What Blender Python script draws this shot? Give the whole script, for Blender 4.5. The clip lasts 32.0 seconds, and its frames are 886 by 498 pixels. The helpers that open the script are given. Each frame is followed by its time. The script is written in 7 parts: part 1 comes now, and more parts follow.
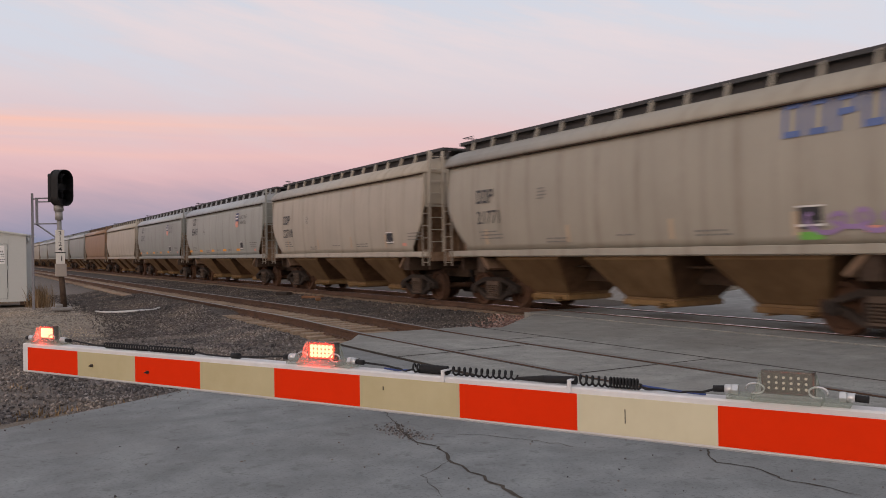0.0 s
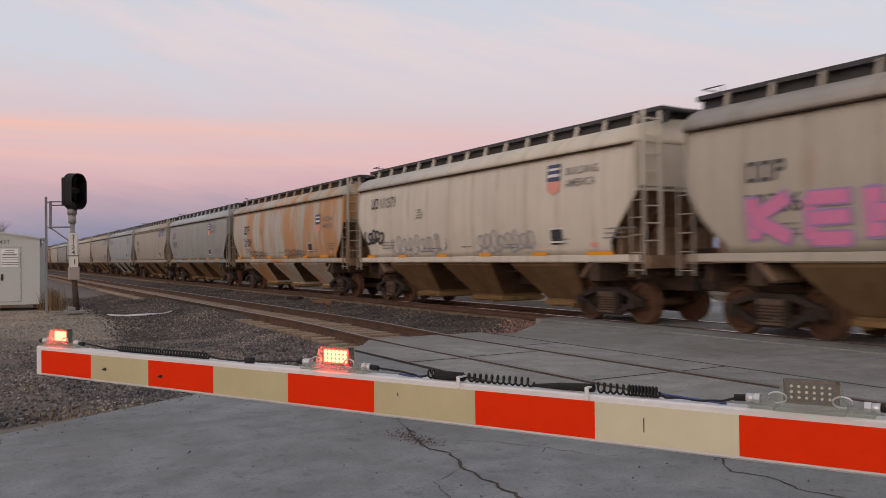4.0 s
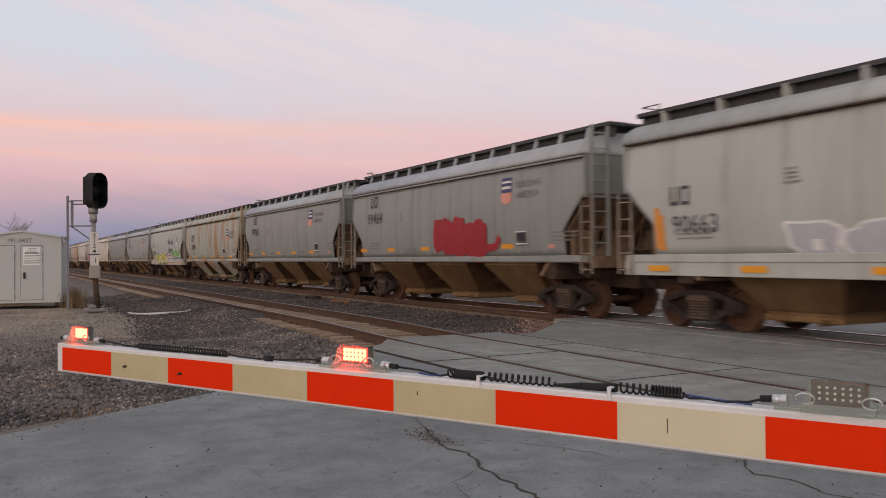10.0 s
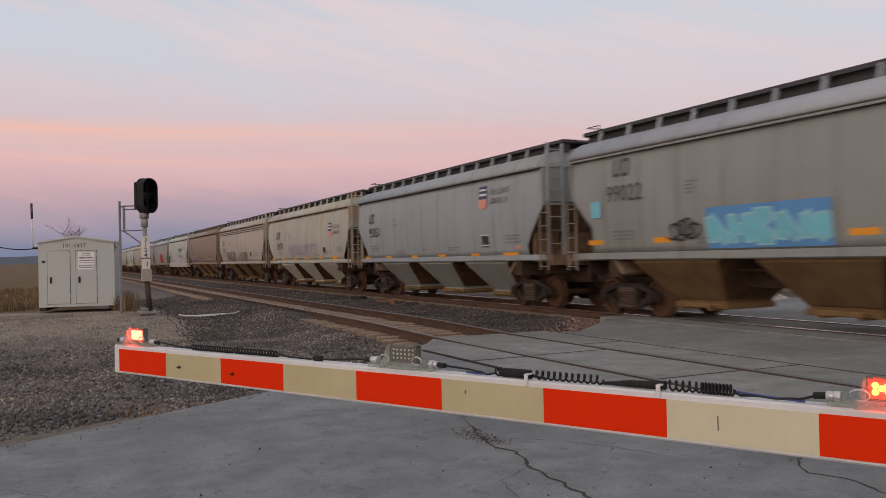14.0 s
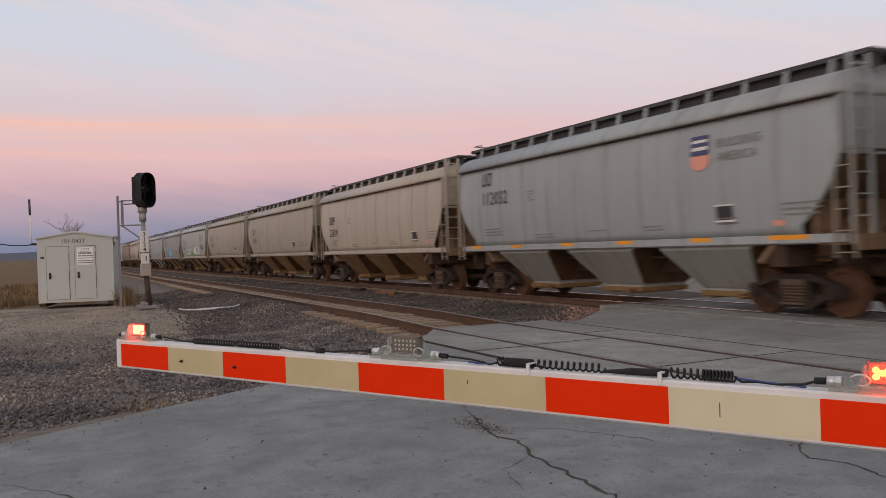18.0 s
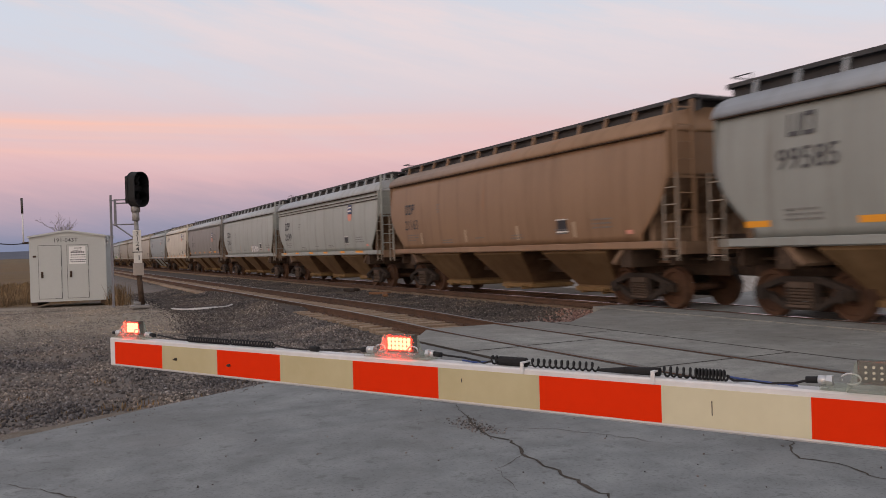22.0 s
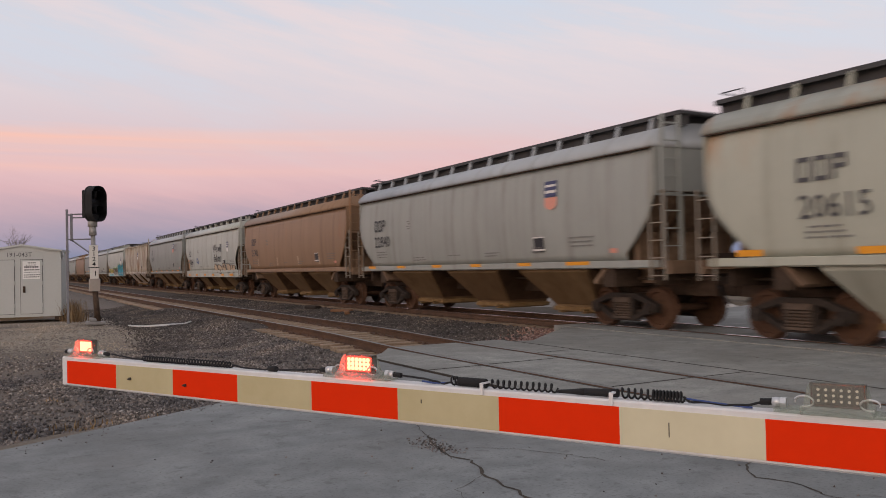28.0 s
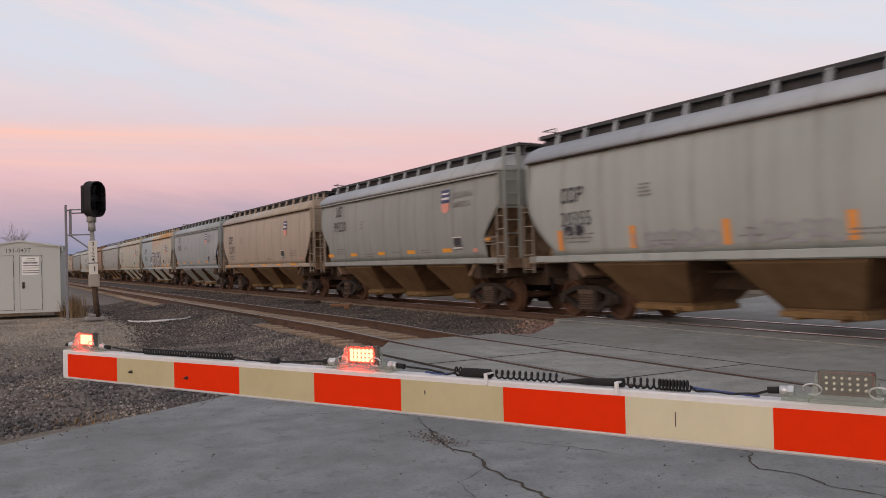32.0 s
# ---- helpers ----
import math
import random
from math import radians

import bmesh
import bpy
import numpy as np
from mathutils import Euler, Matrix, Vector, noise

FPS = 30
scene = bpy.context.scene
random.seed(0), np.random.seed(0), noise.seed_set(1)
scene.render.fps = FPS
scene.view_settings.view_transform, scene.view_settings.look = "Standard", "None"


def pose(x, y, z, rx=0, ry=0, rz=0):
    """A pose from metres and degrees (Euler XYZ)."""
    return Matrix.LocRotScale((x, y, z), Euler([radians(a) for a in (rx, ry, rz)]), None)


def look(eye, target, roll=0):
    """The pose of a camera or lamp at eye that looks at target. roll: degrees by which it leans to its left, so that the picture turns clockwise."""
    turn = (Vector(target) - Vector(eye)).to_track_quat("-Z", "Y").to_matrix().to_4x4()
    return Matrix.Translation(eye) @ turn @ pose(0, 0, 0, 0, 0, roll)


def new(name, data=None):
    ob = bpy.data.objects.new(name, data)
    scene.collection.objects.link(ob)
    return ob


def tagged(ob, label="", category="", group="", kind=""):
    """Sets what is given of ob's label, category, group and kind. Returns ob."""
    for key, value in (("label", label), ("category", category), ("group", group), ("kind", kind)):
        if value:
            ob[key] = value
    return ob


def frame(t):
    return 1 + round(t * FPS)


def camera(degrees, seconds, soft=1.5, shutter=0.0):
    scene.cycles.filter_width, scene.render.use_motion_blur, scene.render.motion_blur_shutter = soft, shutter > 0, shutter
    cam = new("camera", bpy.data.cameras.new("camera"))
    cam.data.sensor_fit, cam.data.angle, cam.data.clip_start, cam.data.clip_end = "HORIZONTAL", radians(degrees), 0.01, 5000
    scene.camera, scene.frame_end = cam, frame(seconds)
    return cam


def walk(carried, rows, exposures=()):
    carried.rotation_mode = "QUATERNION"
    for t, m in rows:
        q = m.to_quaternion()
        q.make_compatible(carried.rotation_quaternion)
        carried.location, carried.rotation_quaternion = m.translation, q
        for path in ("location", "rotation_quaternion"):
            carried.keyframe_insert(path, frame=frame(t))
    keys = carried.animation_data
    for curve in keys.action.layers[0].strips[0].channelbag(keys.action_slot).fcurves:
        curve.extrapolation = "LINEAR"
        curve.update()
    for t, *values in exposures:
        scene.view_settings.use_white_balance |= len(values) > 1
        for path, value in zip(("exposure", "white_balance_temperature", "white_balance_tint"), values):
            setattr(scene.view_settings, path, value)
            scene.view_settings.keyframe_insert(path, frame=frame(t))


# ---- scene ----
cam = camera(57.0, 32.0, soft=0.9, shutter=0.25)

PATH = [
    (0, (0.022, -0.058, 1.518), (1.034, 1.667, 1.525), -0.94),
    (0.5, (0.028, -0.060, 1.515), (1.036, 1.668, 1.522), -0.91),
    (1, (0.027, -0.025, 1.512), (1.034, 1.703, 1.518), -0.90),
    (1.5, (0.024, -0.018, 1.512), (1.027, 1.712, 1.519), -0.82),
    (2, (0.026, -0.028, 1.516), (1.026, 1.704, 1.526), -0.76),
    (2.5, (0.031, -0.022, 1.515), (1.022, 1.715, 1.532), -0.61),
    (3, (0.026, -0.026, 1.517), (1.015, 1.712, 1.537), -0.65),
    (3.5, (0.022, -0.030, 1.518), (1.011, 1.708, 1.536), -0.61),
    (5.5, (0.006, 0.003, 1.505), (1.002, 1.736, 1.544), -0.60),
    (6, (0.007, -0.001, 1.499), (1.008, 1.730, 1.539), -0.58),
    (6.5, (-0.000, -0.001, 1.492), (1.001, 1.729, 1.530), -0.57),
    (7, (0.013, -0.031, 1.508), (1.010, 1.702, 1.543), -0.51),
    (7.5, (0.014, -0.042, 1.509), (1.014, 1.690, 1.545), -0.50),
    (8, (0.017, -0.024, 1.508), (1.017, 1.708, 1.542), -0.44),
    (8.5, (0.015, -0.029, 1.509), (1.014, 1.703, 1.543), -0.45),
    (9, (0.031, -0.025, 1.506), (1.021, 1.713, 1.536), -0.47),
    (9.5, (0.022, -0.010, 1.509), (1.004, 1.732, 1.538), -0.44),
    (10, (0.021, 0.002, 1.510), (0.973, 1.761, 1.531), -0.44),
    (10.5, (0.014, 0.000, 1.515), (0.898, 1.794, 1.524), -0.80),
    (11, (0.001, 0.001, 1.511), (0.879, 1.798, 1.520), -0.85),
    (11.5, (0.003, 0.001, 1.510), (0.873, 1.801, 1.515), -0.87),
    (12, (0.009, 0.000, 1.507), (0.874, 1.803, 1.511), -0.93),
    (12.5, (-0.004, -0.001, 1.505), (0.855, 1.806, 1.507), -0.95),
    (13, (-0.006, 0.002, 1.492), (0.845, 1.812, 1.507), -1.14),
    (13.5, (-0.007, -0.016, 1.497), (0.849, 1.791, 1.525), -1.10),
    (14, (0.004, -0.015, 1.511), (0.860, 1.793, 1.532), -1.21),
    (14.5, (0.006, -0.008, 1.511), (0.861, 1.800, 1.514), -1.73),
    (15, (0.004, -0.024, 1.512), (0.860, 1.783, 1.517), -1.78),
    (15.5, (0.017, -0.008, 1.513), (0.872, 1.800, 1.515), -1.82),
    (17.5, (-0.005, -0.018, 1.513), (0.853, 1.789, 1.511), -1.89),
    (18, (-0.005, -0.017, 1.512), (0.853, 1.789, 1.510), -1.95),
    (18.5, (-0.004, -0.013, 1.511), (0.855, 1.793, 1.508), -1.93),
    (19, (-0.007, -0.017, 1.507), (0.855, 1.788, 1.508), -1.89),
    (19.5, (-0.013, -0.023, 1.510), (0.854, 1.779, 1.511), -1.78),
    (20, (-0.016, -0.026, 1.510), (0.853, 1.776, 1.512), -1.76),
    (20.5, (-0.024, -0.035, 1.511), (0.847, 1.765, 1.511), -1.76),
    (21, (-0.023, -0.036, 1.508), (0.849, 1.764, 1.509), -1.70),
    (21.5, (-0.022, -0.030, 1.504), (0.851, 1.769, 1.505), -1.69),
    (22, (-0.016, -0.027, 1.504), (0.857, 1.773, 1.504), -1.68),
    (22.5, (-0.008, -0.019, 1.502), (0.865, 1.780, 1.501), -1.71),
    (23, (-0.006, -0.013, 1.503), (0.867, 1.786, 1.500), -1.77),
    (23.5, (-0.011, -0.013, 1.501), (0.864, 1.786, 1.498), -1.76),
    (24, (-0.024, -0.019, 1.498), (0.857, 1.776, 1.500), -1.57),
    (24.5, (-0.035, -0.045, 1.503), (0.856, 1.745, 1.531), -1.11),
    (25, (-0.035, -0.032, 1.495), (0.910, 1.730, 1.554), -0.94),
    (25.5, (-0.033, -0.020, 1.495), (0.925, 1.735, 1.557), -0.77),
    (26, (-0.021, -0.015, 1.500), (0.936, 1.740, 1.556), -0.69),
    (26.5, (-0.008, -0.009, 1.509), (0.950, 1.746, 1.564), -0.69),
    (28.5, (-0.006, -0.030, 1.514), (0.948, 1.727, 1.551), -1.39),
    (29, (-0.010, -0.027, 1.510), (0.945, 1.730, 1.546), -1.43),
    (29.5, (-0.013, -0.020, 1.508), (0.943, 1.737, 1.544), -1.39),
    (30, (-0.008, -0.025, 1.501), (0.945, 1.732, 1.536), -1.39),
    (30.5, (-0.016, -0.020, 1.502), (0.939, 1.737, 1.537), -1.41),
    (31, (-0.006, -0.011, 1.501), (0.950, 1.746, 1.534), -1.42),
    (31.5, (-0.008, -0.007, 1.500), (0.948, 1.750, 1.530), -1.43),
    (32, (-0.009, 0.002, 1.496), (0.947, 1.758, 1.524), -1.46),
]
# the camera's own exposure drifts a little
EXPOSURE = [(0, 0), (1, 0.03), (2, -0.05), (3, -0.05), (6, -0.15), (7, -0.03), (8, -0.05), (9, 0.03), (10, 0), (11, 0), (12, 0.03), (13, -0.02), (14, -0.13), (15, 0.11), (18, -0.05), (19, -0.12), (20, -0.1), (21, -0.1), (22, 0), (23, 0), (24, -0.03), (25, -0.2), (26, -0.05), (29, 0), (30, 0), (31, 0.05), (32, 0.08)]
walk(cam, [(t, look(eye, target, roll)) for t, eye, target, roll in PATH], EXPOSURE)

# ---- light: dusk sky, sun already set behind the camera ----
def srgb(r, g, b):
    return [(c / 255 / 12.92 if c / 255 <= 0.04045 else ((c / 255 + 0.055) / 1.055) ** 2.4) for c in (r, g, b)] + [1.0]


def make_world():
    w = bpy.data.worlds.new("dusk_sky")
    scene.world = w
    w.use_nodes = True
    nt = w.node_tree
    nt.nodes.clear()
    N = nt.nodes.new
    L = nt.links.new
    co = N("ShaderNodeTexCoord")
    sep = N("ShaderNodeSeparateXYZ")
    L(co.outputs["Generated"], sep.inputs[0])
    # cloud streaks: noise drawn out along a line that falls gently towards the east
    def dot(v):
        d = N("ShaderNodeVectorMath")
        d.operation = "DOT_PRODUCT"
        L(co.outputs["Generated"], d.inputs[0])
        d.inputs[1].default_value = v
        return d.outputs["Value"]

    mp = N("ShaderNodeCombineXYZ")
    L(dot((1.5, -0.8, 0.0)), mp.inputs[0])
    L(dot((0.8, 1.5, 0.0)), mp.inputs[1])
    L(dot((2.6, -1.4, 12.0)), mp.inputs[2])
    n1 = N("ShaderNodeTexNoise")
    n1.inputs["Scale"].default_value = 1.5
    n1.inputs["Detail"].default_value = 7.0
    n1.inputs["Roughness"].default_value = 0.6
    L(mp.outputs[0], n1.inputs["Vector"])
    # height, shifted by the streaks
    ma = N("ShaderNodeMath")
    ma.operation = "MULTIPLY_ADD"
    L(n1.outputs["Fac"], ma.inputs[0])
    ma.inputs[1].default_value = 0.08
    L(sep.outputs["Z"], ma.inputs[2])
    sb = N("ShaderNodeMath")
    sb.operation = "SUBTRACT"
    L(ma.outputs[0], sb.inputs[0])
    sb.inputs[1].default_value = 0.04
    ramp = N("ShaderNodeValToRGB")
    cr = ramp.color_ramp
    stops = [(0.0, (112, 129, 158)), (0.02, (126, 136, 165)), (0.042, (150, 147, 172)), (0.068, (182, 159, 177)), (0.098, (213, 174, 183)),
             (0.122, (222, 184, 190)), (0.15, (216, 192, 199)), (0.19, (214, 202, 210)), (0.26, (212, 209, 218)), (0.34, (205, 208, 220)),
             (0.50, (188, 188, 200)), (1.0, (150, 148, 156))]
    while len(cr.elements) < len(stops):
        cr.elements.new(0.5)
    for e, (p, c) in zip(cr.elements, stops):
        e.position, e.color = p, srgb(*c)
    L(sb.outputs[0], ramp.inputs[0])
    # a salmon band of lit cloud low in the north, and pale blue rifts higher up
    band = N("ShaderNodeValToRGB")
    be = band.color_ramp
    for _ in range(4):
        be.elements.new(0.5)
    for e, (p, v) in zip(be.elements, [(0.0, 0), (0.108, 0.0), (0.122, 0.45), (0.134, 0.05), (0.152, 0.9), (0.172, 0)]):
        e.position, e.color = p, (v, v, v, 1)
    n2 = N("ShaderNodeTexNoise")
    mp2 = N("ShaderNodeMapping")
    mp2.inputs["Scale"].default_value = (1.3, 1.3, 38.0)
    L(co.outputs["Generated"], mp2.inputs[0])
    L(mp2.outputs[0], n2.inputs["Vector"])
    n2.inputs["Scale"].default_value = 2.0
    n2.inputs["Detail"].default_value = 4.0
    h2 = N("ShaderNodeMath")
    h2.operation = "MULTIPLY_ADD"
    L(n2.outputs["Fac"], h2.inputs[0])
    h2.inputs[1].default_value = 0.03
    L(sep.outputs["Z"], h2.inputs[2])
    h3 = N("ShaderNodeMath")
    h3.operation = "SUBTRACT"
    L(h2.outputs[0], h3.inputs[0])
    h3.inputs[1].default_value = 0.013
    L(h3.outputs[0], band.inputs[0])
    # it fades to the east (+X)
    fade = N("ShaderNodeMapRange")
    L(sep.outputs["X"], fade.inputs[0])
    fade.inputs[1].default_value, fade.inputs[2].default_value = 0.62, 0.05
    fade.inputs[3].default_value, fade.inputs[4].default_value = 0.0, 0.85
    bm_ = N("ShaderNodeMath")
    bm_.operation = "MULTIPLY"
    L(band.outputs[0], bm_.inputs[0])
    L(fade.outputs[0], bm_.inputs[1])
    mix1 = N("ShaderNodeMixRGB")
    L(bm_.outputs[0], mix1.inputs[0])
    L(ramp.outputs[0], mix1.inputs[1])
    mix1.inputs[2].default_value = srgb(250, 190, 172)
    rift = N("ShaderNodeValToRGB")
    rift.color_ramp.elements[0].position, rift.color_ramp.elements[1].position = 0.47, 0.60
    L(n1.outputs["Fac"], rift.inputs[0])
    high = N("ShaderNodeMapRange")
    L(sep.outputs["Z"], high.inputs[0])
    high.inputs[1].default_value, high.inputs[2].default_value = 0.15, 0.27
    high.inputs[3].default_value, high.inputs[4].default_value = 0.0, 0.7
    rm = N("ShaderNodeMath")
    rm.operation = "MULTIPLY"
    L(rift.outputs[0], rm.inputs[0])
    L(high.outputs[0], rm.inputs[1])
    mix2 = N("ShaderNodeMixRGB")
    L(rm.outputs[0], mix2.inputs[0])
    L(mix1.outputs[0], mix2.inputs[1])
    mix2.inputs[2].default_value = srgb(204, 211, 226)
    # faint rosy veils of cloud between the rifts
    veil = N("ShaderNodeValToRGB")
    veil.color_ramp.elements[0].position, veil.color_ramp.elements[1].position = 0.34, 0.50
    veil.color_ramp.elements[0].color, veil.color_ramp.elements[1].color = (1, 1, 1, 1), (0, 0, 0, 1)
    L(n1.outputs["Fac"], veil.inputs[0])
    vm = N("ShaderNodeMath")
    vm.operation = "MULTIPLY"
    L(veil.outputs[0], vm.inputs[0])
    L(high.outputs[0], vm.inputs[1])
    mix3 = N("ShaderNodeMixRGB")
    L(vm.outputs[0], mix3.inputs[0])
    L(mix2.outputs[0], mix3.inputs[1])
    mix3.inputs[2].default_value = srgb(232, 212, 213)
    # afterglow: the sky over the sunset, behind the camera, is brighter and warmer
    west = N("ShaderNodeMapRange")
    west.interpolation_type = "SMOOTHSTEP"
    L(dot((-0.78, -0.62, 0.0)), west.inputs[0])
    west.inputs[1].default_value, west.inputs[2].default_value = 0.0, 1.0
    low = N("ShaderNodeMapRange")
    low.interpolation_type = "SMOOTHSTEP"
    L(sep.outputs["Z"], low.inputs[0])
    low.inputs[1].default_value, low.inputs[2].default_value = 0.75, 0.0
    wl = N("ShaderNodeMath")
    wl.operation = "MULTIPLY"
    L(west.outputs[0], wl.inputs[0])
    L(low.outputs[0], wl.inputs[1])
    glow = N("ShaderNodeMixRGB")
    glow.blend_type = "ADD"
    L(wl.outputs[0], glow.inputs[0])
    L(mix3.outputs[0], glow.inputs[1])
    glow.inputs[2].default_value = (0.78, 0.55, 0.36, 1)
    sky = N("ShaderNodeTexSky")
    sky.sky_type = "NISHITA"
    sky.sun_disc = False
    sky.sun_elevation, sky.sun_rotation = radians(1.0), radians(-95)
    add = N("ShaderNodeMixRGB")
    add.blend_type = "ADD"
    add.inputs[0].default_value = 0.05
    L(glow.outputs[0], add.inputs[1])
    L(sky.outputs[0], add.inputs[2])
    bg = N("ShaderNodeBackground")
    bg.inputs["Strength"].default_value = 1.0
    L(add.outputs[0], bg.inputs[0])
    out = N("ShaderNodeOutputWorld")
    L(bg.outputs[0], out.inputs[0])


make_world()
sun_data = bpy.data.lights.new("afterglow_sun", "SUN")
sun_data.energy, sun_data.angle, sun_data.color = 0.55, radians(40), (1.0, 0.82, 0.68)
sun = new("afterglow_sun", sun_data)
sun.matrix_world = look((-47, -38, 22), (0, 0, 0))


# ---- materials ----
def mat_base(name, rough=0.7, metal=0.0):
    m = bpy.data.materials.new(name)
    m.use_nodes = True
    nt = m.node_tree
    b = nt.nodes["Principled BSDF"]
    b.inputs["Roughness"].default_value = rough
    b.inputs["Metallic"].default_value = metal
    return m, nt, b


def noise_node(nt, scale, detail=4.0, rough=0.55, coord=None, stretch=None):
    n = nt.nodes.new("ShaderNodeTexNoise")
    n.inputs["Scale"].default_value = scale
    n.inputs["Detail"].default_value = detail
    n.inputs["Roughness"].default_value = rough
    if coord is not None:
        if stretch:
            mp = nt.nodes.new("ShaderNodeMapping")
            mp.inputs["Scale"].default_value = stretch
            nt.links.new(coord, mp.inputs[0])
            coord = mp.outputs[0]
        nt.links.new(coord, n.inputs["Vector"])
    return n


def ramp_node(nt, fac, stops):
    r = nt.nodes.new("ShaderNodeValToRGB")
    while len(r.color_ramp.elements) < len(stops):
        r.color_ramp.elements.new(0.5)
    for e, (p, c) in zip(r.color_ramp.elements, stops):
        e.position = p
        e.color = (c, c, c, 1) if not isinstance(c, (tuple, list)) else (*c[:3], 1)
    nt.links.new(fac, r.inputs[0])
    return r


def mixc(nt, fac, a, b, mode="MIX"):
    m = nt.nodes.new("ShaderNodeMixRGB")
    m.blend_type = mode
    for i, v in enumerate((fac, a, b)):
        if hasattr(v, "is_linked"):
            nt.links.new(v, m.inputs[i])
        elif i == 0:
            m.inputs[0].default_value = v
        else:
            m.inputs[i].default_value = (*v[:3], 1)
    return m.outputs[0]


def bump(nt, b, height, strength=0.3, dist=0.01):
    n = nt.nodes.new("ShaderNodeBump")
    n.inputs["Strength"].default_value = strength
    n.inputs["Distance"].default_value = dist
    nt.links.new(height, n.inputs["Height"])
    nt.links.new(n.outputs[0], b.inputs["Normal"])


def coords(nt, shift=False):
    """Object coordinates, moved by a different amount on each object where shift is set."""
    c = nt.nodes.new("ShaderNodeTexCoord").outputs["Object"]
    if not shift:
        return c
    info = nt.nodes.new("ShaderNodeObjectInfo")
    s = nt.nodes.new("ShaderNodeVectorMath")
    s.operation = "MULTIPLY_ADD"
    nt.links.new(info.outputs["Random"], s.inputs[0])
    s.inputs[1].default_value = (37.0, 53.0, 0.0)
    nt.links.new(c, s.inputs[2])
    return s.outputs[0]


def speckled(name, c1, c2, scale=30.0, rough=0.8, metal=0.0, bump_s=0.3, bump_d=0.004, big=None, shift=True):
    """A plain surface with fine grain and broad stains."""
    m, nt, b = mat_base(name, rough, metal)
    if rough > 0.79:
        b.inputs["Specular IOR Level"].default_value = 0.2
    co = coords(nt, shift)
    n1 = noise_node(nt, scale, 5, 0.6, co)
    n2 = noise_node(nt, scale / 14, 3, 0.55, co)
    col = mixc(nt, ramp_node(nt, n1.outputs["Fac"], [(0.3, 0.0), (0.7, 1.0)]).outputs[0], c1, c2)
    if big is None:
        big = [v * 0.75 for v in c1]
    col = mixc(nt, ramp_node(nt, n2.outputs["Fac"], [(0.45, 0.0), (0.75, 0.75)]).outputs[0], col, big)
    nt.links.new(col, b.inputs["Base Color"])
    bump(nt, b, n1.outputs["Fac"], bump_s, bump_d)
    return m


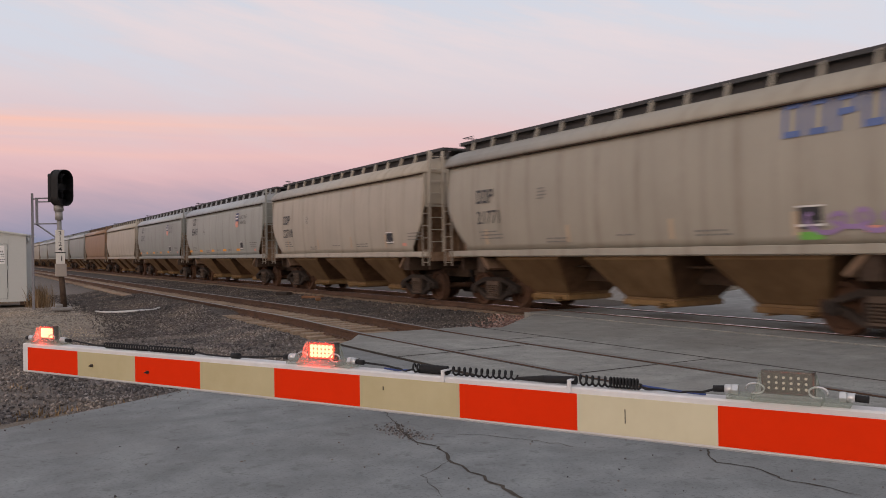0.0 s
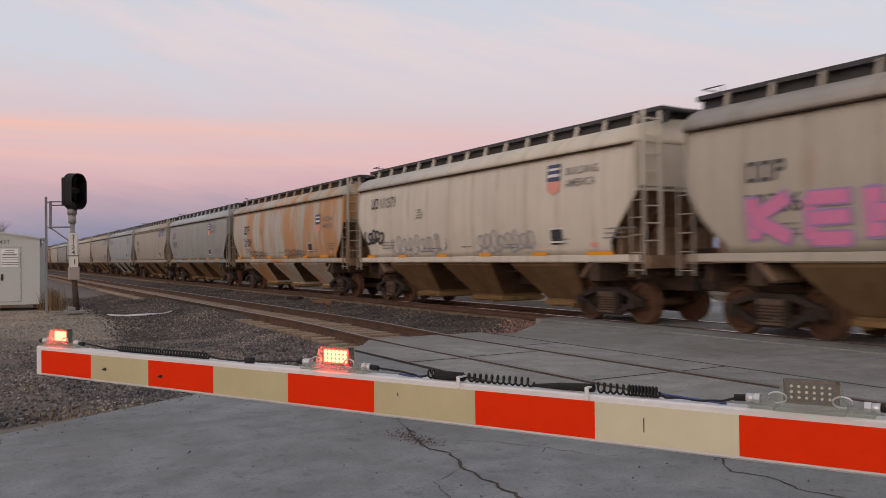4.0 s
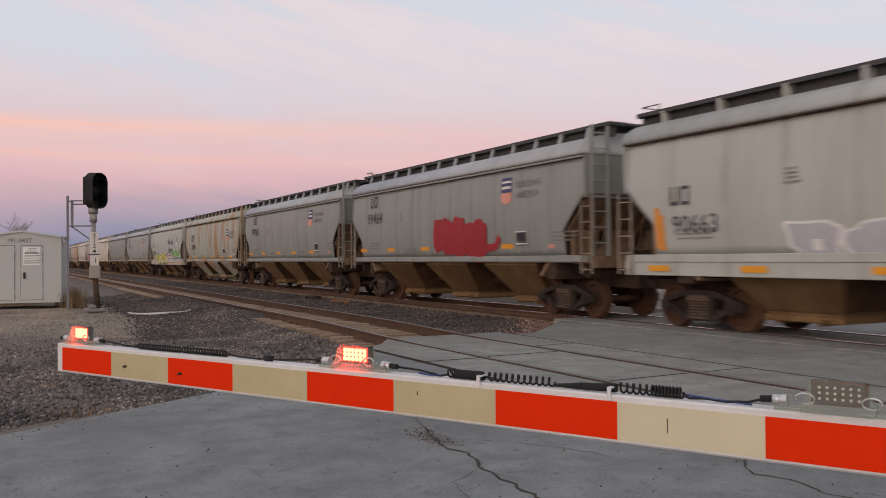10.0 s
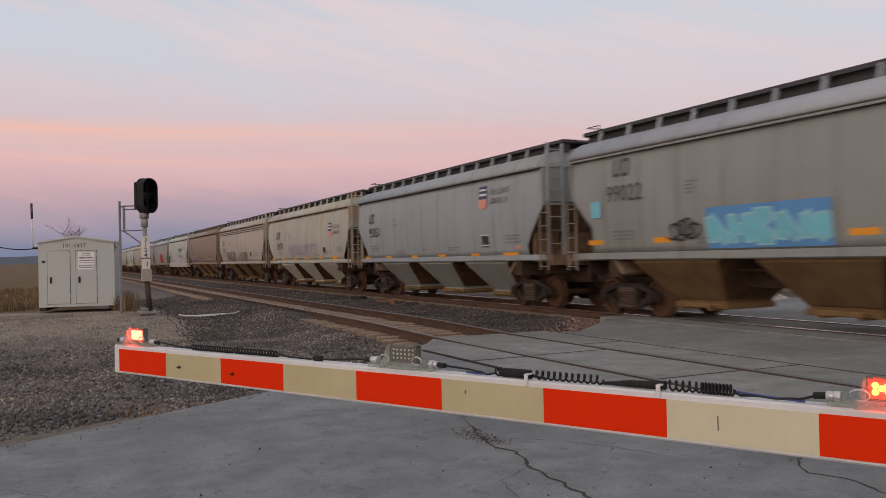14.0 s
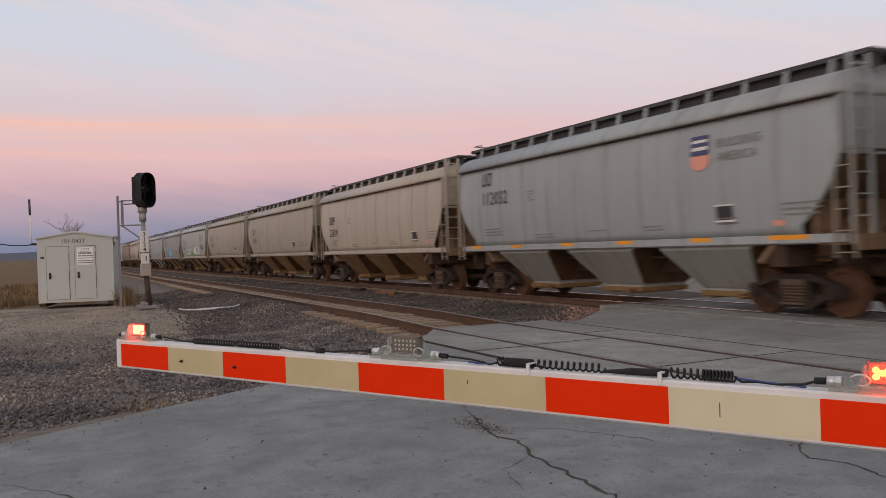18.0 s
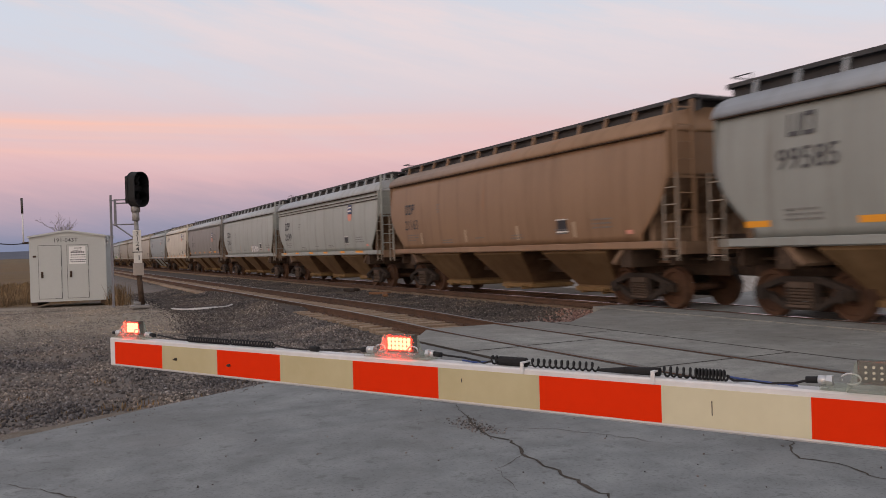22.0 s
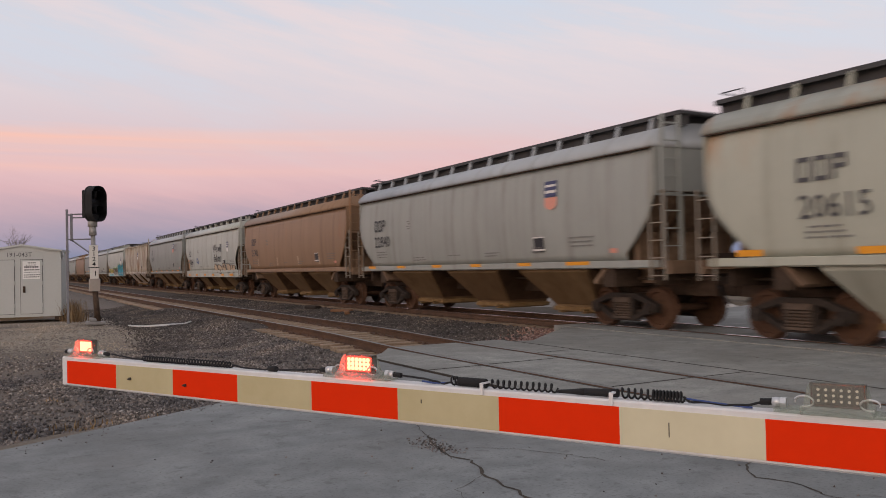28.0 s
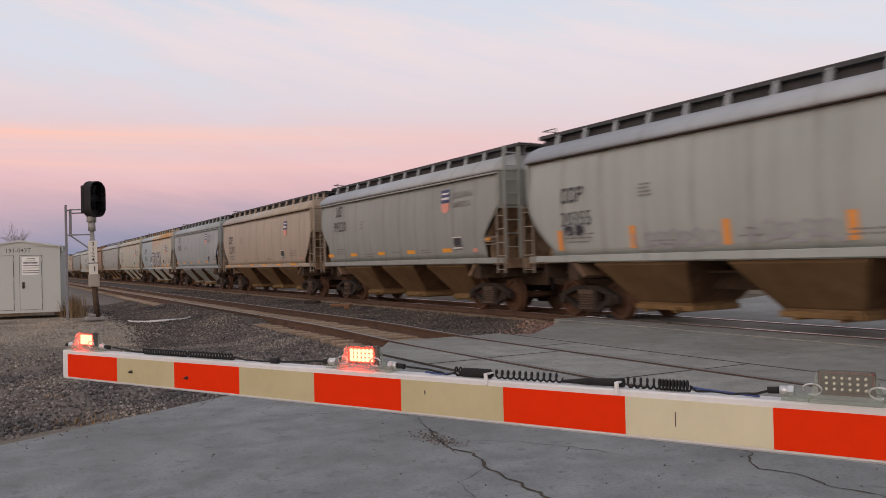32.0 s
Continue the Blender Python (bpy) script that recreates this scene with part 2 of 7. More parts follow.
def paint(name, base, rust=0.0, grime=0.35, rust_col=(0.36, 0.15, 0.05), high=False, split=None):
    """Weathered freight car paint: chalked patches, streaks down the sheets, rust where it has worn through."""
    m, nt, b = mat_base(name, 0.5)
    co = coords(nt, True)
    chalk = noise_node(nt, 0.55, 4, 0.6, co)
    col = mixc(nt, ramp_node(nt, chalk.outputs["Fac"], [(0.35, 0.0), (0.7, 1.0)]).outputs[0],
               [v * 0.93 for v in base], [min(v * 1.05, 0.86) for v in base])
    if split:
        # the rear part was repainted in another colour
        yz = nt.nodes.new("ShaderNodeSeparateXYZ")
        nt.links.new(coords(nt), yz.inputs[0])
        back = nt.nodes.new("ShaderNodeMapRange")
        nt.links.new(yz.outputs["Y"], back.inputs[0])
        back.inputs[1].default_value, back.inputs[2].default_value = split[0] + 0.25, split[0] - 0.25
        col = mixc(nt, back.outputs[0], col, split[1])
        rear = back.outputs[0]
    streak = noise_node(nt, 1.0, 6, 0.65, co, (1.0, 3.0, 0.16))
    col = mixc(nt, ramp_node(nt, streak.outputs["Fac"], [(0.5, 0.0), (0.78, grime)]).outputs[0], col,
               [base[0] * 0.52, base[1] * 0.46, base[2] * 0.4])
    # darker upright bands along the welds between the panels, in blotches
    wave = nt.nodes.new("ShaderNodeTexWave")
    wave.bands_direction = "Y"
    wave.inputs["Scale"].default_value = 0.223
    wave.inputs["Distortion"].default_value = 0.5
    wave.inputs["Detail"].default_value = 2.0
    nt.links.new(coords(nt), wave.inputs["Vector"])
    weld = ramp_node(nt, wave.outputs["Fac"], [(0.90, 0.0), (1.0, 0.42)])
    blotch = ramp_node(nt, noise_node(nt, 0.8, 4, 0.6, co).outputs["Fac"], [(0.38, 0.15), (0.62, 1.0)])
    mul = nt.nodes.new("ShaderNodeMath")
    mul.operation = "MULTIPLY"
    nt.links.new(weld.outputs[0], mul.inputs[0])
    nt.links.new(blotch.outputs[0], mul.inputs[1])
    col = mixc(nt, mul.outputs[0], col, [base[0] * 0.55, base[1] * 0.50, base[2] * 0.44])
    fine = noise_node(nt, 9.0, 6, 0.7, co)
    col = mixc(nt, ramp_node(nt, fine.outputs["Fac"], [(0.55, 0.0), (0.8, 0.22)]).outputs[0], col, [v * 0.6 for v in base])
    if rust > 0:
        r1 = noise_node(nt, 0.75, 7, 0.62, co, (1.0, 1.2, 0.34))
        edge = 0.66 - 0.2 * rust
        amount = ramp_node(nt, r1.outputs["Fac"], [(edge, 0.0), (edge + 0.12, min(0.9, 0.45 + 0.4 * rust))]).outputs[0]
        if high:
            # most of it runs down from the roof's edge
            z = nt.nodes.new("ShaderNodeSeparateXYZ")
            nt.links.new(coords(nt), z.inputs[0])
            up = nt.nodes.new("ShaderNodeMapRange")
            nt.links.new(z.outputs["Z"], up.inputs[0])
            up.inputs[1].default_value, up.inputs[2].default_value, up.inputs[3].default_value = 3.0, 4.05, 0.05
            both = nt.nodes.new("ShaderNodeMath")
            both.operation = "MULTIPLY"
            nt.links.new(amount, both.inputs[0])
            nt.links.new(up.outputs[0], both.inputs[1])
            amount = both.outputs[0]
        if split:
            only = nt.nodes.new("ShaderNodeMath")
            only.operation = "MULTIPLY"
            nt.links.new(amount, only.inputs[0])
            nt.links.new(rear, only.inputs[1])
            amount = only.outputs[0]
        col = mixc(nt, amount, col, rust_col)
    nt.links.new(col, b.inputs["Base Color"])
    bump(nt, b, chalk.outputs["Fac"], 0.25, 0.05)
    return m


def plain(name, c, rough=0.5, metal=0.0, var=0.12):
    m, nt, b = mat_base(name, rough, metal)
    n = noise_node(nt, 14.0, 4, 0.6, coords(nt, True))
    col = mixc(nt, n.outputs["Fac"], [v * (1 - var) for v in c], [min(1, v * (1 + var)) for v in c])
    nt.links.new(col, b.inputs["Base Color"])
    return m


def glowing(name, c, s):
    m = bpy.data.materials.new(name)
    m.use_nodes = True
    nt = m.node_tree
    nt.nodes.clear()
    e = nt.nodes.new("ShaderNodeEmission")
    e.inputs[0].default_value = (*c, 1)
    e.inputs[1].default_value = s
    nt.links.new(e.outputs[0], nt.nodes.new("ShaderNodeOutputMaterial").inputs[0])
    return m


# ---- mesh helpers ----
def box(bm, x0, x1, y0, y1, z0, z1, bev=0.0):
    vs = [bm.verts.new((x, y, z)) for x in (x0, x1) for y in (y0, y1) for z in (z0, z1)]
    fs = [bm.faces.new([vs[i] for i in f]) for f in ((0, 1, 3, 2), (4, 6, 7, 5), (0, 4, 5, 1), (2, 3, 7, 6), (0, 2, 6, 4), (1, 5, 7, 3))]
    if bev:
        bmesh.ops.bevel(bm, geom=list({e for f in fs for e in f.edges}), offset=bev, segments=1, affect="EDGES")


def tube(bm, p0, p1, r, n=8, r1=None, caps=True):
    p0, p1 = Vector(p0), Vector(p1)
    q = (p1 - p0).to_track_quat("Z", "Y").to_matrix()
    r1 = r if r1 is None else r1
    a, b = [], []
    for i in range(n):
        d = Vector((math.cos(2 * math.pi * i / n), math.sin(2 * math.pi * i / n), 0))
        a.append(bm.verts.new(p0 + q @ (d * r)))
        b.append(bm.verts.new(p1 + q @ (d * r1)))
    for i in range(n):
        f = bm.faces.new((a[i], a[(i + 1) % n], b[(i + 1) % n], b[i]))
        f.smooth = n > 6
    if caps:
        bm.faces.new(a[::-1])
        bm.faces.new(b)


def bar(bm, p0, p1, w, h=None):
    """A square bar from p0 to p1."""
    tube(bm, p0, p1, w * 0.7071, 4)


def prism(bm, poly, lo, hi, axis="x"):
    """A polygon in the two other axes, drawn out along axis from lo to hi."""
    def at(u, v, w):
        return {"x": (w, u, v), "y": (u, w, v), "z": (u, v, w)}[axis]
    a = [bm.verts.new(at(u, v, lo)) for u, v in poly]
    b = [bm.verts.new(at(u, v, hi)) for u, v in poly]
    n = len(poly)
    for i in range(n):
        bm.faces.new((a[i], a[(i + 1) % n], b[(i + 1) % n], b[i]))
    bm.faces.new(a[::-1])
    bm.faces.new(b)


def wire(bm, pts, r, n=6):
    """A round wire through the points."""
    rings = []
    pts = [Vector(p) for p in pts]
    for i, p in enumerate(pts):
        d = (pts[min(i + 1, len(pts) - 1)] - pts[max(i - 1, 0)]).normalized()
        q = d.to_track_quat("Z", "Y").to_matrix()
        rings.append([bm.verts.new(p + q @ Vector((math.cos(2 * math.pi * k / n) * r, math.sin(2 * math.pi * k / n) * r, 0))) for k in range(n)])
    for a, b in zip(rings, rings[1:]):
        for k in range(n):
            f = bm.faces.new((a[k], a[(k + 1) % n], b[(k + 1) % n], b[k]))
            f.smooth = True
    bm.faces.new(rings[0][::-1])
    bm.faces.new(rings[-1])


def mesh_of(name, bm, normals=True):
    if normals:
        bmesh.ops.recalc_face_normals(bm, faces=bm.faces)
    me = bpy.data.meshes.new(name)
    bm.to_mesh(me)
    bm.free()
    return me


def place(name, me, material, parent=None, label="", m=None):
    """One object on a mesh that others may share, with its own material."""
    if not me.materials:
        me.materials.append(material)
    ob = new(name, me)
    if me.materials[0] != material:
        ob.material_slots[0].link = "OBJECT"
        ob.material_slots[0].material = material
    if parent is not None:
        ob.parent = parent
    if m is not None:
        ob.matrix_basis = m
    if label:
        tagged(ob, label)
    return ob


def part(name, bm, material, parent, label="", m=None):
    return place(name, mesh_of(name, bm), material, parent, label, m)


def empty(name, m):
    ob = new(name)
    ob.empty_display_size = 0.3
    ob.matrix_basis = m
    return ob

# ---- surfaces ----
def concrete(name, k=(1.0, 1.0, 1.0)):
    m, nt, b = mat_base(name, 0.85)
    co = coords(nt)
    fine = noise_node(nt, 34, 7, 0.75, co)
    mid = noise_node(nt, 2.2, 6, 0.6, co)
    big = noise_node(nt, 0.35, 4, 0.55, co)
    col = mixc(nt, ramp_node(nt, mid.outputs["Fac"], [(0.35, 0), (0.68, 1)]).outputs[0], (0.186, 0.190, 0.178), (0.288, 0.293, 0.272))
    col = mixc(nt, ramp_node(nt, big.outputs["Fac"], [(0.42, 0), (0.66, 0.8)]).outputs[0], col, (0.150, 0.148, 0.134))
    col = mixc(nt, ramp_node(nt, fine.outputs["Fac"], [(0.52, 0), (0.66, 0.75)]).outputs[0], col, (0.10, 0.102, 0.10))
    dust = noise_node(nt, 0.8, 6, 0.65, co)
    col = mixc(nt, ramp_node(nt, dust.outputs["Fac"], [(0.52, 0), (0.7, 0.4)]).outputs[0], col, (0.265, 0.255, 0.23))
    spot = noise_node(nt, 7.0, 5, 0.6, co)
    col = mixc(nt, ramp_node(nt, spot.outputs["Fac"], [(0.58, 0), (0.68, 0.5)]).outputs[0], col, (0.10, 0.098, 0.09))
    track = noise_node(nt, 0.9, 5, 0.6, co, (0.25, 2.2, 1))
    col = mixc(nt, ramp_node(nt, track.outputs["Fac"], [(0.55, 0), (0.72, 0.35)]).outputs[0], col, (0.115, 0.122, 0.122))
    col = mixc(nt, 1.0, col, k, "MULTIPLY")
    nt.links.new(col, b.inputs["Base Color"])
    bump(nt, b, fine.outputs["Fac"], 0.35, 0.006)
    return m


CONCRETE = concrete("worn_concrete", (0.96, 1.0, 1.06))
CONCRETE_PALE = concrete("pale_dusty_concrete", (1.17, 1.16, 1.14))
GRAVEL = speckled("grey_gravel_bed", (0.13, 0.125, 0.12), (0.25, 0.235, 0.22), 22, 0.95, bump_s=0.8, bump_d=0.03, big=(0.17, 0.14, 0.11), shift=False)
PAD = speckled("pale_gravel_pad", (0.24, 0.22, 0.19), (0.36, 0.33, 0.29), 16, 0.95, bump_s=0.6, bump_d=0.02, big=(0.27, 0.23, 0.18), shift=False)
FIELD = speckled("dry_grass_field", (0.14, 0.10, 0.055), (0.20, 0.148, 0.085), 1.5, 0.95, bump_s=0.8, bump_d=0.15, big=(0.10, 0.07, 0.042), shift=False)
HILL = speckled("far_wooded_hill", (0.10, 0.11, 0.14), (0.13, 0.14, 0.17), 0.03, 1.0, big=(0.09, 0.10, 0.13), shift=False)
TIE = speckled("weathered_wood_tie", (0.22, 0.165, 0.115), (0.36, 0.275, 0.20), 18, 0.9, big=(0.19, 0.115, 0.07))
RAIL_SIDE = speckled("rusty_rail_steel", (0.085, 0.050, 0.034), (0.14, 0.083, 0.055), 24, 0.85, big=(0.06, 0.040, 0.03))
RAIL_DULL = plain("dull_rail_head", (0.20, 0.198, 0.195), 0.45, 0.5)
RAIL_TOP = plain("polished_rail_head", (0.66, 0.65, 0.64), 0.22, 1.0)
RUST = speckled("rusty_steel", (0.17, 0.085, 0.045), (0.24, 0.13, 0.07), 12, 0.88, big=(0.12, 0.065, 0.04))
SPRING_RUST = speckled("dusty_spring_steel", (0.08, 0.058, 0.044), (0.14, 0.10, 0.075), 10, 0.8)
GATE_RUST = speckled("ochre_rusted_gate", (0.17, 0.105, 0.045), (0.26, 0.165, 0.075), 5, 0.85, big=(0.10, 0.055, 0.028))
GRIME_AND_SHADE = speckled("grimy_brown_steel_and_shade", (0.045, 0.031, 0.022), (0.09, 0.06, 0.042), 10, 0.85, big=(0.035, 0.025, 0.019))
BLACK_STEEL = speckled("oily_black_steel", (0.026, 0.021, 0.018), (0.055, 0.041, 0.032), 10, 0.8)
END_DIRT = speckled("rust_brown_end_dirt", (0.16, 0.104, 0.066), (0.28, 0.19, 0.126), 4, 0.85, big=(0.08, 0.046, 0.028))
DIRTY = speckled("dirty_tan_paint", (0.25, 0.215, 0.17), (0.33, 0.29, 0.24), 5, 0.8, big=(0.18, 0.13, 0.09))
HOPPER_DIRT = speckled("dusty_hopper_paint", (0.128, 0.080, 0.038), (0.205, 0.134, 0.069), 1.6, 0.85, big=(0.085, 0.046, 0.022))
SLOPE_BROWN = speckled("dark_rust_brown", (0.070, 0.039, 0.021), (0.130, 0.076, 0.042), 2.5, 0.9, big=(0.022, 0.013, 0.009))
GRATING = speckled("dark_galvanised_grating", (0.055, 0.055, 0.058), (0.09, 0.09, 0.09), 30, 0.7, 0.3)
WHEEL_STEEL = speckled("rusty_wheel_steel", (0.075, 0.040, 0.024), (0.12, 0.064, 0.038), 9, 0.8, big=(0.03, 0.02, 0.015))
FLANGEWAY_DARK = speckled("dark_flangeway_strip", (0.045, 0.041, 0.038), (0.085, 0.077, 0.07), 25, 0.9, shift=False)
RUBBER = plain("black_rubber", (0.010, 0.010, 0.011), 0.8)
ORANGE_TAPE = plain("orange_reflective_tape", (0.85, 0.36, 0.03), 0.45)
DARK_LETTER = plain("dark_grey_stencil_paint", (0.075, 0.075, 0.08), 0.7)
FADED = plain("faded_stencil_paint", (0.19, 0.185, 0.175), 0.75)
WHITE_PAINT = plain("white_stencil_paint", (0.72, 0.71, 0.68), 0.7)
SHIELD_BLUE = plain("shield_blue_paint", (0.055, 0.065, 0.15), 0.6)
SHIELD_RED = plain("faded_shield_red_paint", (0.72, 0.32, 0.24), 0.65)

# ---- ground, road ----
XA, XB, GAUGE = 7.22, 13.67, 1.505      # track centres, rail spacing
ROAD_Z, GROUND_Z = -0.03, -0.17


def road_edge(x):
    """The road's edge towards +Y."""
    pts = [(-40, -17.0), (-0.5, 7.9), (2.9, 10.05), (4.2, 11.4), (5.9, 13.2), (6.4, 14.0), (8.4, 14.1), (9.4, 13.6), (12.0, 16.0), (13.4, 16.7), (15.4, 16.6), (24, 20.0), (90, 62.0)]
    for (a, b), (c, d) in zip(pts, pts[1:]):
        if a <= x <= c:
            return b + (d - b) * (x - a) / (c - a)
    return pts[0][1] if x < pts[0][0] else pts[-1][1]


def rise(y):
    """The siding lies a little higher past the crossing."""
    u = max(0.0, min(1.0, (y - 12.5) / 6.0))
    return 0.075 * u * u * (3 - 2 * u)


def ground_height(x, y):
    z = GROUND_Z
    if y > 12.5:
        z += rise(y) * max(0.0, min(1.0, (2.6 - abs(x - XA)) / 0.8))
    # the raised pad round the signal house
    d = max(abs(x - 0.7) / 4.6, abs(y - 27.6) / 4.2)
    z += 0.27 * max(0.0, min(1.0, (1.55 - d) / 0.55)) if d < 1.55 else 0.0
    # ballast shoulders fall away beside the tracks
    if y > 9:
        e = min(abs(x - XA), abs(x - XB))
        if e > 1.45:
            z -= min(0.10, 0.10 * (e - 1.45))
        else:
            z -= 0.07
    else:
        z += 0.06
    near = max(0.0, 1 - abs(y) / 90)
    near *= 0.35 if y > 13 and min(abs(x - XA), abs(x - XB)) < 1.7 else 1.0
    z += near * (0.05 * noise.noise((x * 0.6, y * 0.6, 3)) + 0.03 * noise.noise((x * 2.1, y * 2.1, 8)))
    if y > 20 and x < -4:
        z += 0.15 * noise.noise((x * 0.1, y * 0.06, 2))
    return z


def strip(name, xs, ys, hf, material, uv=None):
    verts = [(x, y, hf(x, y)) for y in ys for x in xs]
    n = len(xs)
    faces = [(j * n + i, j * n + i + 1, (j + 1) * n + i + 1, (j + 1) * n + i) for j in range(len(ys) - 1) for i in range(n - 1)]
    me = bpy.data.meshes.new(name)
    me.from_pydata(verts, [], faces)
    me.polygons.foreach_set("use_smooth", [True] * len(faces))
    me.materials.append(material)
    return new(name, me)


def frange(a, b, s):
    return [a + s * i for i in range(int(round((b - a) / s)) + 1)]


xs = [-3200, -1500, -600, -250, -110, -60, -40, -28, -20] + frange(-15, 22, 0.25) + [24, 28, 34, 44, 60, 90, 140, 250, 600, 1500, 3200]
ys = [-2500, -900, -300, -120, -60, -40, -28, -20] + frange(-15, 46, 0.3) + [50, 56, 64, 75, 90, 110, 140, 190, 260, 380, 600, 1000, 1800, 3500]
ground = strip("ground", xs, ys, ground_height, GRAVEL)
tagged(ground, "grey crushed gravel and dry field ground", "ground", kind="structure")


def ground_material():
    """Gravel round the tracks, paler on the pad, dry grass out in the field: by place, with ragged borders."""
    m, nt, b = mat_base("gravel_and_dry_grass", 0.95)
    b.inputs["Specular IOR Level"].default_value = 0.2
    co = coords(nt)
    sep = nt.nodes.new("ShaderNodeSeparateXYZ")
    nt.links.new(co, sep.inputs[0])
    fine = noise_node(nt, 20, 7, 0.7, co)
    mid = noise_node(nt, 1.3, 5, 0.6, co)
    big = noise_node(nt, 0.35, 5, 0.6, co)
    wide = noise_node(nt, 0.012, 5, 0.6, co)
    grav = mixc(nt, ramp_node(nt, fine.outputs["Fac"], [(0.3, 0), (0.7, 1)]).outputs[0], (0.085, 0.073, 0.063), (0.24, 0.212, 0.19))
    grav = mixc(nt, ramp_node(nt, mid.outputs["Fac"], [(0.48, 0), (0.7, 0.75)]).outputs[0], grav, (0.20, 0.16, 0.125))
    pad = mixc(nt, ramp_node(nt, fine.outputs["Fac"], [(0.3, 0), (0.7, 1)]).outputs[0], (0.25, 0.215, 0.17), (0.38, 0.335, 0.275))
    grass = mixc(nt, ramp_node(nt, big.outputs["Fac"], [(0.3, 0), (0.7, 1)]).outputs[0], (0.125, 0.078, 0.034), (0.20, 0.128, 0.06))
    grass = mixc(nt, ramp_node(nt, wide.outputs["Fac"], [(0.42, 0), (0.6, 1)]).outputs[0], grass, (0.15, 0.105, 0.06))

    def reach(sock, a, c, wob):
        ad = nt.nodes.new("ShaderNodeMath")
        ad.operation = "MULTIPLY_ADD"
        nt.links.new(big.outputs["Fac"], ad.inputs[0])
        ad.inputs[1].default_value = wob
        nt.links.new(sock, ad.inputs[2])
        r = nt.nodes.new("ShaderNodeMapRange")
        nt.links.new(ad.outputs[0], r.inputs[0])
        r.inputs[1].default_value, r.inputs[2].default_value = a, c
        return r.outputs[0]

    def times(a, c):
        t_ = nt.nodes.new("ShaderNodeMath")
        t_.operation = "MULTIPLY"
        nt.links.new(a, t_.inputs[0])
        nt.links.new(c, t_.inputs[1])
        return t_.outputs[0]
    on_pad = times(times(reach(sep.outputs["Y"], 21.3, 23.0, 2.0), reach(sep.outputs["X"], 5.2, 3.6, 2.0)), times(reach(sep.outputs["X"], -7.5, -4.5, 2.0), reach(sep.outputs["Y"], 32.0, 30.0, 2.0)))
    near_track = reach(sep.outputs["X"], 5.0, 7.0, 1.2)
    bed = mixc(nt, ramp_node(nt, fine.outputs["Fac"], [(0.3, 0), (0.7, 1)]).outputs[0], (0.04, 0.033, 0.028), (0.13, 0.11, 0.096))
    grav = mixc(nt, near_track, grav, bed)
    col = mixc(nt, on_pad, grav, pad)
    field = times(reach(sep.outputs["Y"], 30.2, 32.2, 2.0), reach(sep.outputs["X"], 3.0, 1.8, 2.0))
    col = mixc(nt, field, col, grass)
    field2 = reach(sep.outputs["X"], -7.0, -13.0, 4.0)
    col = mixc(nt, field2, col, grass)
    east = reach(sep.outputs["X"], 19.0, 26.0, 6.0)
    col = mixc(nt, east, col, (0.15, 0.12, 0.085))
    nt.links.new(col, b.inputs["Base Color"])
    bump(nt, b, fine.outputs["Fac"], 0.8, 0.03)
    return m


ground.data.materials[0] = ground_material()

# the road: slabs of worn concrete, each with its own edges
def slab(name, poly, z=ROAD_Z, thick=0.2):
    bm = bmesh.new()
    prism(bm, poly, z - thick, z, "z")
    top = [f for f in bm.faces if abs(f.normal.z) > 0.9]
    return bm


road = empty("road", pose(0, 0, 0))
tagged(road, "cracked grey concrete road over the level crossing", "road", kind="structure")
G = GAUGE / 2
FL = 0.095


def road_poly(x0, x1, y0, y1=None):
    """A slab from x0 to x1 whose far end follows the road's edge."""
    cut = sorted({x0, x1} | {x for x in (-0.5, 2.9, 4.2, 5.9, 6.4, 8.4, 9.4, 12.0, 13.4, 15.4, 24.0) if x0 < x < x1})
    if y1 is None:
        up = [(x, road_edge(x)) for x in cut]
    else:
        up = [(x0, y1), (x1, y1)]
    return [(x0, y0), (x1, y0)] + up[::-1]


def road_slab(x0, x1, y0, y1=None, z=ROAD_Z, material=None):
    bm = bmesh.new()
    prism(bm, road_poly(x0, x1, y0, y1), z - 0.25, z, "z")
    part("slab", bm, material or (CONCRETE_PALE if x0 > 5.0 else CONCRETE), road)


J = 0.012
road_slab(-30, XA - G - 1.02, -30)
road_slab(XA - G - 1.0, XA - G - FL, -16, 6.62, z=-0.007)
road_slab(XA - G - 1.0, XA - G - FL, 6.63, 10.6, z=-0.009)
road_slab(XA - G - 1.0, XA - G - FL, 10.62, None, z=-0.006)
for y0, y1 in ((-16, 7.78), (7.80, 10.65), (10.67, 14.05)):
    road_slab(XA - G + FL, XA + G - FL, y0, y1, z=-0.008)
for y0, y1 in ((-16, 7.75), (7.77, 11.5), (11.52, 14.0)):
    road_slab(XA + G + FL, XA + G + 0.9, y0, y1, z=-0.007)
road_slab(XA + G + 0.92, XB - G - 0.95, -12)
road_slab(XB - G - 0.93, XB - G - FL, -12, 16.4, z=-0.012)
road_slab(XB - G + FL, XB + G - FL, -12, 16.55, z=-0.014)
road_slab(XB + G + FL, XB + G + 0.9, -12, 16.5, z=-0.012)
road_slab(XB + G + 0.92, 34, -12, material=None)


# dirt-filled joints between the crossing panels
def joint(x0, x1, y0, y1, z=-0.003):
    bm = bmesh.new()
    box(bm, x0, x1, y0, y1, z - 0.06, z)
    part("panel_joint", bm, JOINT_DIRT, road, "dark dirt-filled joint")


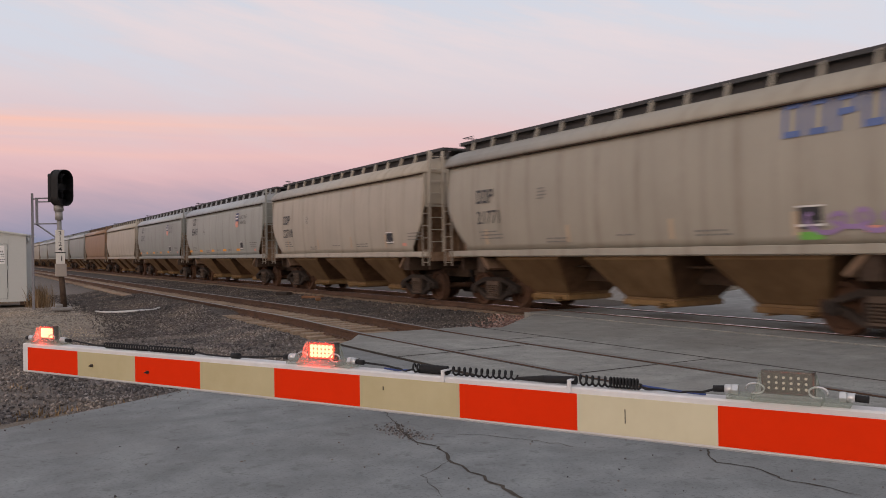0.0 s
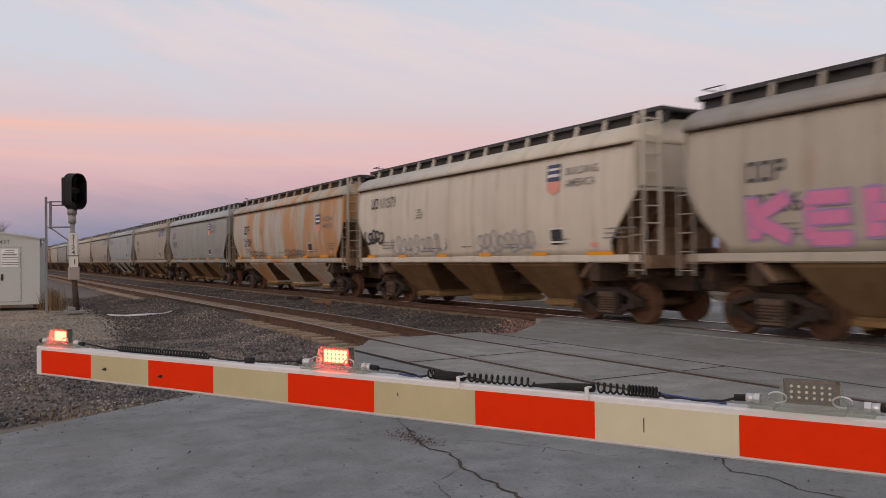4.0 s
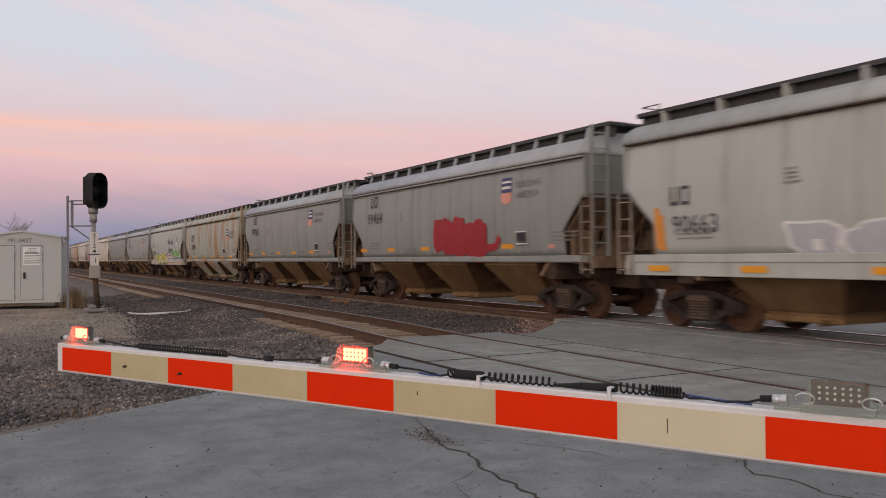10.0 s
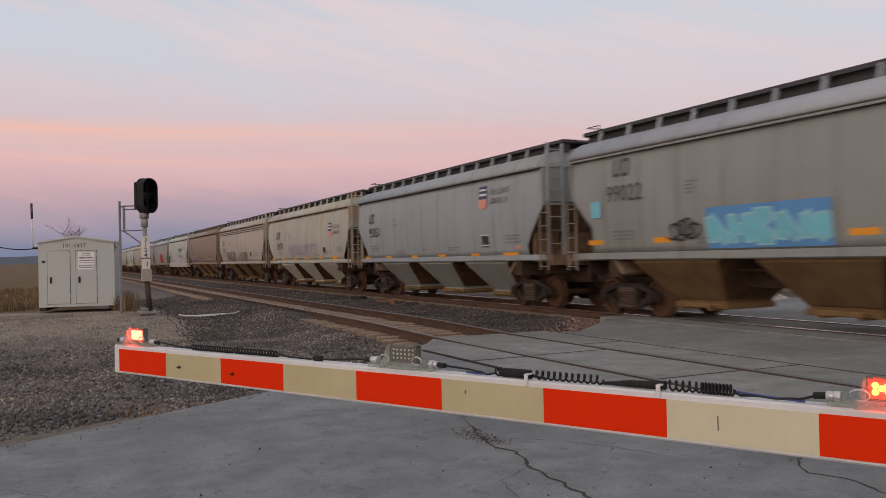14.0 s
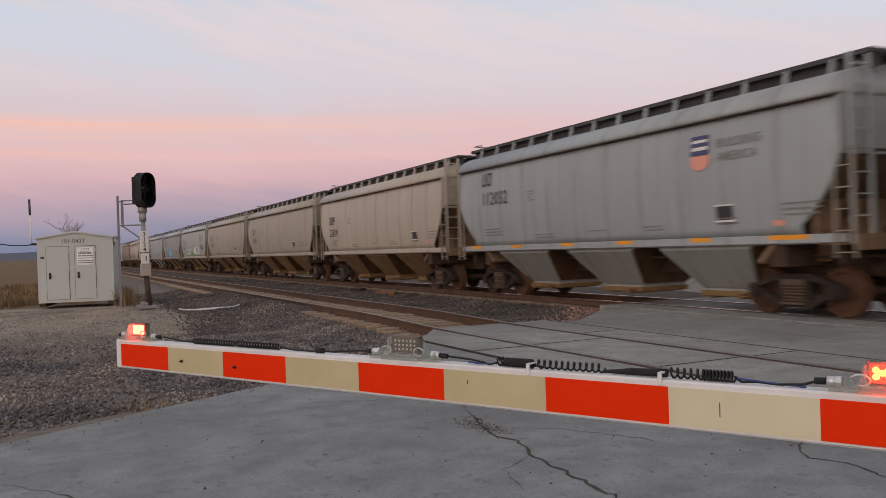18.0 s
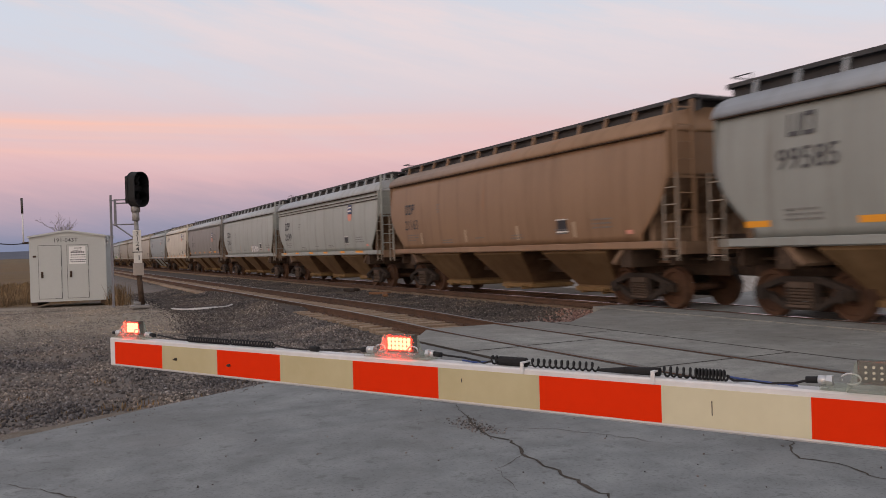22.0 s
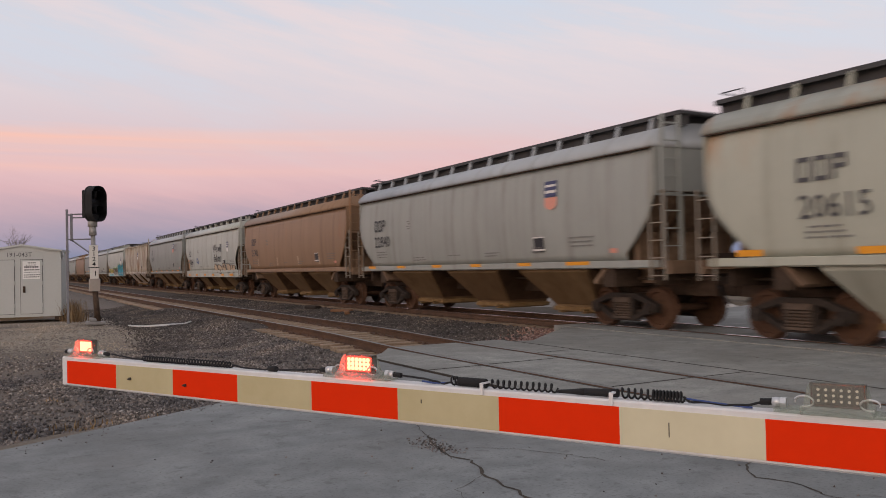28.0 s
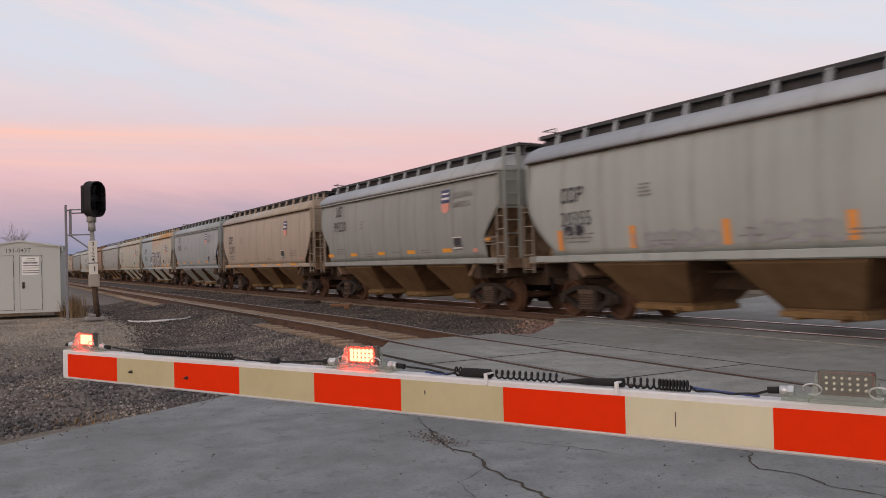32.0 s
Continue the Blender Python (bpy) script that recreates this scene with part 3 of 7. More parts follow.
JOINT_DIRT = speckled("dark_joint_dirt", (0.035, 0.032, 0.028), (0.075, 0.066, 0.056), 30, 0.95, shift=False)
XE = XA + G + 0.91
joint(XE - 0.016, XE + 0.016, -14, 14.0)
joint(XA - G - 1.022, XA - G - 0.998, 4.0, 12.9, -0.003)
for x0, x1, y in ((XA - G - 1.0, XA - G - FL, 10.61), (XA - G + FL, XA + G - FL, 10.66), (XA - G + FL, XA + G - FL, 7.79), (XA - G - 1.0, XA - G - FL, 6.62), (XA + G + FL, XE, 7.76), (XA + G + FL, XE, 11.51)):
    joint(x0, x1, y - 0.014, y + 0.014, -0.004)


# dark strips in the flangeways beside each rail
for xc, y0, y1 in ((XA, -15.0, 14.0), (XB, -11.0, 16.5)):
    for sx in (-1, 1):
        for u in (-1, 1):
            bm = bmesh.new()
            x = xc + sx * G + u * 0.068
            box(bm, x - 0.024, x + 0.024, y0, y1, -0.2, -0.010)
            part("flangeway_filler", bm, FLANGEWAY_DARK, road, "dark strip filling the flangeway")

# dirt-filled cracks wander over the big slab
CRACK_DIRT = speckled("brown_crack_dirt", (0.045, 0.04, 0.034), (0.12, 0.10, 0.08), 40, 0.95, shift=False)


def crack(points, wide, seed, z=ROAD_Z, label="jagged dirt-filled crack"):
    rnd = random.Random(seed)
    fine = []
    for (a, b), (c, d) in zip(points, points[1:]):
        n = max(2, int(math.hypot(c - a, d - b) / 0.07))
        for i in range(n):
            u = i / n
            fine.append((a + (c - a) * u + rnd.gauss(0, 0.014), b + (d - b) * u + rnd.gauss(0, 0.014)))
    fine.append(points[-1])
    bm = bmesh.new()
    prev = None
    for i, (x, y) in enumerate(fine):
        (a, b), (c, d) = fine[max(i - 1, 0)], fine[min(i + 1, len(fine) - 1)]
        l = math.hypot(c - a, d - b) or 1
        w = wide * rnd.uniform(0.35, 1.3) * min(1.0, 0.25 + 4.0 * min(i, len(fine) - 1 - i) / len(fine))
        w *= 0.55 + 0.9 * abs(noise.noise((x * 2.1, y * 2.1, seed)))
        ox, oy = -(d - b) / l * w, (c - a) / l * w
        cur = [bm.verts.new((x + ox, y + oy, z + 0.003)), bm.verts.new((x - ox, y - oy, z + 0.003))]
        if prev:
            bm.faces.new((prev[0], cur[0], cur[1], prev[1]))
        prev = cur
    bmesh.ops.recalc_face_normals(bm, faces=bm.faces)
    part("crack", bm, CRACK_DIRT, road, label)


crack([(3.32, 7.94), (3.55, 7.15), (3.45, 6.82), (3.28, 6.27)], 0.007, 1)
crack([(3.40, 6.65), (3.28, 6.27), (3.19, 5.9)], 0.034, 2)
crack([(3.28, 6.27), (3.19, 5.9), (3.24, 5.58), (3.11, 5.15), (3.06, 4.81), (3.05, 4.4), (2.95, 3.6)], 0.016, 22)
crack([(5.04, 4.49), (5.01, 4.38), (4.78, 4.22), (4.69, 4.03), (4.77, 3.81), (4.71, 3.5), (4.8, 2.9)], 0.012, 3)
crack([(-0.4, 6.47), (0.02, 5.9), (0.4, 5.3), (0.9, 4.5)], 0.006, 4)
crack([(3.28, 6.11), (3.75, 5.75), (4.1, 5.1), (4.2, 4.7)], 0.005, 5)
crack([(3.6, 7.66), (2.9, 7.9), (2.2, 8.15)], 0.005, 6)
crack([(3.13, 5.17), (2.75, 4.9), (2.6, 4.4)], 0.004, 7)
crack([(5.3, 9.6), (5.1, 8.6), (5.25, 7.4), (5.0, 6.2)], 0.005, 8)
crack([(8.52, 11.8), (8.62, 10.6), (8.6, 9.4), (8.9, 8.0), (8.95, 6.0)], 0.012, 9)
crack([(9.2, 12.6), (9.9, 11.0), (10.4, 9.0), (10.2, 7.0)], 0.008, 10)
crack([(10.2, 14.0), (10.9, 12.2), (11.3, 10.2)], 0.007, 11)

# ---- tracks ----
def rail_profile(s):
    h = [(0.036, 0.0), (0.036, -0.035), (0.010, -0.05), (0.010, -0.14), (0.075, -0.155), (0.075, -0.17)]
    return [(x, z) for x, z in h] + [(-x, z) for x, z in reversed(h)]


def track(name, xc, label, y0, y1):
    root = empty(name, pose(xc, 0, 0))
    tagged(root, label, "railway track", "tracks", "structure")
    stops = [y0, 12.5, 14.0, 15.5, 17.0, 18.5, y1]
    lift = rise if xc == XA else lambda y: 0.0

    def swept(poly):
        bm = bmesh.new()
        rings = [[bm.verts.new((u, y, v + lift(y))) for u, v in poly] for y in stops]
        for a, b in zip(rings, rings[1:]):
            for i in range(len(poly)):
                bm.faces.new((a[i], a[(i + 1) % len(poly)], b[(i + 1) % len(poly)], b[i]))
        bm.faces.new(rings[0][::-1])
        bm.faces.new(rings[-1])
        return bm
    for sx in (-1, 1):
        part("rail", swept(rail_profile(1)), RAIL_SIDE, root, "rusty steel rail", pose(sx * G, 0, 0))
        part("rail_head", swept([(-0.0345, -0.001), (0.0345, -0.001), (0.0345, 0.003), (-0.0345, 0.003)]), RAIL_TOP if xc == XB else RAIL_DULL, root, "worn rail head", pose(sx * G, 0, 0))
    return root


track_near = track("railway_track", XA, "rusty rails on weathered wooden ties in gravel", -300, 900)
track_main = track("railway_track", XB, "main line rails on wooden ties in ballast", -300, 1400)

tie_bm = bmesh.new()
box(tie_bm, -1.3, 1.3, -0.115, 0.115, -0.34, -0.165, 0.012)
tie_me = mesh_of("tie", tie_bm)
plate_bm = bmesh.new()
for sx in (-1, 1):
    box(plate_bm, sx * G - 0.17, sx * G + 0.17, -0.09, 0.09, -0.166, -0.155)
    for u in (-1, 1):
        tube(plate_bm, (sx * G + u * 0.1, 0.05 * u, -0.16), (sx * G + u * 0.1, 0.05 * u, -0.125), 0.018, 6)
plate_me = mesh_of("tie_plate", plate_bm)


def ties(root, first, count, step=0.53, lift=lambda y: 0.0):
    for i in range(count):
        y = first + i * step + random.uniform(-0.04, 0.04)
        m = pose(random.uniform(-0.06, 0.06), y, random.uniform(-0.012, 0.012) + lift(y), 0, random.uniform(-0.6, 0.6), random.uniform(-1.5, 1.5))
        place("tie", tie_me, TIE, root, m=m)
        place("tie_plate", plate_me, RAIL_SIDE, root, m=pose(0, y, lift(y)))
    # the far ones in one piece
    bm = bmesh.new()
    y = first + count * step
    while y < 320:
        box(bm, -1.3, 1.3, y - 0.115, y + 0.115, -0.3 + lift(y), -0.165 + lift(y))
        y += step
    tagged(part("far_ties", bm, TIE, root), "rows of distant wooden ties", kind="stuff")


ties(track_near, 14.3, 110, lift=rise)
ties(track_main, 16.9, 100)

# ---- covered hopper cars ----
V = 21.97                      # metres a second, towards +Y
HB, SILL0, SILL1, EAVE = 7.82, 1.36, 1.54, 3.96


def side_x(z):
    """Half width of the slightly bulging side at a height."""
    u = (z - SILL1) / (EAVE - SILL1)
    return 1.52 + 0.10 * math.sin(math.pi * min(max(u, 0), 1)) ** 0.8 + 0.02 * u


CAR = {}
TALL = 4.09                    # eave of the ribbed car


def car_meshes():
    def cut(z, straight):
        if straight:
            lo, hi = straight
            return 6.9 + (HB - 6.9) * max(0.0, min(1.0, (z - lo) / (hi - lo)))
        u = max(0.0, min(1.0, (z - 1.70) / 1.35))
        return 6.85 + (HB - 6.85) * math.sin(u * math.pi / 2) ** 0.9

    # side sheets: a shallow quilted plate, cut away at both lower corners
    def side(quilt, panels, straight, top):
        bm = bmesh.new()
        zs = sorted({SILL1, 1.70, 1.82, 2.0, 2.2, 2.4, 2.6, 2.82, 3.05, 3.4, 3.7, top, *(straight or ())})
        rows = []
        n = 96
        for z in zs:
            half = cut(z, straight)
            row = []
            for i in range(n + 1):
                y = -half + 2 * half * i / n
                dent = quilt * (abs(math.sin(math.pi * (y + HB) / (2 * HB) * panels)) ** 0.5 - 0.6) * math.sin(math.pi * (z - SILL1) / (top - SILL1))
                row.append(bm.verts.new((-(side_x(z) + dent), y, z)))
            rows.append(row)
        for a, b in zip(rows, rows[1:]):
            for i in range(n):
                bm.faces.new((a[i], a[i + 1], b[i + 1], b[i])).smooth = True
        bm.normal_update()
        geom = list(bm.faces)
        bmesh.ops.solidify(bm, geom=geom, thickness=-0.02)
        return mesh_of("side_sheet", bm, True)
    CAR["side"] = side(0.022, 11, (2.15, 3.0), EAVE)
    CAR["side_smooth"] = side(0.005, 9, None, EAVE)
    CAR["side_angled"] = side(0.005, 9, (1.82, 2.80), EAVE)
    CAR["side_tall"] = side(0.004, 15, (2.0, 3.2), TALL)
    # exterior posts for the ribbed car
    bm = bmesh.new()
    prism(bm, [(-0.06, 0), (0.06, 0), (0.04, -0.10), (-0.04, -0.10)][::-1], SILL1, TALL, "z")
    for v in bm.verts:
        v.co = Vector((v.co.y - 1.55, v.co.x, v.co.z))
    CAR["rib"] = mesh_of("side_post", bm)
    # roof
    def roof(half):
        bm = bmesh.new()
        prof = half + [(-x, z) for x, z in half[-2::-1]]
        prism(bm, prof, -HB - 0.02, HB + 0.02, "y")
        for f in bm.faces:
            f.smooth = abs(f.normal.y) < 0.5
        return mesh_of("roof", bm)
    CAR["roof"] = roof([(1.625, EAVE - 0.03), (1.655, EAVE), (1.645, EAVE + 0.07), (1.58, EAVE + 0.18), (1.42, EAVE + 0.31), (1.18, EAVE + 0.42), (0.85, EAVE + 0.49), (0.0, EAVE + 0.53)])
    CAR["roof_flat"] = roof([(1.64, TALL - 0.03), (1.65, TALL + 0.03), (1.30, TALL + 0.10), (0.0, TALL + 0.17)])
    bm = bmesh.new()
    box(bm, -1.66, -1.60, -HB, HB, EAVE - 0.10, EAVE - 0.055)
    CAR["rail"] = mesh_of("top_chord", bm)
    # thin dark strip: the seam's shade under the eave, put into colour
    bm = bmesh.new()
    box(bm, -1.640, -1.54, -HB + 0.02, HB - 0.02, EAVE - 0.052, EAVE - 0.03)
    CAR["seam"] = mesh_of("roof_seam", bm)
    bm = bmesh.new()
    box(bm, -1.652, -1.58, -HB + 0.02, HB - 0.02, EAVE - 0.20, EAVE - 0.165)
    CAR["low_seam"] = mesh_of("side_rail", bm)
    # end sheet and slope sheet
    bm = bmesh.new()
    prism(bm, [(-1.60, 2.90), (1.60, 2.90), (1.62, 3.3), (1.62, EAVE), (1.55, EAVE + 0.18), (1.16, EAVE + 0.41), (0, EAVE + 0.5), (-1.16, EAVE + 0.41), (-1.55, EAVE + 0.18), (-1.62, EAVE), (-1.62, 3.3)], HB - 0.05, HB, "y")
    CAR["end"] = mesh_of("end_sheet", bm)
    bm = bmesh.new()
    prism(bm, [(HB, 3.0), (HB, 2.94), (5.75, 1.0), (5.65, 1.06)], -1.5, 1.5, "x")
    CAR["slope"] = mesh_of("slope_sheet", bm)
    bm = bmesh.new()
    prism(bm, [(5.7, 1.02), (6.7, 1.02), (6.7, 1.95), (HB - 0.3, 2.74), (HB - 0.3, 2.62), (6.85, 1.8)], -0.03, 0.03, "x")
    CAR["web"] = mesh_of("end_web", bm)
    # sills
    bm = bmesh.new()
    box(bm, -1.565, -1.48, -7.83, 7.83, SILL0 + 0.02, SILL1, 0.01)
    box(bm, -1.48, -1.38, -7.83, 7.83, SILL0, SILL0 + 0.03)
    CAR["sill"] = mesh_of("side_sill", bm)
    bm = bmesh.new()
    box(bm, -1.535, -1.45, -7.9, 7.9, 1.10, 1.42, 0.01)
    CAR["sill_deep"] = mesh_of("side_sill_plate", bm)
    bm = bmesh.new()
    box(bm, -0.28, 0.28, -8.2, 8.2, 0.74, 1.14)
    for s in (-1, 1):
        # body bolster, added to block the light under the car
        box(bm, -1.46, 1.46, s * 6.15 - 0.2, s * 6.15 + 0.2, 0.95, SILL0 + 0.02)
        box(bm, -1.3, 1.3, s * 7.5 - 0.06, s * 7.5 + 0.06, 1.0, SILL0)
        box(bm, 0.5, 1.2, s * 7.0 - 0.5, s * 7.0 + 0.3, 0.95, SILL0 + 0.3)
    tube(bm, (-0.75, -7.9, 1.12), (-0.75, 7.9, 1.12), 0.03, 6)
    CAR["centre"] = mesh_of("centre_sill", bm)
    bm = bmesh.new()
    box(bm, -1.5, 1.5, 7.98, 8.12, SILL0 - 0.12, SILL1 - 0.02, 0.01)
    box(bm, -1.5, 1.5, 7.2, 7.98, SILL0 - 0.02, SILL0 + 0.03)
    CAR["end_sill"] = mesh_of("end_platform", bm)
    bm = bmesh.new()
    ribs = [(-1.44, 7.0), (-1.44, 7.12), (-1.36, 7.12), (-1.36, 7.03)]
    for x in (-0.9, 0.0, 0.9):
        ribs += [(x - 0.04, 7.03), (x - 0.04, 7.12), (x + 0.04, 7.12), (x + 0.04, 7.03)]
    ribs += [(1.36, 7.03), (1.36, 7.12), (1.44, 7.12), (1.44, 7.0)]
    prism(bm, ribs, SILL0, 2.16, "z")
    CAR["bulkhead"] = mesh_of("end_bulkhead", bm)
    # hopper
    bm = bmesh.new()
    outline = [(1.965, 1.38, 1.84), (1.46, 1.42, SILL0 + 0.02), (1.42, 1.44, 1.29), (0.87, 0.72, 0.47), (0.84, 0.68, 0.44), (0.84, 0.68, 0.38)]
    rs = [[bm.verts.new(p) for p in ((-x, -y, z), (x, -y, z), (x, y, z), (-x, y, z))] for y, x, z in outline]
    for a, b in zip(rs, rs[1:]):
        for i in range(4):
            bm.faces.new((a[i], a[(i + 1) % 4], b[(i + 1) % 4], b[i]))
    bm.faces.new(rs[0])
    bm.faces.new(rs[-1][::-1])
    bmesh.ops.bevel(bm, geom=[e for e in bm.edges if abs(e.verts[0].co.z - e.verts[1].co.z) > 0.1], offset=0.03, segments=1, affect="EDGES")
    CAR["hopper"] = mesh_of("hopper", bm)
    bm = bmesh.new()
    for s in (1,):
        rows = [[bm.verts.new((x, s * (y + 0.012), z)) for x in (-w, w)] for y, w, z in ((1.94, 1.36, 1.80), (1.44, 1.38, 1.33), (1.40, 1.39, 1.26), (0.88, 0.69, 0.48))]
        for a, b in zip(rows, rows[1:]):
            bm.faces.new((a[0], a[1], b[1], b[0]) if s < 0 else (a[1], a[0], b[0], b[1]))
    CAR["hslope"] = mesh_of("hopper_slope", bm)
    bm = bmesh.new()
    box(bm, -0.74, 0.74, -0.88, 0.88, 0.27, 0.39, 0.015)
    box(bm, -0.84, 0.84, -0.50, -0.43, 0.23, 0.28)
    box(bm, -0.84, 0.84, 0.43, 0.50, 0.23, 0.28)
    tube(bm, (-0.95, -0.6, 0.33), (0.95, -0.6, 0.33), 0.03, 6)
    CAR["gate"] = mesh_of("outlet_gate", bm)
    # roof hatches and running boards
    bm = bmesh.new()
    prism(bm, [(-0.72, 4.36), (-0.72, 4.60), (-0.5, 4.65), (0.5, 4.65), (0.72, 4.60), (0.72, 4.36)], -2.55, 2.55, "y")
    for y in (-2.2, -0.7, 0.7, 2.2):
        box(bm, -0.74, 0.74, y - 0.04, y + 0.04, 4.5, 4.66)
    CAR["hatch"] = mesh_of("roof_hatch", bm)
    bm = bmesh.new()
    # wall down to 4.37 added to darken the shaded gap behind the brackets
    prism(bm, [(-1.03, 4.62), (-0.99, 4.62), (-0.99, 4.655), (-0.86, 4.655), (-0.86, 4.37), (-0.83, 4.37), (-0.83, 4.655), (-0.52, 4.655), (-0.52, 4.70), (-1.03, 4.705)], -8.05, 8.05, "y")
    CAR["board"] = mesh_of("running_board", bm)
    bm = bmesh.new()
    box(bm, -1.0, 1.0, 7.55, 8.05, 4.655, 4.695)
    bar(bm, (-1.0, 8.04, 4.64), (1.0, 8.04, 4.64), 0.05)
    CAR["cross"] = mesh_of("end_walkway", bm)
    bm = bmesh.new()
    prism(bm, [(-1.02, 4.36), (-0.7, 4.40), (-0.7, 4.655), (-1.04, 4.655)], -0.045, 0.045, "y")
    CAR["support"] = mesh_of("running_board_bracket", bm)
    bm = bmesh.new()
    prism(bm, [(-1.14, 4.30), (-1.06, 4.33), (-0.96, 4.655), (-1.04, 4.655)], -0.035, 0.035, "y")
    CAR["strut"] = mesh_of("running_board_strut", bm)
    bm = bmesh.new()
    wire(bm, [(-0.95, 7.4, 4.69), (-0.95, 7.4, 4.84), (-0.95, 7.95, 4.84), (-0.35, 7.95, 4.84), (-0.35, 7.95, 4.69)], 0.014, 5)
    CAR["grab"] = mesh_of("roof_grab_rail", bm)

    # ladders on the sides and ends: two stiles and the rungs between them, in one piece
    def ladder(across, z0, z1, centre, gap=0.22, wide=0.024, thick=0.022, step=0.37):
        bm = bmesh.new()
        zs, z = [z0], z0 + 0.1
        while z < z1 - 0.05:
            zs += [z - 0.012, z + 0.012]
            z += step
        zs.append(z1)
        sides = []
        for s_ in (-1, 1):
            u = [(s_ * (gap - wide), -thick), (s_ * (gap - wide), thick), (s_ * (gap + wide), thick), (s_ * (gap + wide), -thick)]
            sides.append([[bm.verts.new((*((centre[0] + p, centre[1] + q) if across == "x" else (centre[0] + q, centre[1] + p)), z)) for p, q in u] for z in zs])
        for rings in sides:
            for i, (a, b) in enumerate(zip(rings, rings[1:])):
                for k in range(4):
                    if k or i % 2 == 0:
                        bm.faces.new((a[k], a[(k + 1) % 4], b[(k + 1) % 4], b[k]))
            bm.faces.new(rings[0])
            bm.faces.new(rings[-1])
        for i in range(1, len(zs) - 1, 2):
            loop = lambda r: [r[i][0], r[i][1], r[i + 1][1], r[i + 1][0]]
            p, q = loop(sides[0]), loop(sides[1])
            for k in range(4):
                bm.faces.new((p[k], p[(k + 1) % 4], q[(k + 1) % 4], q[k]))
        return bm
    CAR["ladder_tall"] = mesh_of("side_ladder", ladder("y", SILL0 - 0.25, 3.0, (-1.60, -7.86), 0.21, 0.018, 0.018))
    CAR["ladder_low"] = mesh_of("side_ladder", ladder("y", SILL0 - 0.25, 2.9, (-1.60, 7.82), 0.21, 0.018, 0.018))
    CAR["ladder_end"] = mesh_of("end_ladder", ladder("x", SILL0, 4.60, (1.26, HB + 0.145), 0.24, 0.04))
    bm = bmesh.new()
    tube(bm, (-0.55, HB + 0.2, 2.3), (-0.55, HB + 0.26, 2.3), 0.28, 14)
    tube(bm, (-0.55, HB - 0.02, 2.3), (-0.55, HB + 0.2, 2.3), 0.05, 8)
    CAR["brake"] = mesh_of("brake_wheel", bm)
    bm = bmesh.new()
    tube(bm, (0.7, 6.2, 1.75), (0.7, 7.1, 1.75), 0.18, 12)
    box(bm, 0.3, 0.6, 6.3, 6.9, 1.5, 1.75)
    CAR["air"] = mesh_of("air_reservoir", bm)
    # coupler
    bm = bmesh.new()
    box(bm, -0.1, 0.1, 8.1, 8.45, 0.78, 1.0, 0.02)
    box(bm, -0.17, 0.17, 8.38, 8.6, 0.74, 1.04, 0.03)
    CAR["coupler"] = mesh_of("coupler", bm)
    bm = bmesh.new()
    wire(bm, [(-1.5, 8.2, 1.15), (-0.9, 8.25, 1.1), (-0.3, 8.3, 0.95)], 0.016, 5)
    CAR["lever"] = mesh_of("uncoupling_lever", bm)
    bm = bmesh.new()
    wire(bm, [(0.2, 8.2, 0.95), (0.25, 8.4, 0.7), (0.3, 8.52, 0.6)], 0.03, 6)
    CAR["hose"] = mesh_of("brake_hose", bm)
    # truck parts, about the truck's centre at rail height
    bm = bmesh.new()
    prism(bm, [(-1.10, 0.38), (-1.11, 0.56), (-0.92, 0.63), (-0.42, 0.80), (0.42, 0.80), (0.92, 0.63), (1.11, 0.56), (1.10, 0.38), (0.98, 0.42), (0.90, 0.53), (0.40, 0.68), (-0.40, 0.68), (-0.90, 0.53), (-0.98, 0.42)], -1.09, -0.93, "x")
    prism(bm, [(-0.90, 0.52), (-0.76, 0.37), (-0.38, 0.17), (0.38, 0.17), (0.76, 0.37), (0.90, 0.52), (0.72, 0.48), (0.34, 0.27), (-0.34, 0.27), (-0.72, 0.48)], -1.08, -0.94, "x")
    for sy in (-1, 1):
        prism(bm, [(sy * 0.28, 0.24), (sy * 0.36, 0.24), (sy * 0.36, 0.70), (sy * 0.28, 0.70)][::sy], -1.085, -0.935, "x")
    CAR["frame"] = mesh_of("side_frame", bm)
    bm = bmesh.new()
    box(bm, -1.14, -1.0, -0.27, 0.27, 0.58, 0.70, 0.01)
    box(bm, -1.14, -1.0, -0.27, 0.27, 0.22, 0.27)
    for y in (-0.18, 0.0, 0.18):
        tube(bm, (-1.07, y, 0.26), (-1.07, y, 0.59), 0.05, 8)
        for i in range(5):
            tube(bm, (-1.07, y, 0.285 + 0.06 * i), (-1.07, y, 0.32 + 0.06 * i), 0.08, 8)
    CAR["spring"] = mesh_of("bolster_spring", bm)
    bm = bmesh.new()
    tube(bm, (-1.06, 0, 0.46), (-1.16, 0, 0.46), 0.125, 12)
    tube(bm, (-1.15, 0, 0.46), (-1.19, 0, 0.46), 0.07, 10)
    CAR["cap"] = mesh_of("bearing_cap", bm)
    bm = bmesh.new()
    box(bm, -1.0, 1.0, -0.22, 0.22, 0.52, 0.78, 0.03)
    tube(bm, (0, 0, 0.7), (0, 0, 0.9), 0.3, 12)
    for s in (-1, 1):
        box(bm, -0.95, 0.95, s * 0.40 - 0.05, s * 0.40 + 0.05, 0.30, 0.42)
        box(bm, -0.78, -0.66, s * 0.40 - 0.08, s * 0.40 + 0.08, 0.25, 0.62)
        box(bm, 0.66, 0.78, s * 0.40 - 0.08, s * 0.40 + 0.08, 0.25, 0.62)
    CAR["bolster"] = mesh_of("bolster", bm)
    bm = bmesh.new()
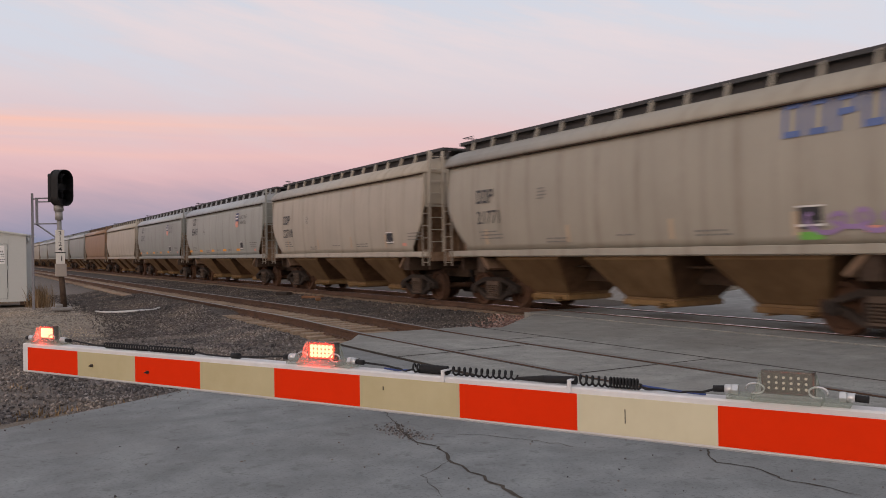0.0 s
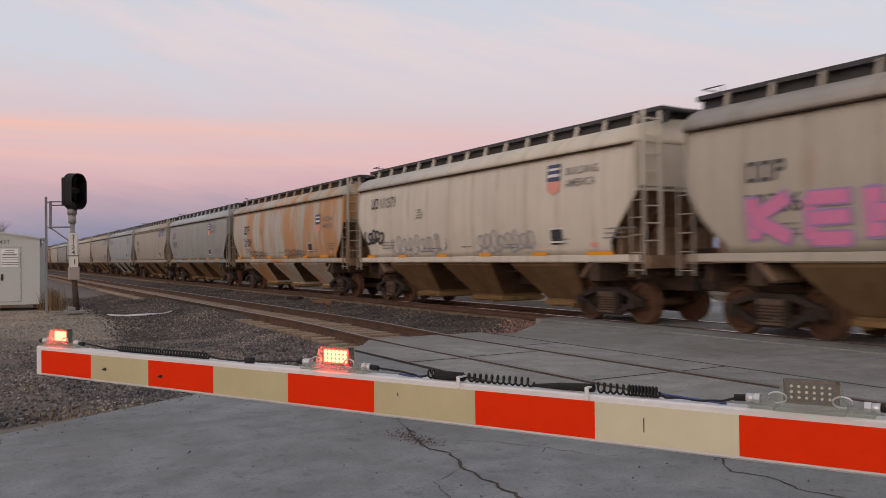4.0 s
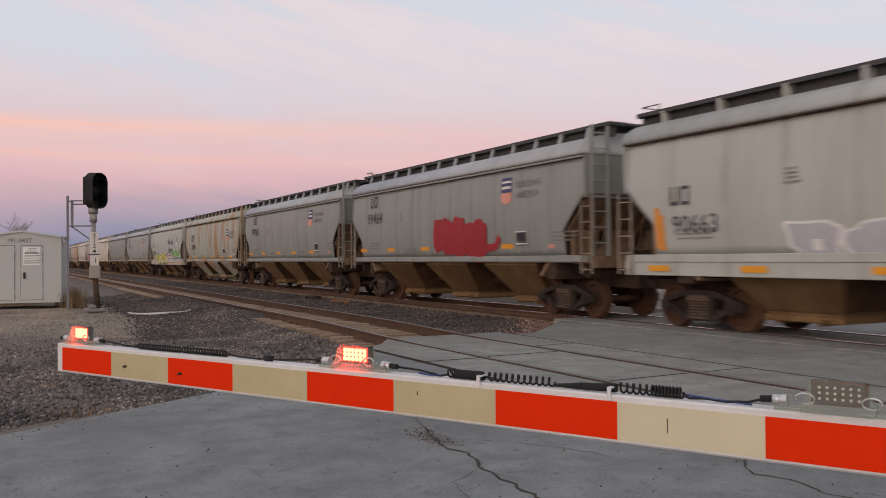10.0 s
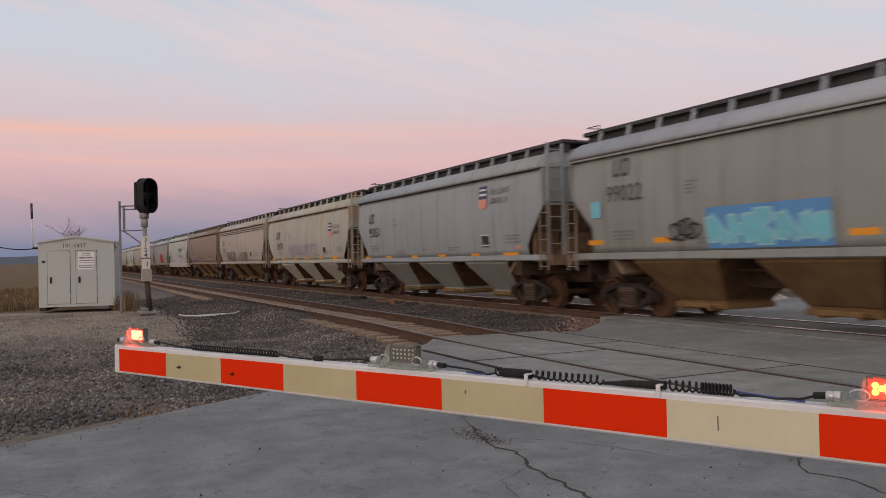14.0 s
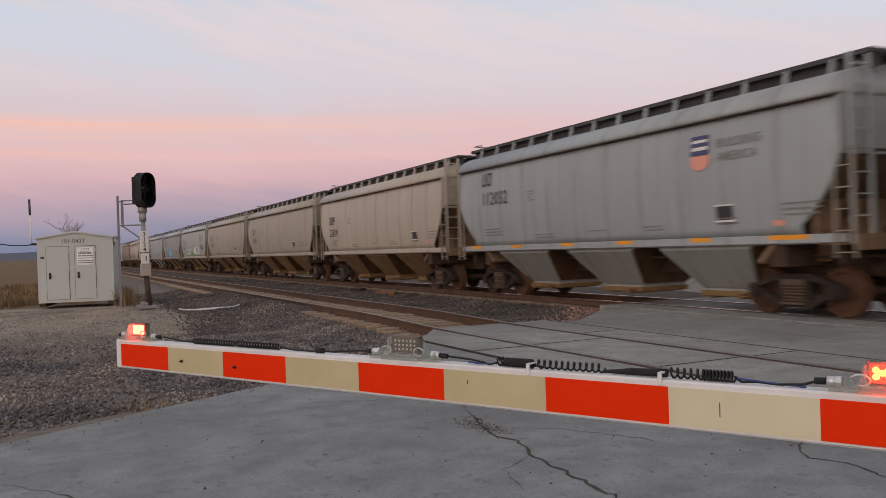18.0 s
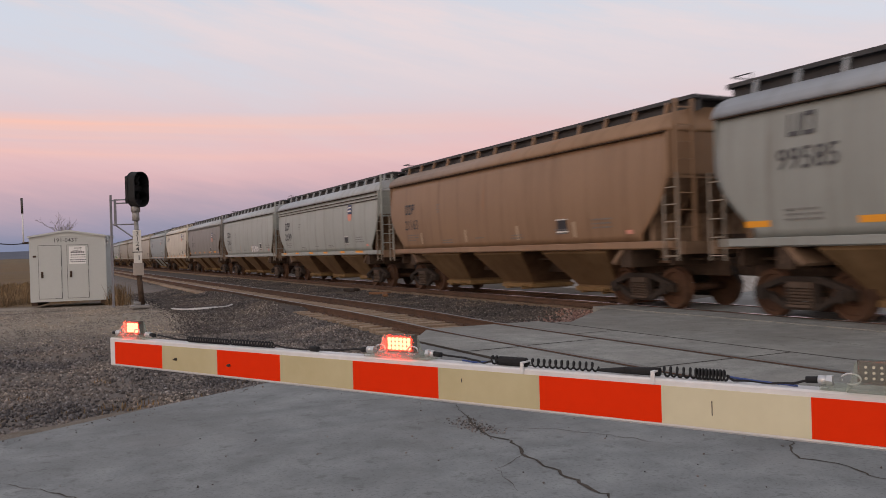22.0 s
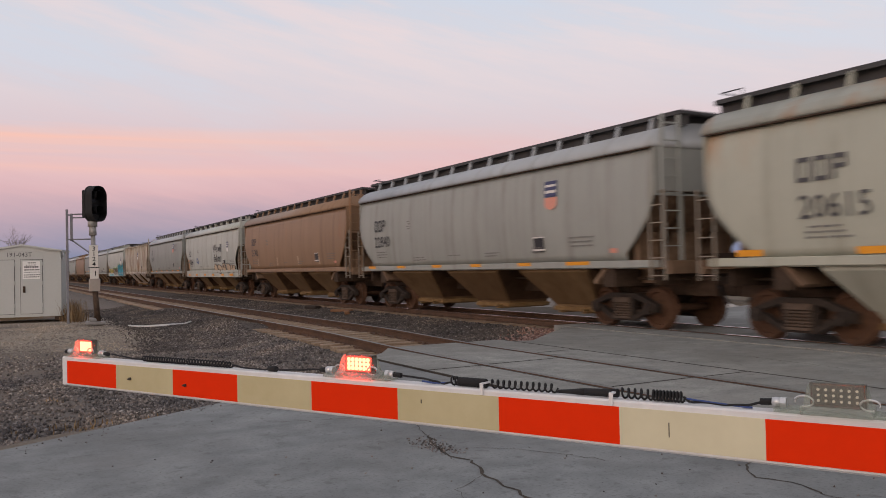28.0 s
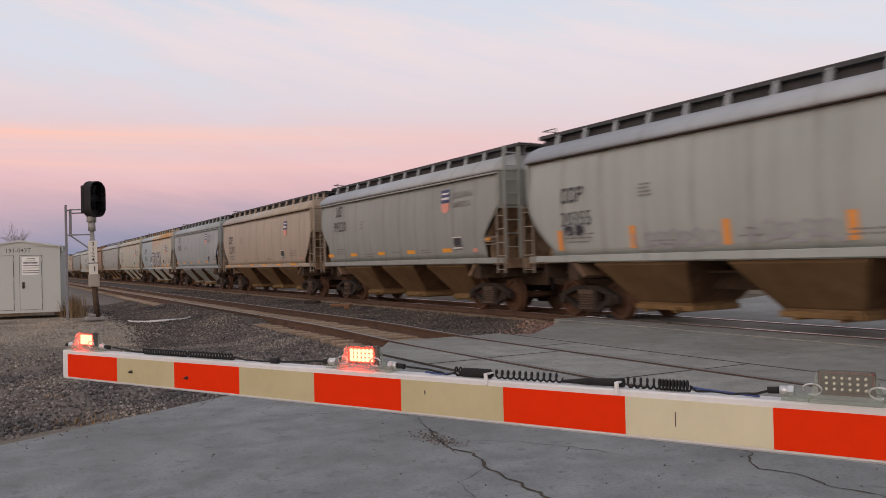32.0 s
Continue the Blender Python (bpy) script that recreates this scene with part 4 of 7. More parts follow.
    tube(bm, (-0.95, 0, 0.46), (0.95, 0, 0.46), 0.085, 10)
    for sx in (-1, 1):
        prof = [(0.68, 0.49), (0.705, 0.485), (0.72, 0.46), (0.83, 0.455), (0.83, 0.37), (0.775, 0.35), (0.765, 0.20), (0.82, 0.16), (0.82, 0.0)]
        n = 24
        rings = []
        for (x, r) in prof:
            rings.append([bm.verts.new((sx * x, r * math.cos(2 * math.pi * k / n), 0.46 + r * math.sin(2 * math.pi * k / n))) for k in range(n)])
        for a, b in zip(rings, rings[1:]):
            for k in range(n):
                try:
                    bm.faces.new((a[k], a[(k + 1) % n], b[(k + 1) % n], b[k]))
                except ValueError:
                    pass
        bm.faces.new(rings[0])
    bmesh.ops.remove_doubles(bm, verts=bm.verts, dist=1e-5)
    CAR["wheelset"] = mesh_of("wheelset", bm)
    # marks shared by many cars
    bm = bmesh.new()
    quad_on_side(bm, -0.30, 0.30, 1.60, 1.72)
    CAR["tape"] = mesh_of("reflective_tape", bm)


def on_side(y, z, out=0.022):
    return (-(side_x(z) + out), y, z)


def quad_on_side(bm, y0, y1, z0, z1, out=0.022, n=3):
    """A thin patch of paint or tape that follows the side."""
    rows = []
    for i in range(n + 1):
        z = z0 + (z1 - z0) * i / n
        rows.append([bm.verts.new(on_side(y0, z, out)), bm.verts.new(on_side(y1, z, out))])
    for a, b in zip(rows, rows[1:]):
        bm.faces.new((a[0], b[0], b[1], a[1]))


car_meshes()
FAR = pose(0, 0, 0, 0, 0, 180)


def hopper_car(front, length, style, coat, label, roofcoat=None, under=None):
    """One car; front is where its front end stands at the start of the clip."""
    root = empty("hopper_car", pose(XB, front - length / 2, 0))
    k = length / 2 / HB
    fit = Matrix.Diagonal((1, k, 1, 1))
    tagged(root, label, "hopper car", "cars of the freight train")
    P = lambda n, key, m, p=root, mt=None, lb="": place(n, CAR[key], m, p, lb, (fit @ (mt or Matrix())) if p is root else mt)
    under = under or (coat if coat in (COATS["patchy"], COATS["rusty"], COATS["ribbed"], COATS["blotched"]) else COATS["chalk"] if coat == COATS["twotone"] else COATS["grey"] if coat == COATS["steel"] else HOPPER_DIRT)
    roofcoat = roofcoat or (coat if coat in [COATS[k] for k in ("brown", "orange", "rusty", "blotched", "patchy", "ribbed", "cream", "white", "tan", "sand", "chalk", "steel", "twotone")] else COATS["roof"])
    sk = {"quilt": "side", "deep": "side", "ribbed": "side_tall", "angled": "side_angled"}.get(style, "side_smooth")
    drop = pose(0, 0, -0.30 if style == "ribbed" else 0)
    for m in (None, FAR):
        P("side_sheet", sk, coat, mt=m)
        P("side_sill", "sill", coat, mt=m)
        if style == "banded":
            for dz in (0.0, -0.13):
                P("side_rail", "low_seam", coat, mt=pose(0, 0, dz) @ (m or Matrix()), lb="rail along the upper side")
                P("roof_seam", "seam", GRIME_AND_SHADE, mt=pose(0, 0, dz - 0.17) @ (m or Matrix()))
        if style == "deep":
            P("side_sill_plate", "sill_deep", coat, mt=m)
        ends = COATS["chalk"] if m is FAR and coat == COATS["twotone"] else coat
        P("end_sheet", "end", ends, mt=m)
        P("slope_sheet", "slope", END_DIRT, mt=m, lb="rust-brown slope sheet")
        for x in (-0.6, 0.6):
            P("end_web", "web", END_DIRT, mt=(m or Matrix()) @ pose(x, 0, 0))
        P("end_platform", "end_sill", END_DIRT, mt=m)
        P("end_bulkhead", "bulkhead", END_DIRT, mt=m, lb="dusty brown bulkhead under the slope sheet")
        P("running_board", "board", GRATING, mt=drop @ (m or Matrix()))
        P("end_walkway", "cross", GRATING, mt=drop @ (m or Matrix()))
        P("roof_grab_rail", "grab", GRATING, mt=drop @ (m or Matrix()))
        P("side_ladder", "ladder_tall", DIRTY, mt=m)
        P("side_ladder", "ladder_low", DIRTY, mt=m)
        P("end_ladder", "ladder_end", ends, mt=m)
        P("coupler", "coupler", GRIME_AND_SHADE, mt=m)
        P("uncoupling_lever", "lever", GRIME_AND_SHADE, mt=m)
        P("brake_hose", "hose", RUBBER, mt=m)
        n = {"deep": 10, "quilt": 13, "ribbed": 12}.get(style, 14)
        for i in range(n):
            y = -7.2 + 14.4 * i / (n - 1)
            P("running_board_bracket", "support" if style == "deep" else "strut", roofcoat, mt=drop @ (m or Matrix()) @ pose(0, y, 0))
        # dark strip stands for the shade in the seam
        if style != "ribbed":
            P("roof_seam", "seam", GRIME_AND_SHADE, mt=m, lb="dark strip for the shaded seam under the eave")
        if style == "quilt":
            P("top_chord", "rail", coat, mt=m)
        if style == "ribbed":
            for i in range(15):
                P("side_post", "rib", coat, mt=(m or Matrix()) @ pose(0, -7.0 + i, 0))
    P("roof", "roof_flat" if style == "ribbed" else "roof", roofcoat)
    P("centre_sill", "centre", GRIME_AND_SHADE)
    P("brake_wheel", "brake", GRIME_AND_SHADE, mt=FAR)
    P("air_reservoir", "air", GRIME_AND_SHADE)
    for y in (-5.12, 0, 5.12):
        P("roof_hatch", "hatch", GRATING, mt=drop @ pose(0, y, 0))
    for y in (-3.95, 0, 3.95):
        h = P("hopper", "hopper", under, mt=pose(0, y, 0))
        P("outlet_gate", "gate", GATE_RUST, p=h, lb="rusty outlet gate")
        # slope plates in a darker brown than the bay's sides
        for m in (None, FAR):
            P("hopper_slope", "hslope", SLOPE_BROWN, p=h, mt=m, lb="dark rust-brown hopper slope")
    for y in (-6.15, 6.15):
        tr = place("truck", CAR["bolster"], GRIME_AND_SHADE, root, "grimy two-axle truck", pose(0, y * k, 0))
        for m in (Matrix(), FAR):
            P("side_frame", "frame", BLACK_STEEL, p=tr, mt=m)
            P("bolster_spring", "spring", SPRING_RUST, p=tr, mt=m)
            for dy in (-0.89, 0.89):
                P("bearing_cap", "cap", BLACK_STEEL, p=tr, mt=m @ pose(0, dy, 0))
        for dy in (-0.89, 0.89):
            P("wheelset", "wheelset", WHEEL_STEEL, p=tr, mt=pose(0, dy, 0))
    return root

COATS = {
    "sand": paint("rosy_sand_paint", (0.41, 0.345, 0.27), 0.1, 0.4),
    # roof coat, paler and bluer than the sides it tops
    "roof": paint("pale_blue_grey_roof", (0.40, 0.43, 0.45), 0.0, 0.35),
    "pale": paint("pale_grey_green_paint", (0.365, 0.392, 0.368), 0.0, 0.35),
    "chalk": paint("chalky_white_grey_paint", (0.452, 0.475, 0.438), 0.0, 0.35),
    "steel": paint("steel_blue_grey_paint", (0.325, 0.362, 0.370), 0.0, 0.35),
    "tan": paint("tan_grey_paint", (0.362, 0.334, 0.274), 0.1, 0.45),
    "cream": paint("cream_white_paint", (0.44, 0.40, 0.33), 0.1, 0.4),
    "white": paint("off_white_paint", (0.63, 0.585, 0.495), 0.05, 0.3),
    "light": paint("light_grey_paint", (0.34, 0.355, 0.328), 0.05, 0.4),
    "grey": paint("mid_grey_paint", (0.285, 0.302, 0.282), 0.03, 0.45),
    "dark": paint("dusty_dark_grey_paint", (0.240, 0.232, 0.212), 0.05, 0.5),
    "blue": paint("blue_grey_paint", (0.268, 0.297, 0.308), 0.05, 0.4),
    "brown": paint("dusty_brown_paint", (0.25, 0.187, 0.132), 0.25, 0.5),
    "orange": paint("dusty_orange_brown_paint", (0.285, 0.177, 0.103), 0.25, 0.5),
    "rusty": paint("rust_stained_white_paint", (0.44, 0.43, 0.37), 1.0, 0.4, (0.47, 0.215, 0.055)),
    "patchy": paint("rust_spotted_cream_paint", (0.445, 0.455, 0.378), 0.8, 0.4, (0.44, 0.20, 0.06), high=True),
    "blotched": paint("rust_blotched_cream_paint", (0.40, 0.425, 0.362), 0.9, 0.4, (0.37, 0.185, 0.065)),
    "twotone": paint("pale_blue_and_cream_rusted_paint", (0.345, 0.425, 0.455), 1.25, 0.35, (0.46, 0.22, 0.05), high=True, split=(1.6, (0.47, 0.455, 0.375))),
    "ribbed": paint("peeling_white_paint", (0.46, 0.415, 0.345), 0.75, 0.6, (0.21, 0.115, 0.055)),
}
LOOK = {"tan": "dusty tan", "cream": "cream white", "white": "off-white", "light": "light grey", "grey": "mid grey", "dark": "dark dusty grey",
        "blue": "blue-grey", "brown": "dusty brown", "orange": "orange-brown", "rusty": "rust-streaked white", "patchy": "rust-spotted cream", "ribbed": "peeling ribbed white", "twotone": "blue-grey and rusty tan", "pale": "pale grey-green", "sand": "rosy sand", "chalk": "chalky white-grey", "steel": "steel blue-grey", "blotched": "rust-blotched cream"}

# front end at the start, length, build, coat, marks, digits, graffiti, label's end of each car, front to rear
CARS = [
    (300.21, 15.0, "smooth", "dark", "", "", "", ""),
    (283.83, 15.19, "quilt", "grey", "", "", "", ""),
    (267.25, 15.29, "smooth", "tan", "", "", "", ""),
    (250.58, 15.1, "smooth", "grey", "", "", "", ""),
    (234.1, 15.19, "quilt", "dark", "", "", "", ""),
    (217.53, 15.1, "smooth", "tan", "", "", "", ""),
    (201.05, 15.1, "quilt", "grey", "", "", "", ""),
    (184.58, 15.39, "smooth", "tan", "", "", "", ""),
    (167.81, 15.1, "smooth", "light", "", "", "", ""),
    (151.33, 15.1, "quilt", "grey", "", "", "", ""),
    (134.85, 15.1, "smooth", "light", "", "", "", ""),
    (118.38, 15.1, "smooth", "grey", "", "", "", ""),
    (101.9, 15.19, "smooth", "orange", "", "", "", ""),
    (85.33, 15.19, "smooth", "cream", "", "", "", ""),
    (68.75, 15.19, "smooth", "grey", "L", "22117", "", ""),
    (52.18, 15.18, "smooth", "light", "L", "85417", "", ""),
    (35.61, 14.07, "smooth", "cream", "", "22718", "", ""),
    (20.17, 14.13, "smooth", "tan", "B", "21771", "g:purple", "blue block mark and purple scrawl"),
    (4.66, 14.69, "angled", "steel", "W", "111263", "", "faded shield mark"),
    (-11.41, 14.07, "quilt", "tan", "B", "22192", "", "blue block mark"),
    (-26.86, 15.58, "angled", "grey", "M", "85302", "", "faded shield mark"),
    (-43.82, 15.37, "smooth", "rusty", "S", "21081", "g:pencil", "shield mark and dark scribble"),
    (-60.57, 14.41, "angled", "white", "W", "111571", "g:ink", "black line graffiti"),
    (-76.37, 14.49, "smooth", "cream", "", "22306", "g:pinkblue", "pink and blue graffiti"),
    (-92.24, 15.11, "angled", "white", "W", "111619", "", "shield mark"),
    (-108.72, 15.25, "quilt", "grey", "Q", "92940", "", "shield mark and orange reflectors"),
    (-125.35, 14.52, "smooth", "light", "N", "22398", "", "shield mark"),
    (-141.25, 14.76, "deep", "chalk", "D", "90629", "g:garden", "slogan and yellow-green graffiti"),
    (-157.39, 15.4, "smooth", "blotched", "S", "20909", "", "shield mark"),
    (-174.16, 14.55, "quilt", "grey", "L", "99065", "g:sill", "shield mark and faint sill scrawl"),
    (-190.09, 14.37, "quilt", "grey", "L", "99464", "g:red", "shield mark and red graffiti"),
    (-205.84, 15.32, "deep", "chalk", "D", "90663", "g:outline", "slogan and pale graffiti"),
    (-222.54, 15.58, "smooth", "brown", "", "21940", "g:violet", "violet line scrawl"),
    (-239.5, 15.72, "banded", "cream", "", "22031", "g:smoke", "outline graffiti"),
    (-256.6, 15.54, "smooth", "patchy", "S", "20970", "g:haze", "shield mark and faded grey graffiti"),
    (-273.52, 15.03, "angled", "steel", "M", "95851", "", "shield mark"),
    (-289.93, 14.63, "quilt", "grey", "L", "99022", "g:cyan", "shield mark and cyan graffiti"),
    (-305.94, 15.13, "smooth", "pale", "K", "720820", "g:chrome", "white block graffiti on green"),
    (-322.45, 15.12, "smooth", "tan", "", "721859", "", ""),
    (-338.95, 15.64, "smooth", "tan", "", "21455", "", ""),
    (-355.97, 14.16, "smooth", "cream", "", "22604", "", ""),
    (-371.51, 14.39, "smooth", "steel", "N", "112032", "", "shield mark"),
    (-387.28, 14.51, "angled", "white", "W", "111599", "", "shield mark"),
    (-403.17, 15.9, "quilt", "dark", "Q", "92657", "", "shield mark and orange reflectors"),
    (-420.52, 15.0, "smooth", "pale", "", "721607", "g:white", "white patch graffiti"),
    (-436.9, 15.63, "banded", "pale", "P", "20549", "", "shield mark"),
    (-453.91, 15.77, "smooth", "orange", "", "21163", "", ""),
    (-471.06, 14.29, "smooth", "grey", "L", "99585", "g:white", "shield mark and white scrawl"),
    (-486.73, 15.55, "smooth", "light", "", "21876", "g:pencil", ""),
    (-503.66, 14.88, "deep", "chalk", "T", "90367", "g:teal", "teal and yellow graffiti"),
    (-519.92, 15.3, "ribbed", "ribbed", "R", "19620", "", "rust showing between its posts"),
    (-536.6, 15.24, "angled", "grey", "M", "95940", "", "shield mark"),
    (-553.22, 15.19, "deep", "chalk", "D", "90641", "g:bubble", "slogan and tan bubble graffiti"),
    (-569.79, 15.22, "smooth", "orange", "", "21342", "", ""),
    (-586.4, 15.9, "smooth", "light", "P", "22840", "", "shield mark"),
    (-603.69, 15.28, "smooth", "patchy", "S", "20615", "", "shield mark"),
    (-620.35, 15.29, "smooth", "twotone", "S", "20612", "g:masks", "shaded letter graffiti"),
    (-637.02, 14.49, "quilt", "steel", "L", "99530", "", "shield mark and orange reflectors"),
    (-652.89, 15.83, "smooth", "sand", "P", "22297", "", "shield mark"),
    (-670.1, 14.05, "quilt", "grey", "L", "99220", "", "shield mark"),
    (-685.51, 15.72, "smooth", "pale", "", "20355", "g:bars", "scrawled outline graffiti"),
    (-702.61, 15.1, "smooth", "grey", "", "", "", ""),
]
train = []
for front, length, style, coat, marks, digits, extra, tail in CARS:
    label = f"{LOOK[coat]} covered hopper car" + (f" with {tail}" if tail else " with dusty hoppers underneath")
    c = hopper_car(front, length, style, COATS[coat], label)
    train.append((c, front - length / 2))


# ---- gate arm across the road ----
ARM0, ARMD = Vector((0.311, 4.943, 0.0)), Vector((0.2112, -0.4090, 0.0))   # tip of the first stripe, one stripe
U = ARMD.normalized()
S = ARMD.length
ARM_M = Matrix.Translation(ARM0) @ Matrix(((U.x, -U.y, 0, 0), (U.y, U.x, 0, 0), (0, 0, 1, 0), (0, 0, 0, 1)))
# local: x along the arm from its tip, y away from the camera, z up
ARM_RED = plain("red_reflective_sheeting", (0.76, 0.034, 0.004), 0.9, var=0.06)
ARM_RED.node_tree.nodes["Principled BSDF"].inputs["Specular IOR Level"].default_value = 0.08
ARM_CREAM = speckled("darker_cream_sheeting", (0.48, 0.425, 0.25), (0.55, 0.495, 0.31), 5, 0.8, bump_s=0.05, big=(0.42, 0.36, 0.20))
ARM_PALE = speckled("pale_cream_sheeting", (0.59, 0.55, 0.385), (0.66, 0.62, 0.445), 5, 0.8, bump_s=0.05, big=(0.56, 0.51, 0.35))
ARM_WHITE = speckled("chalky_white_aluminium", (0.66, 0.66, 0.66), (0.74, 0.74, 0.74), 20, 0.5, bump_s=0.1, big=(0.58, 0.57, 0.56))
gate = empty("crossing_gate_arm", ARM_M)
tagged(gate, "red and cream striped crossing gate arm, lowered", "gate arm")
NSTRIPE = 16
AB, AT = 0.899, 1.056
bm = bmesh.new()
box(bm, -0.045, NSTRIPE * S, 0.0, 0.075, AB, AT, 0.006)
part("beam", bm, ARM_WHITE, gate, "chalky white aluminium beam")
for k in range(NSTRIPE):
    bm = bmesh.new()
    box(bm, k * S + (0.012 if k == 0 else 0.0), (k + 1) * S, -0.004, 0.002, AB + 0.013, AT - 0.021)
    # cream stripes from the eighth on get the paler tone
    part("stripe", bm, ARM_RED if k % 2 == 0 else ARM_PALE if k > 6 else ARM_CREAM, gate, "red stripe" if k % 2 == 0 else "cream stripe")


# ---- marks on the cars ----
GLYPH = {}


def glyphs(text, bold=False, fat=0.0):
    """The outline of a text as a flat mesh, 1 high, starting at 0, 0."""
    key = (text, bold, fat)
    if key not in GLYPH:
        cu = bpy.data.curves.new("lettering", "FONT")
        cu.body, cu.size, cu.resolution_u = text, 1.38, 2
        cu.offset = fat or (0.006 if bold else 0.002)
        ob = bpy.data.objects.new("lettering", cu)
        me = bpy.data.meshes.new_from_object(ob)
        GLYPH[key] = ([v.co.copy() for v in me.vertices], [list(p.vertices) for p in me.polygons])
        bpy.data.objects.remove(ob)
    return GLYPH[key]


def letter_side(name, text, y, z, h, material, parent, wide=1.0, bold=False, fat=0.0):
    vs, fs = glyphs(text, bold, fat)
    me = bpy.data.meshes.new(name)
    me.from_pydata([on_side(y - v.x * h * wide, z + v.y * h) for v in vs], [], fs)
    return place(name, me, material, parent)


def patch_side(name, material, parent, y0, y1, z0, z1, out=0.022, label=""):
    bm = bmesh.new()
    quad_on_side(bm, y0, y1, z0, z1, out)
    return part(name, bm, material, parent, label)


def bars_side(name, material, parent, rows, out=0.022):
    """Short bars of stencilled paint that stand for lettering too small to read."""
    bm = bmesh.new()
    for y0, y1, z0, z1 in rows:
        quad_on_side(bm, y0, y1, z0, z1, out, 1)
    return part(name, bm, material, parent)


def block_letters(bm, y, z, h, kinds):
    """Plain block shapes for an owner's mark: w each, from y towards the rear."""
    w = h * 0.62
    for k in kinds:
        if k == "u":
            for a, b, c, d in ((0, 0.22, 0, 1), (0.78, 1, 0, 1), (0.22, 0.78, 0, 0.2)):
                quad_on_side(bm, y - w * b, y - w * a, z + h * c, z + h * d, n=1)
        elif k == "b":
            for a, b, c, d in ((0, 0.22, 0, 1), (0.78, 1, 0.45, 1), (0.22, 0.78, 0.82, 1), (0.22, 0.78, 0.42, 0.6)):
                quad_on_side(bm, y - w * b, y - w * a, z + h * c, z + h * d, n=1)
        else:
            for a, b, c, d in ((0, 0.2, 0, 1), (0.8, 1, 0, 1), (0.2, 0.8, 0.82, 1), (0.2, 0.8, 0, 0.18)):
                quad_on_side(bm, y - w * b, y - w * a, z + h * c, z + h * d, n=1)
        y -= w * 1.3


def shield(parent, y, z, h=0.66, field=None):
    w = h * 0.72
    s = patch_side("shield_mark", SHIELD_BLUE, parent, y - w / 2, y + w / 2, z + 0.45 * h, z + h, label="blue and red shield mark")
    bm = bmesh.new()
    quad_on_side(bm, y - w * 0.42, y + w * 0.42, z + 0.58 * h, z + 0.68 * h, 0.028, 1)
    quad_on_side(bm, y - w * 0.42, y + w * 0.42, z + 0.80 * h, z + 0.88 * h, 0.028, 1)
    part("shield_band", bm, WHITE_PAINT, s)
    bm = bmesh.new()
    pts = [(-0.5, 0.43), (0.5, 0.43), (0.48, 0.16), (0.3, 0.05), (0, 0.0), (-0.3, 0.05), (-0.48, 0.16)]
    bm.faces.new([bm.verts.new(on_side(y - u * w, z + v * h)) for u, v in pts])
    part("shield_field", bm, field or SHIELD_RED, s, "shield field")


def scrawl_side(name, material, parent, y0, y1, z0, z1, seed, width=0.05, loops=9):
    """A spray-can line: one ribbon that runs along in loops."""
    rnd = random.Random(seed)
    pts = []
    n = loops * 10
    ph = rnd.uniform(0, 6)
    for i in range(n + 1):
        u = i / n
        y = y1 + (y0 - y1) * u + 0.22 * math.sin(loops * 6.28 * u + ph)
        z = (z0 + z1) / 2 + (z1 - z0) / 2 * math.cos(loops * 6.28 * u * rnd.choice((1, 1, 1, 0.98)) + ph) * (0.75 + 0.25 * math.sin(17 * u + ph))
        pts.append((y, z))
    bm = bmesh.new()
    prev = None
    for i, (y, z) in enumerate(pts):
        a, b = pts[max(i - 1, 0)], pts[min(i + 1, n)]
        dy, dz = b[0] - a[0], b[1] - a[1]
        l = math.hypot(dy, dz) or 1
        oy, oz = -dz / l * width / 2, dy / l * width / 2
        cur = (bm.verts.new(on_side(y + oy, z + oz, 0.034)), bm.verts.new(on_side(y - oy, z - oz, 0.034)))
        if prev:
            bm.faces.new((prev[0], prev[1], cur[1], cur[0]))
        prev = cur
    return part(name, bm, material, parent)


def line_side(name, material, parent, pts, width):
    """One sprayed line through some points."""
    bm = bmesh.new()
    prev = None
    for i, (y, z) in enumerate(pts):
        a, b = pts[max(i - 1, 0)], pts[min(i + 1, len(pts) - 1)]
        l = math.hypot(b[0] - a[0], b[1] - a[1])
        oy, oz = -(b[1] - a[1]) / l * width / 2, (b[0] - a[0]) / l * width / 2
        cur = (bm.verts.new(on_side(y + oy, z + oz, 0.034)), bm.verts.new(on_side(y - oy, z - oz, 0.034)))
        if prev:
            bm.faces.new((prev[0], prev[1], cur[1], cur[0]))
        prev = cur
    return part(name, bm, material, parent)


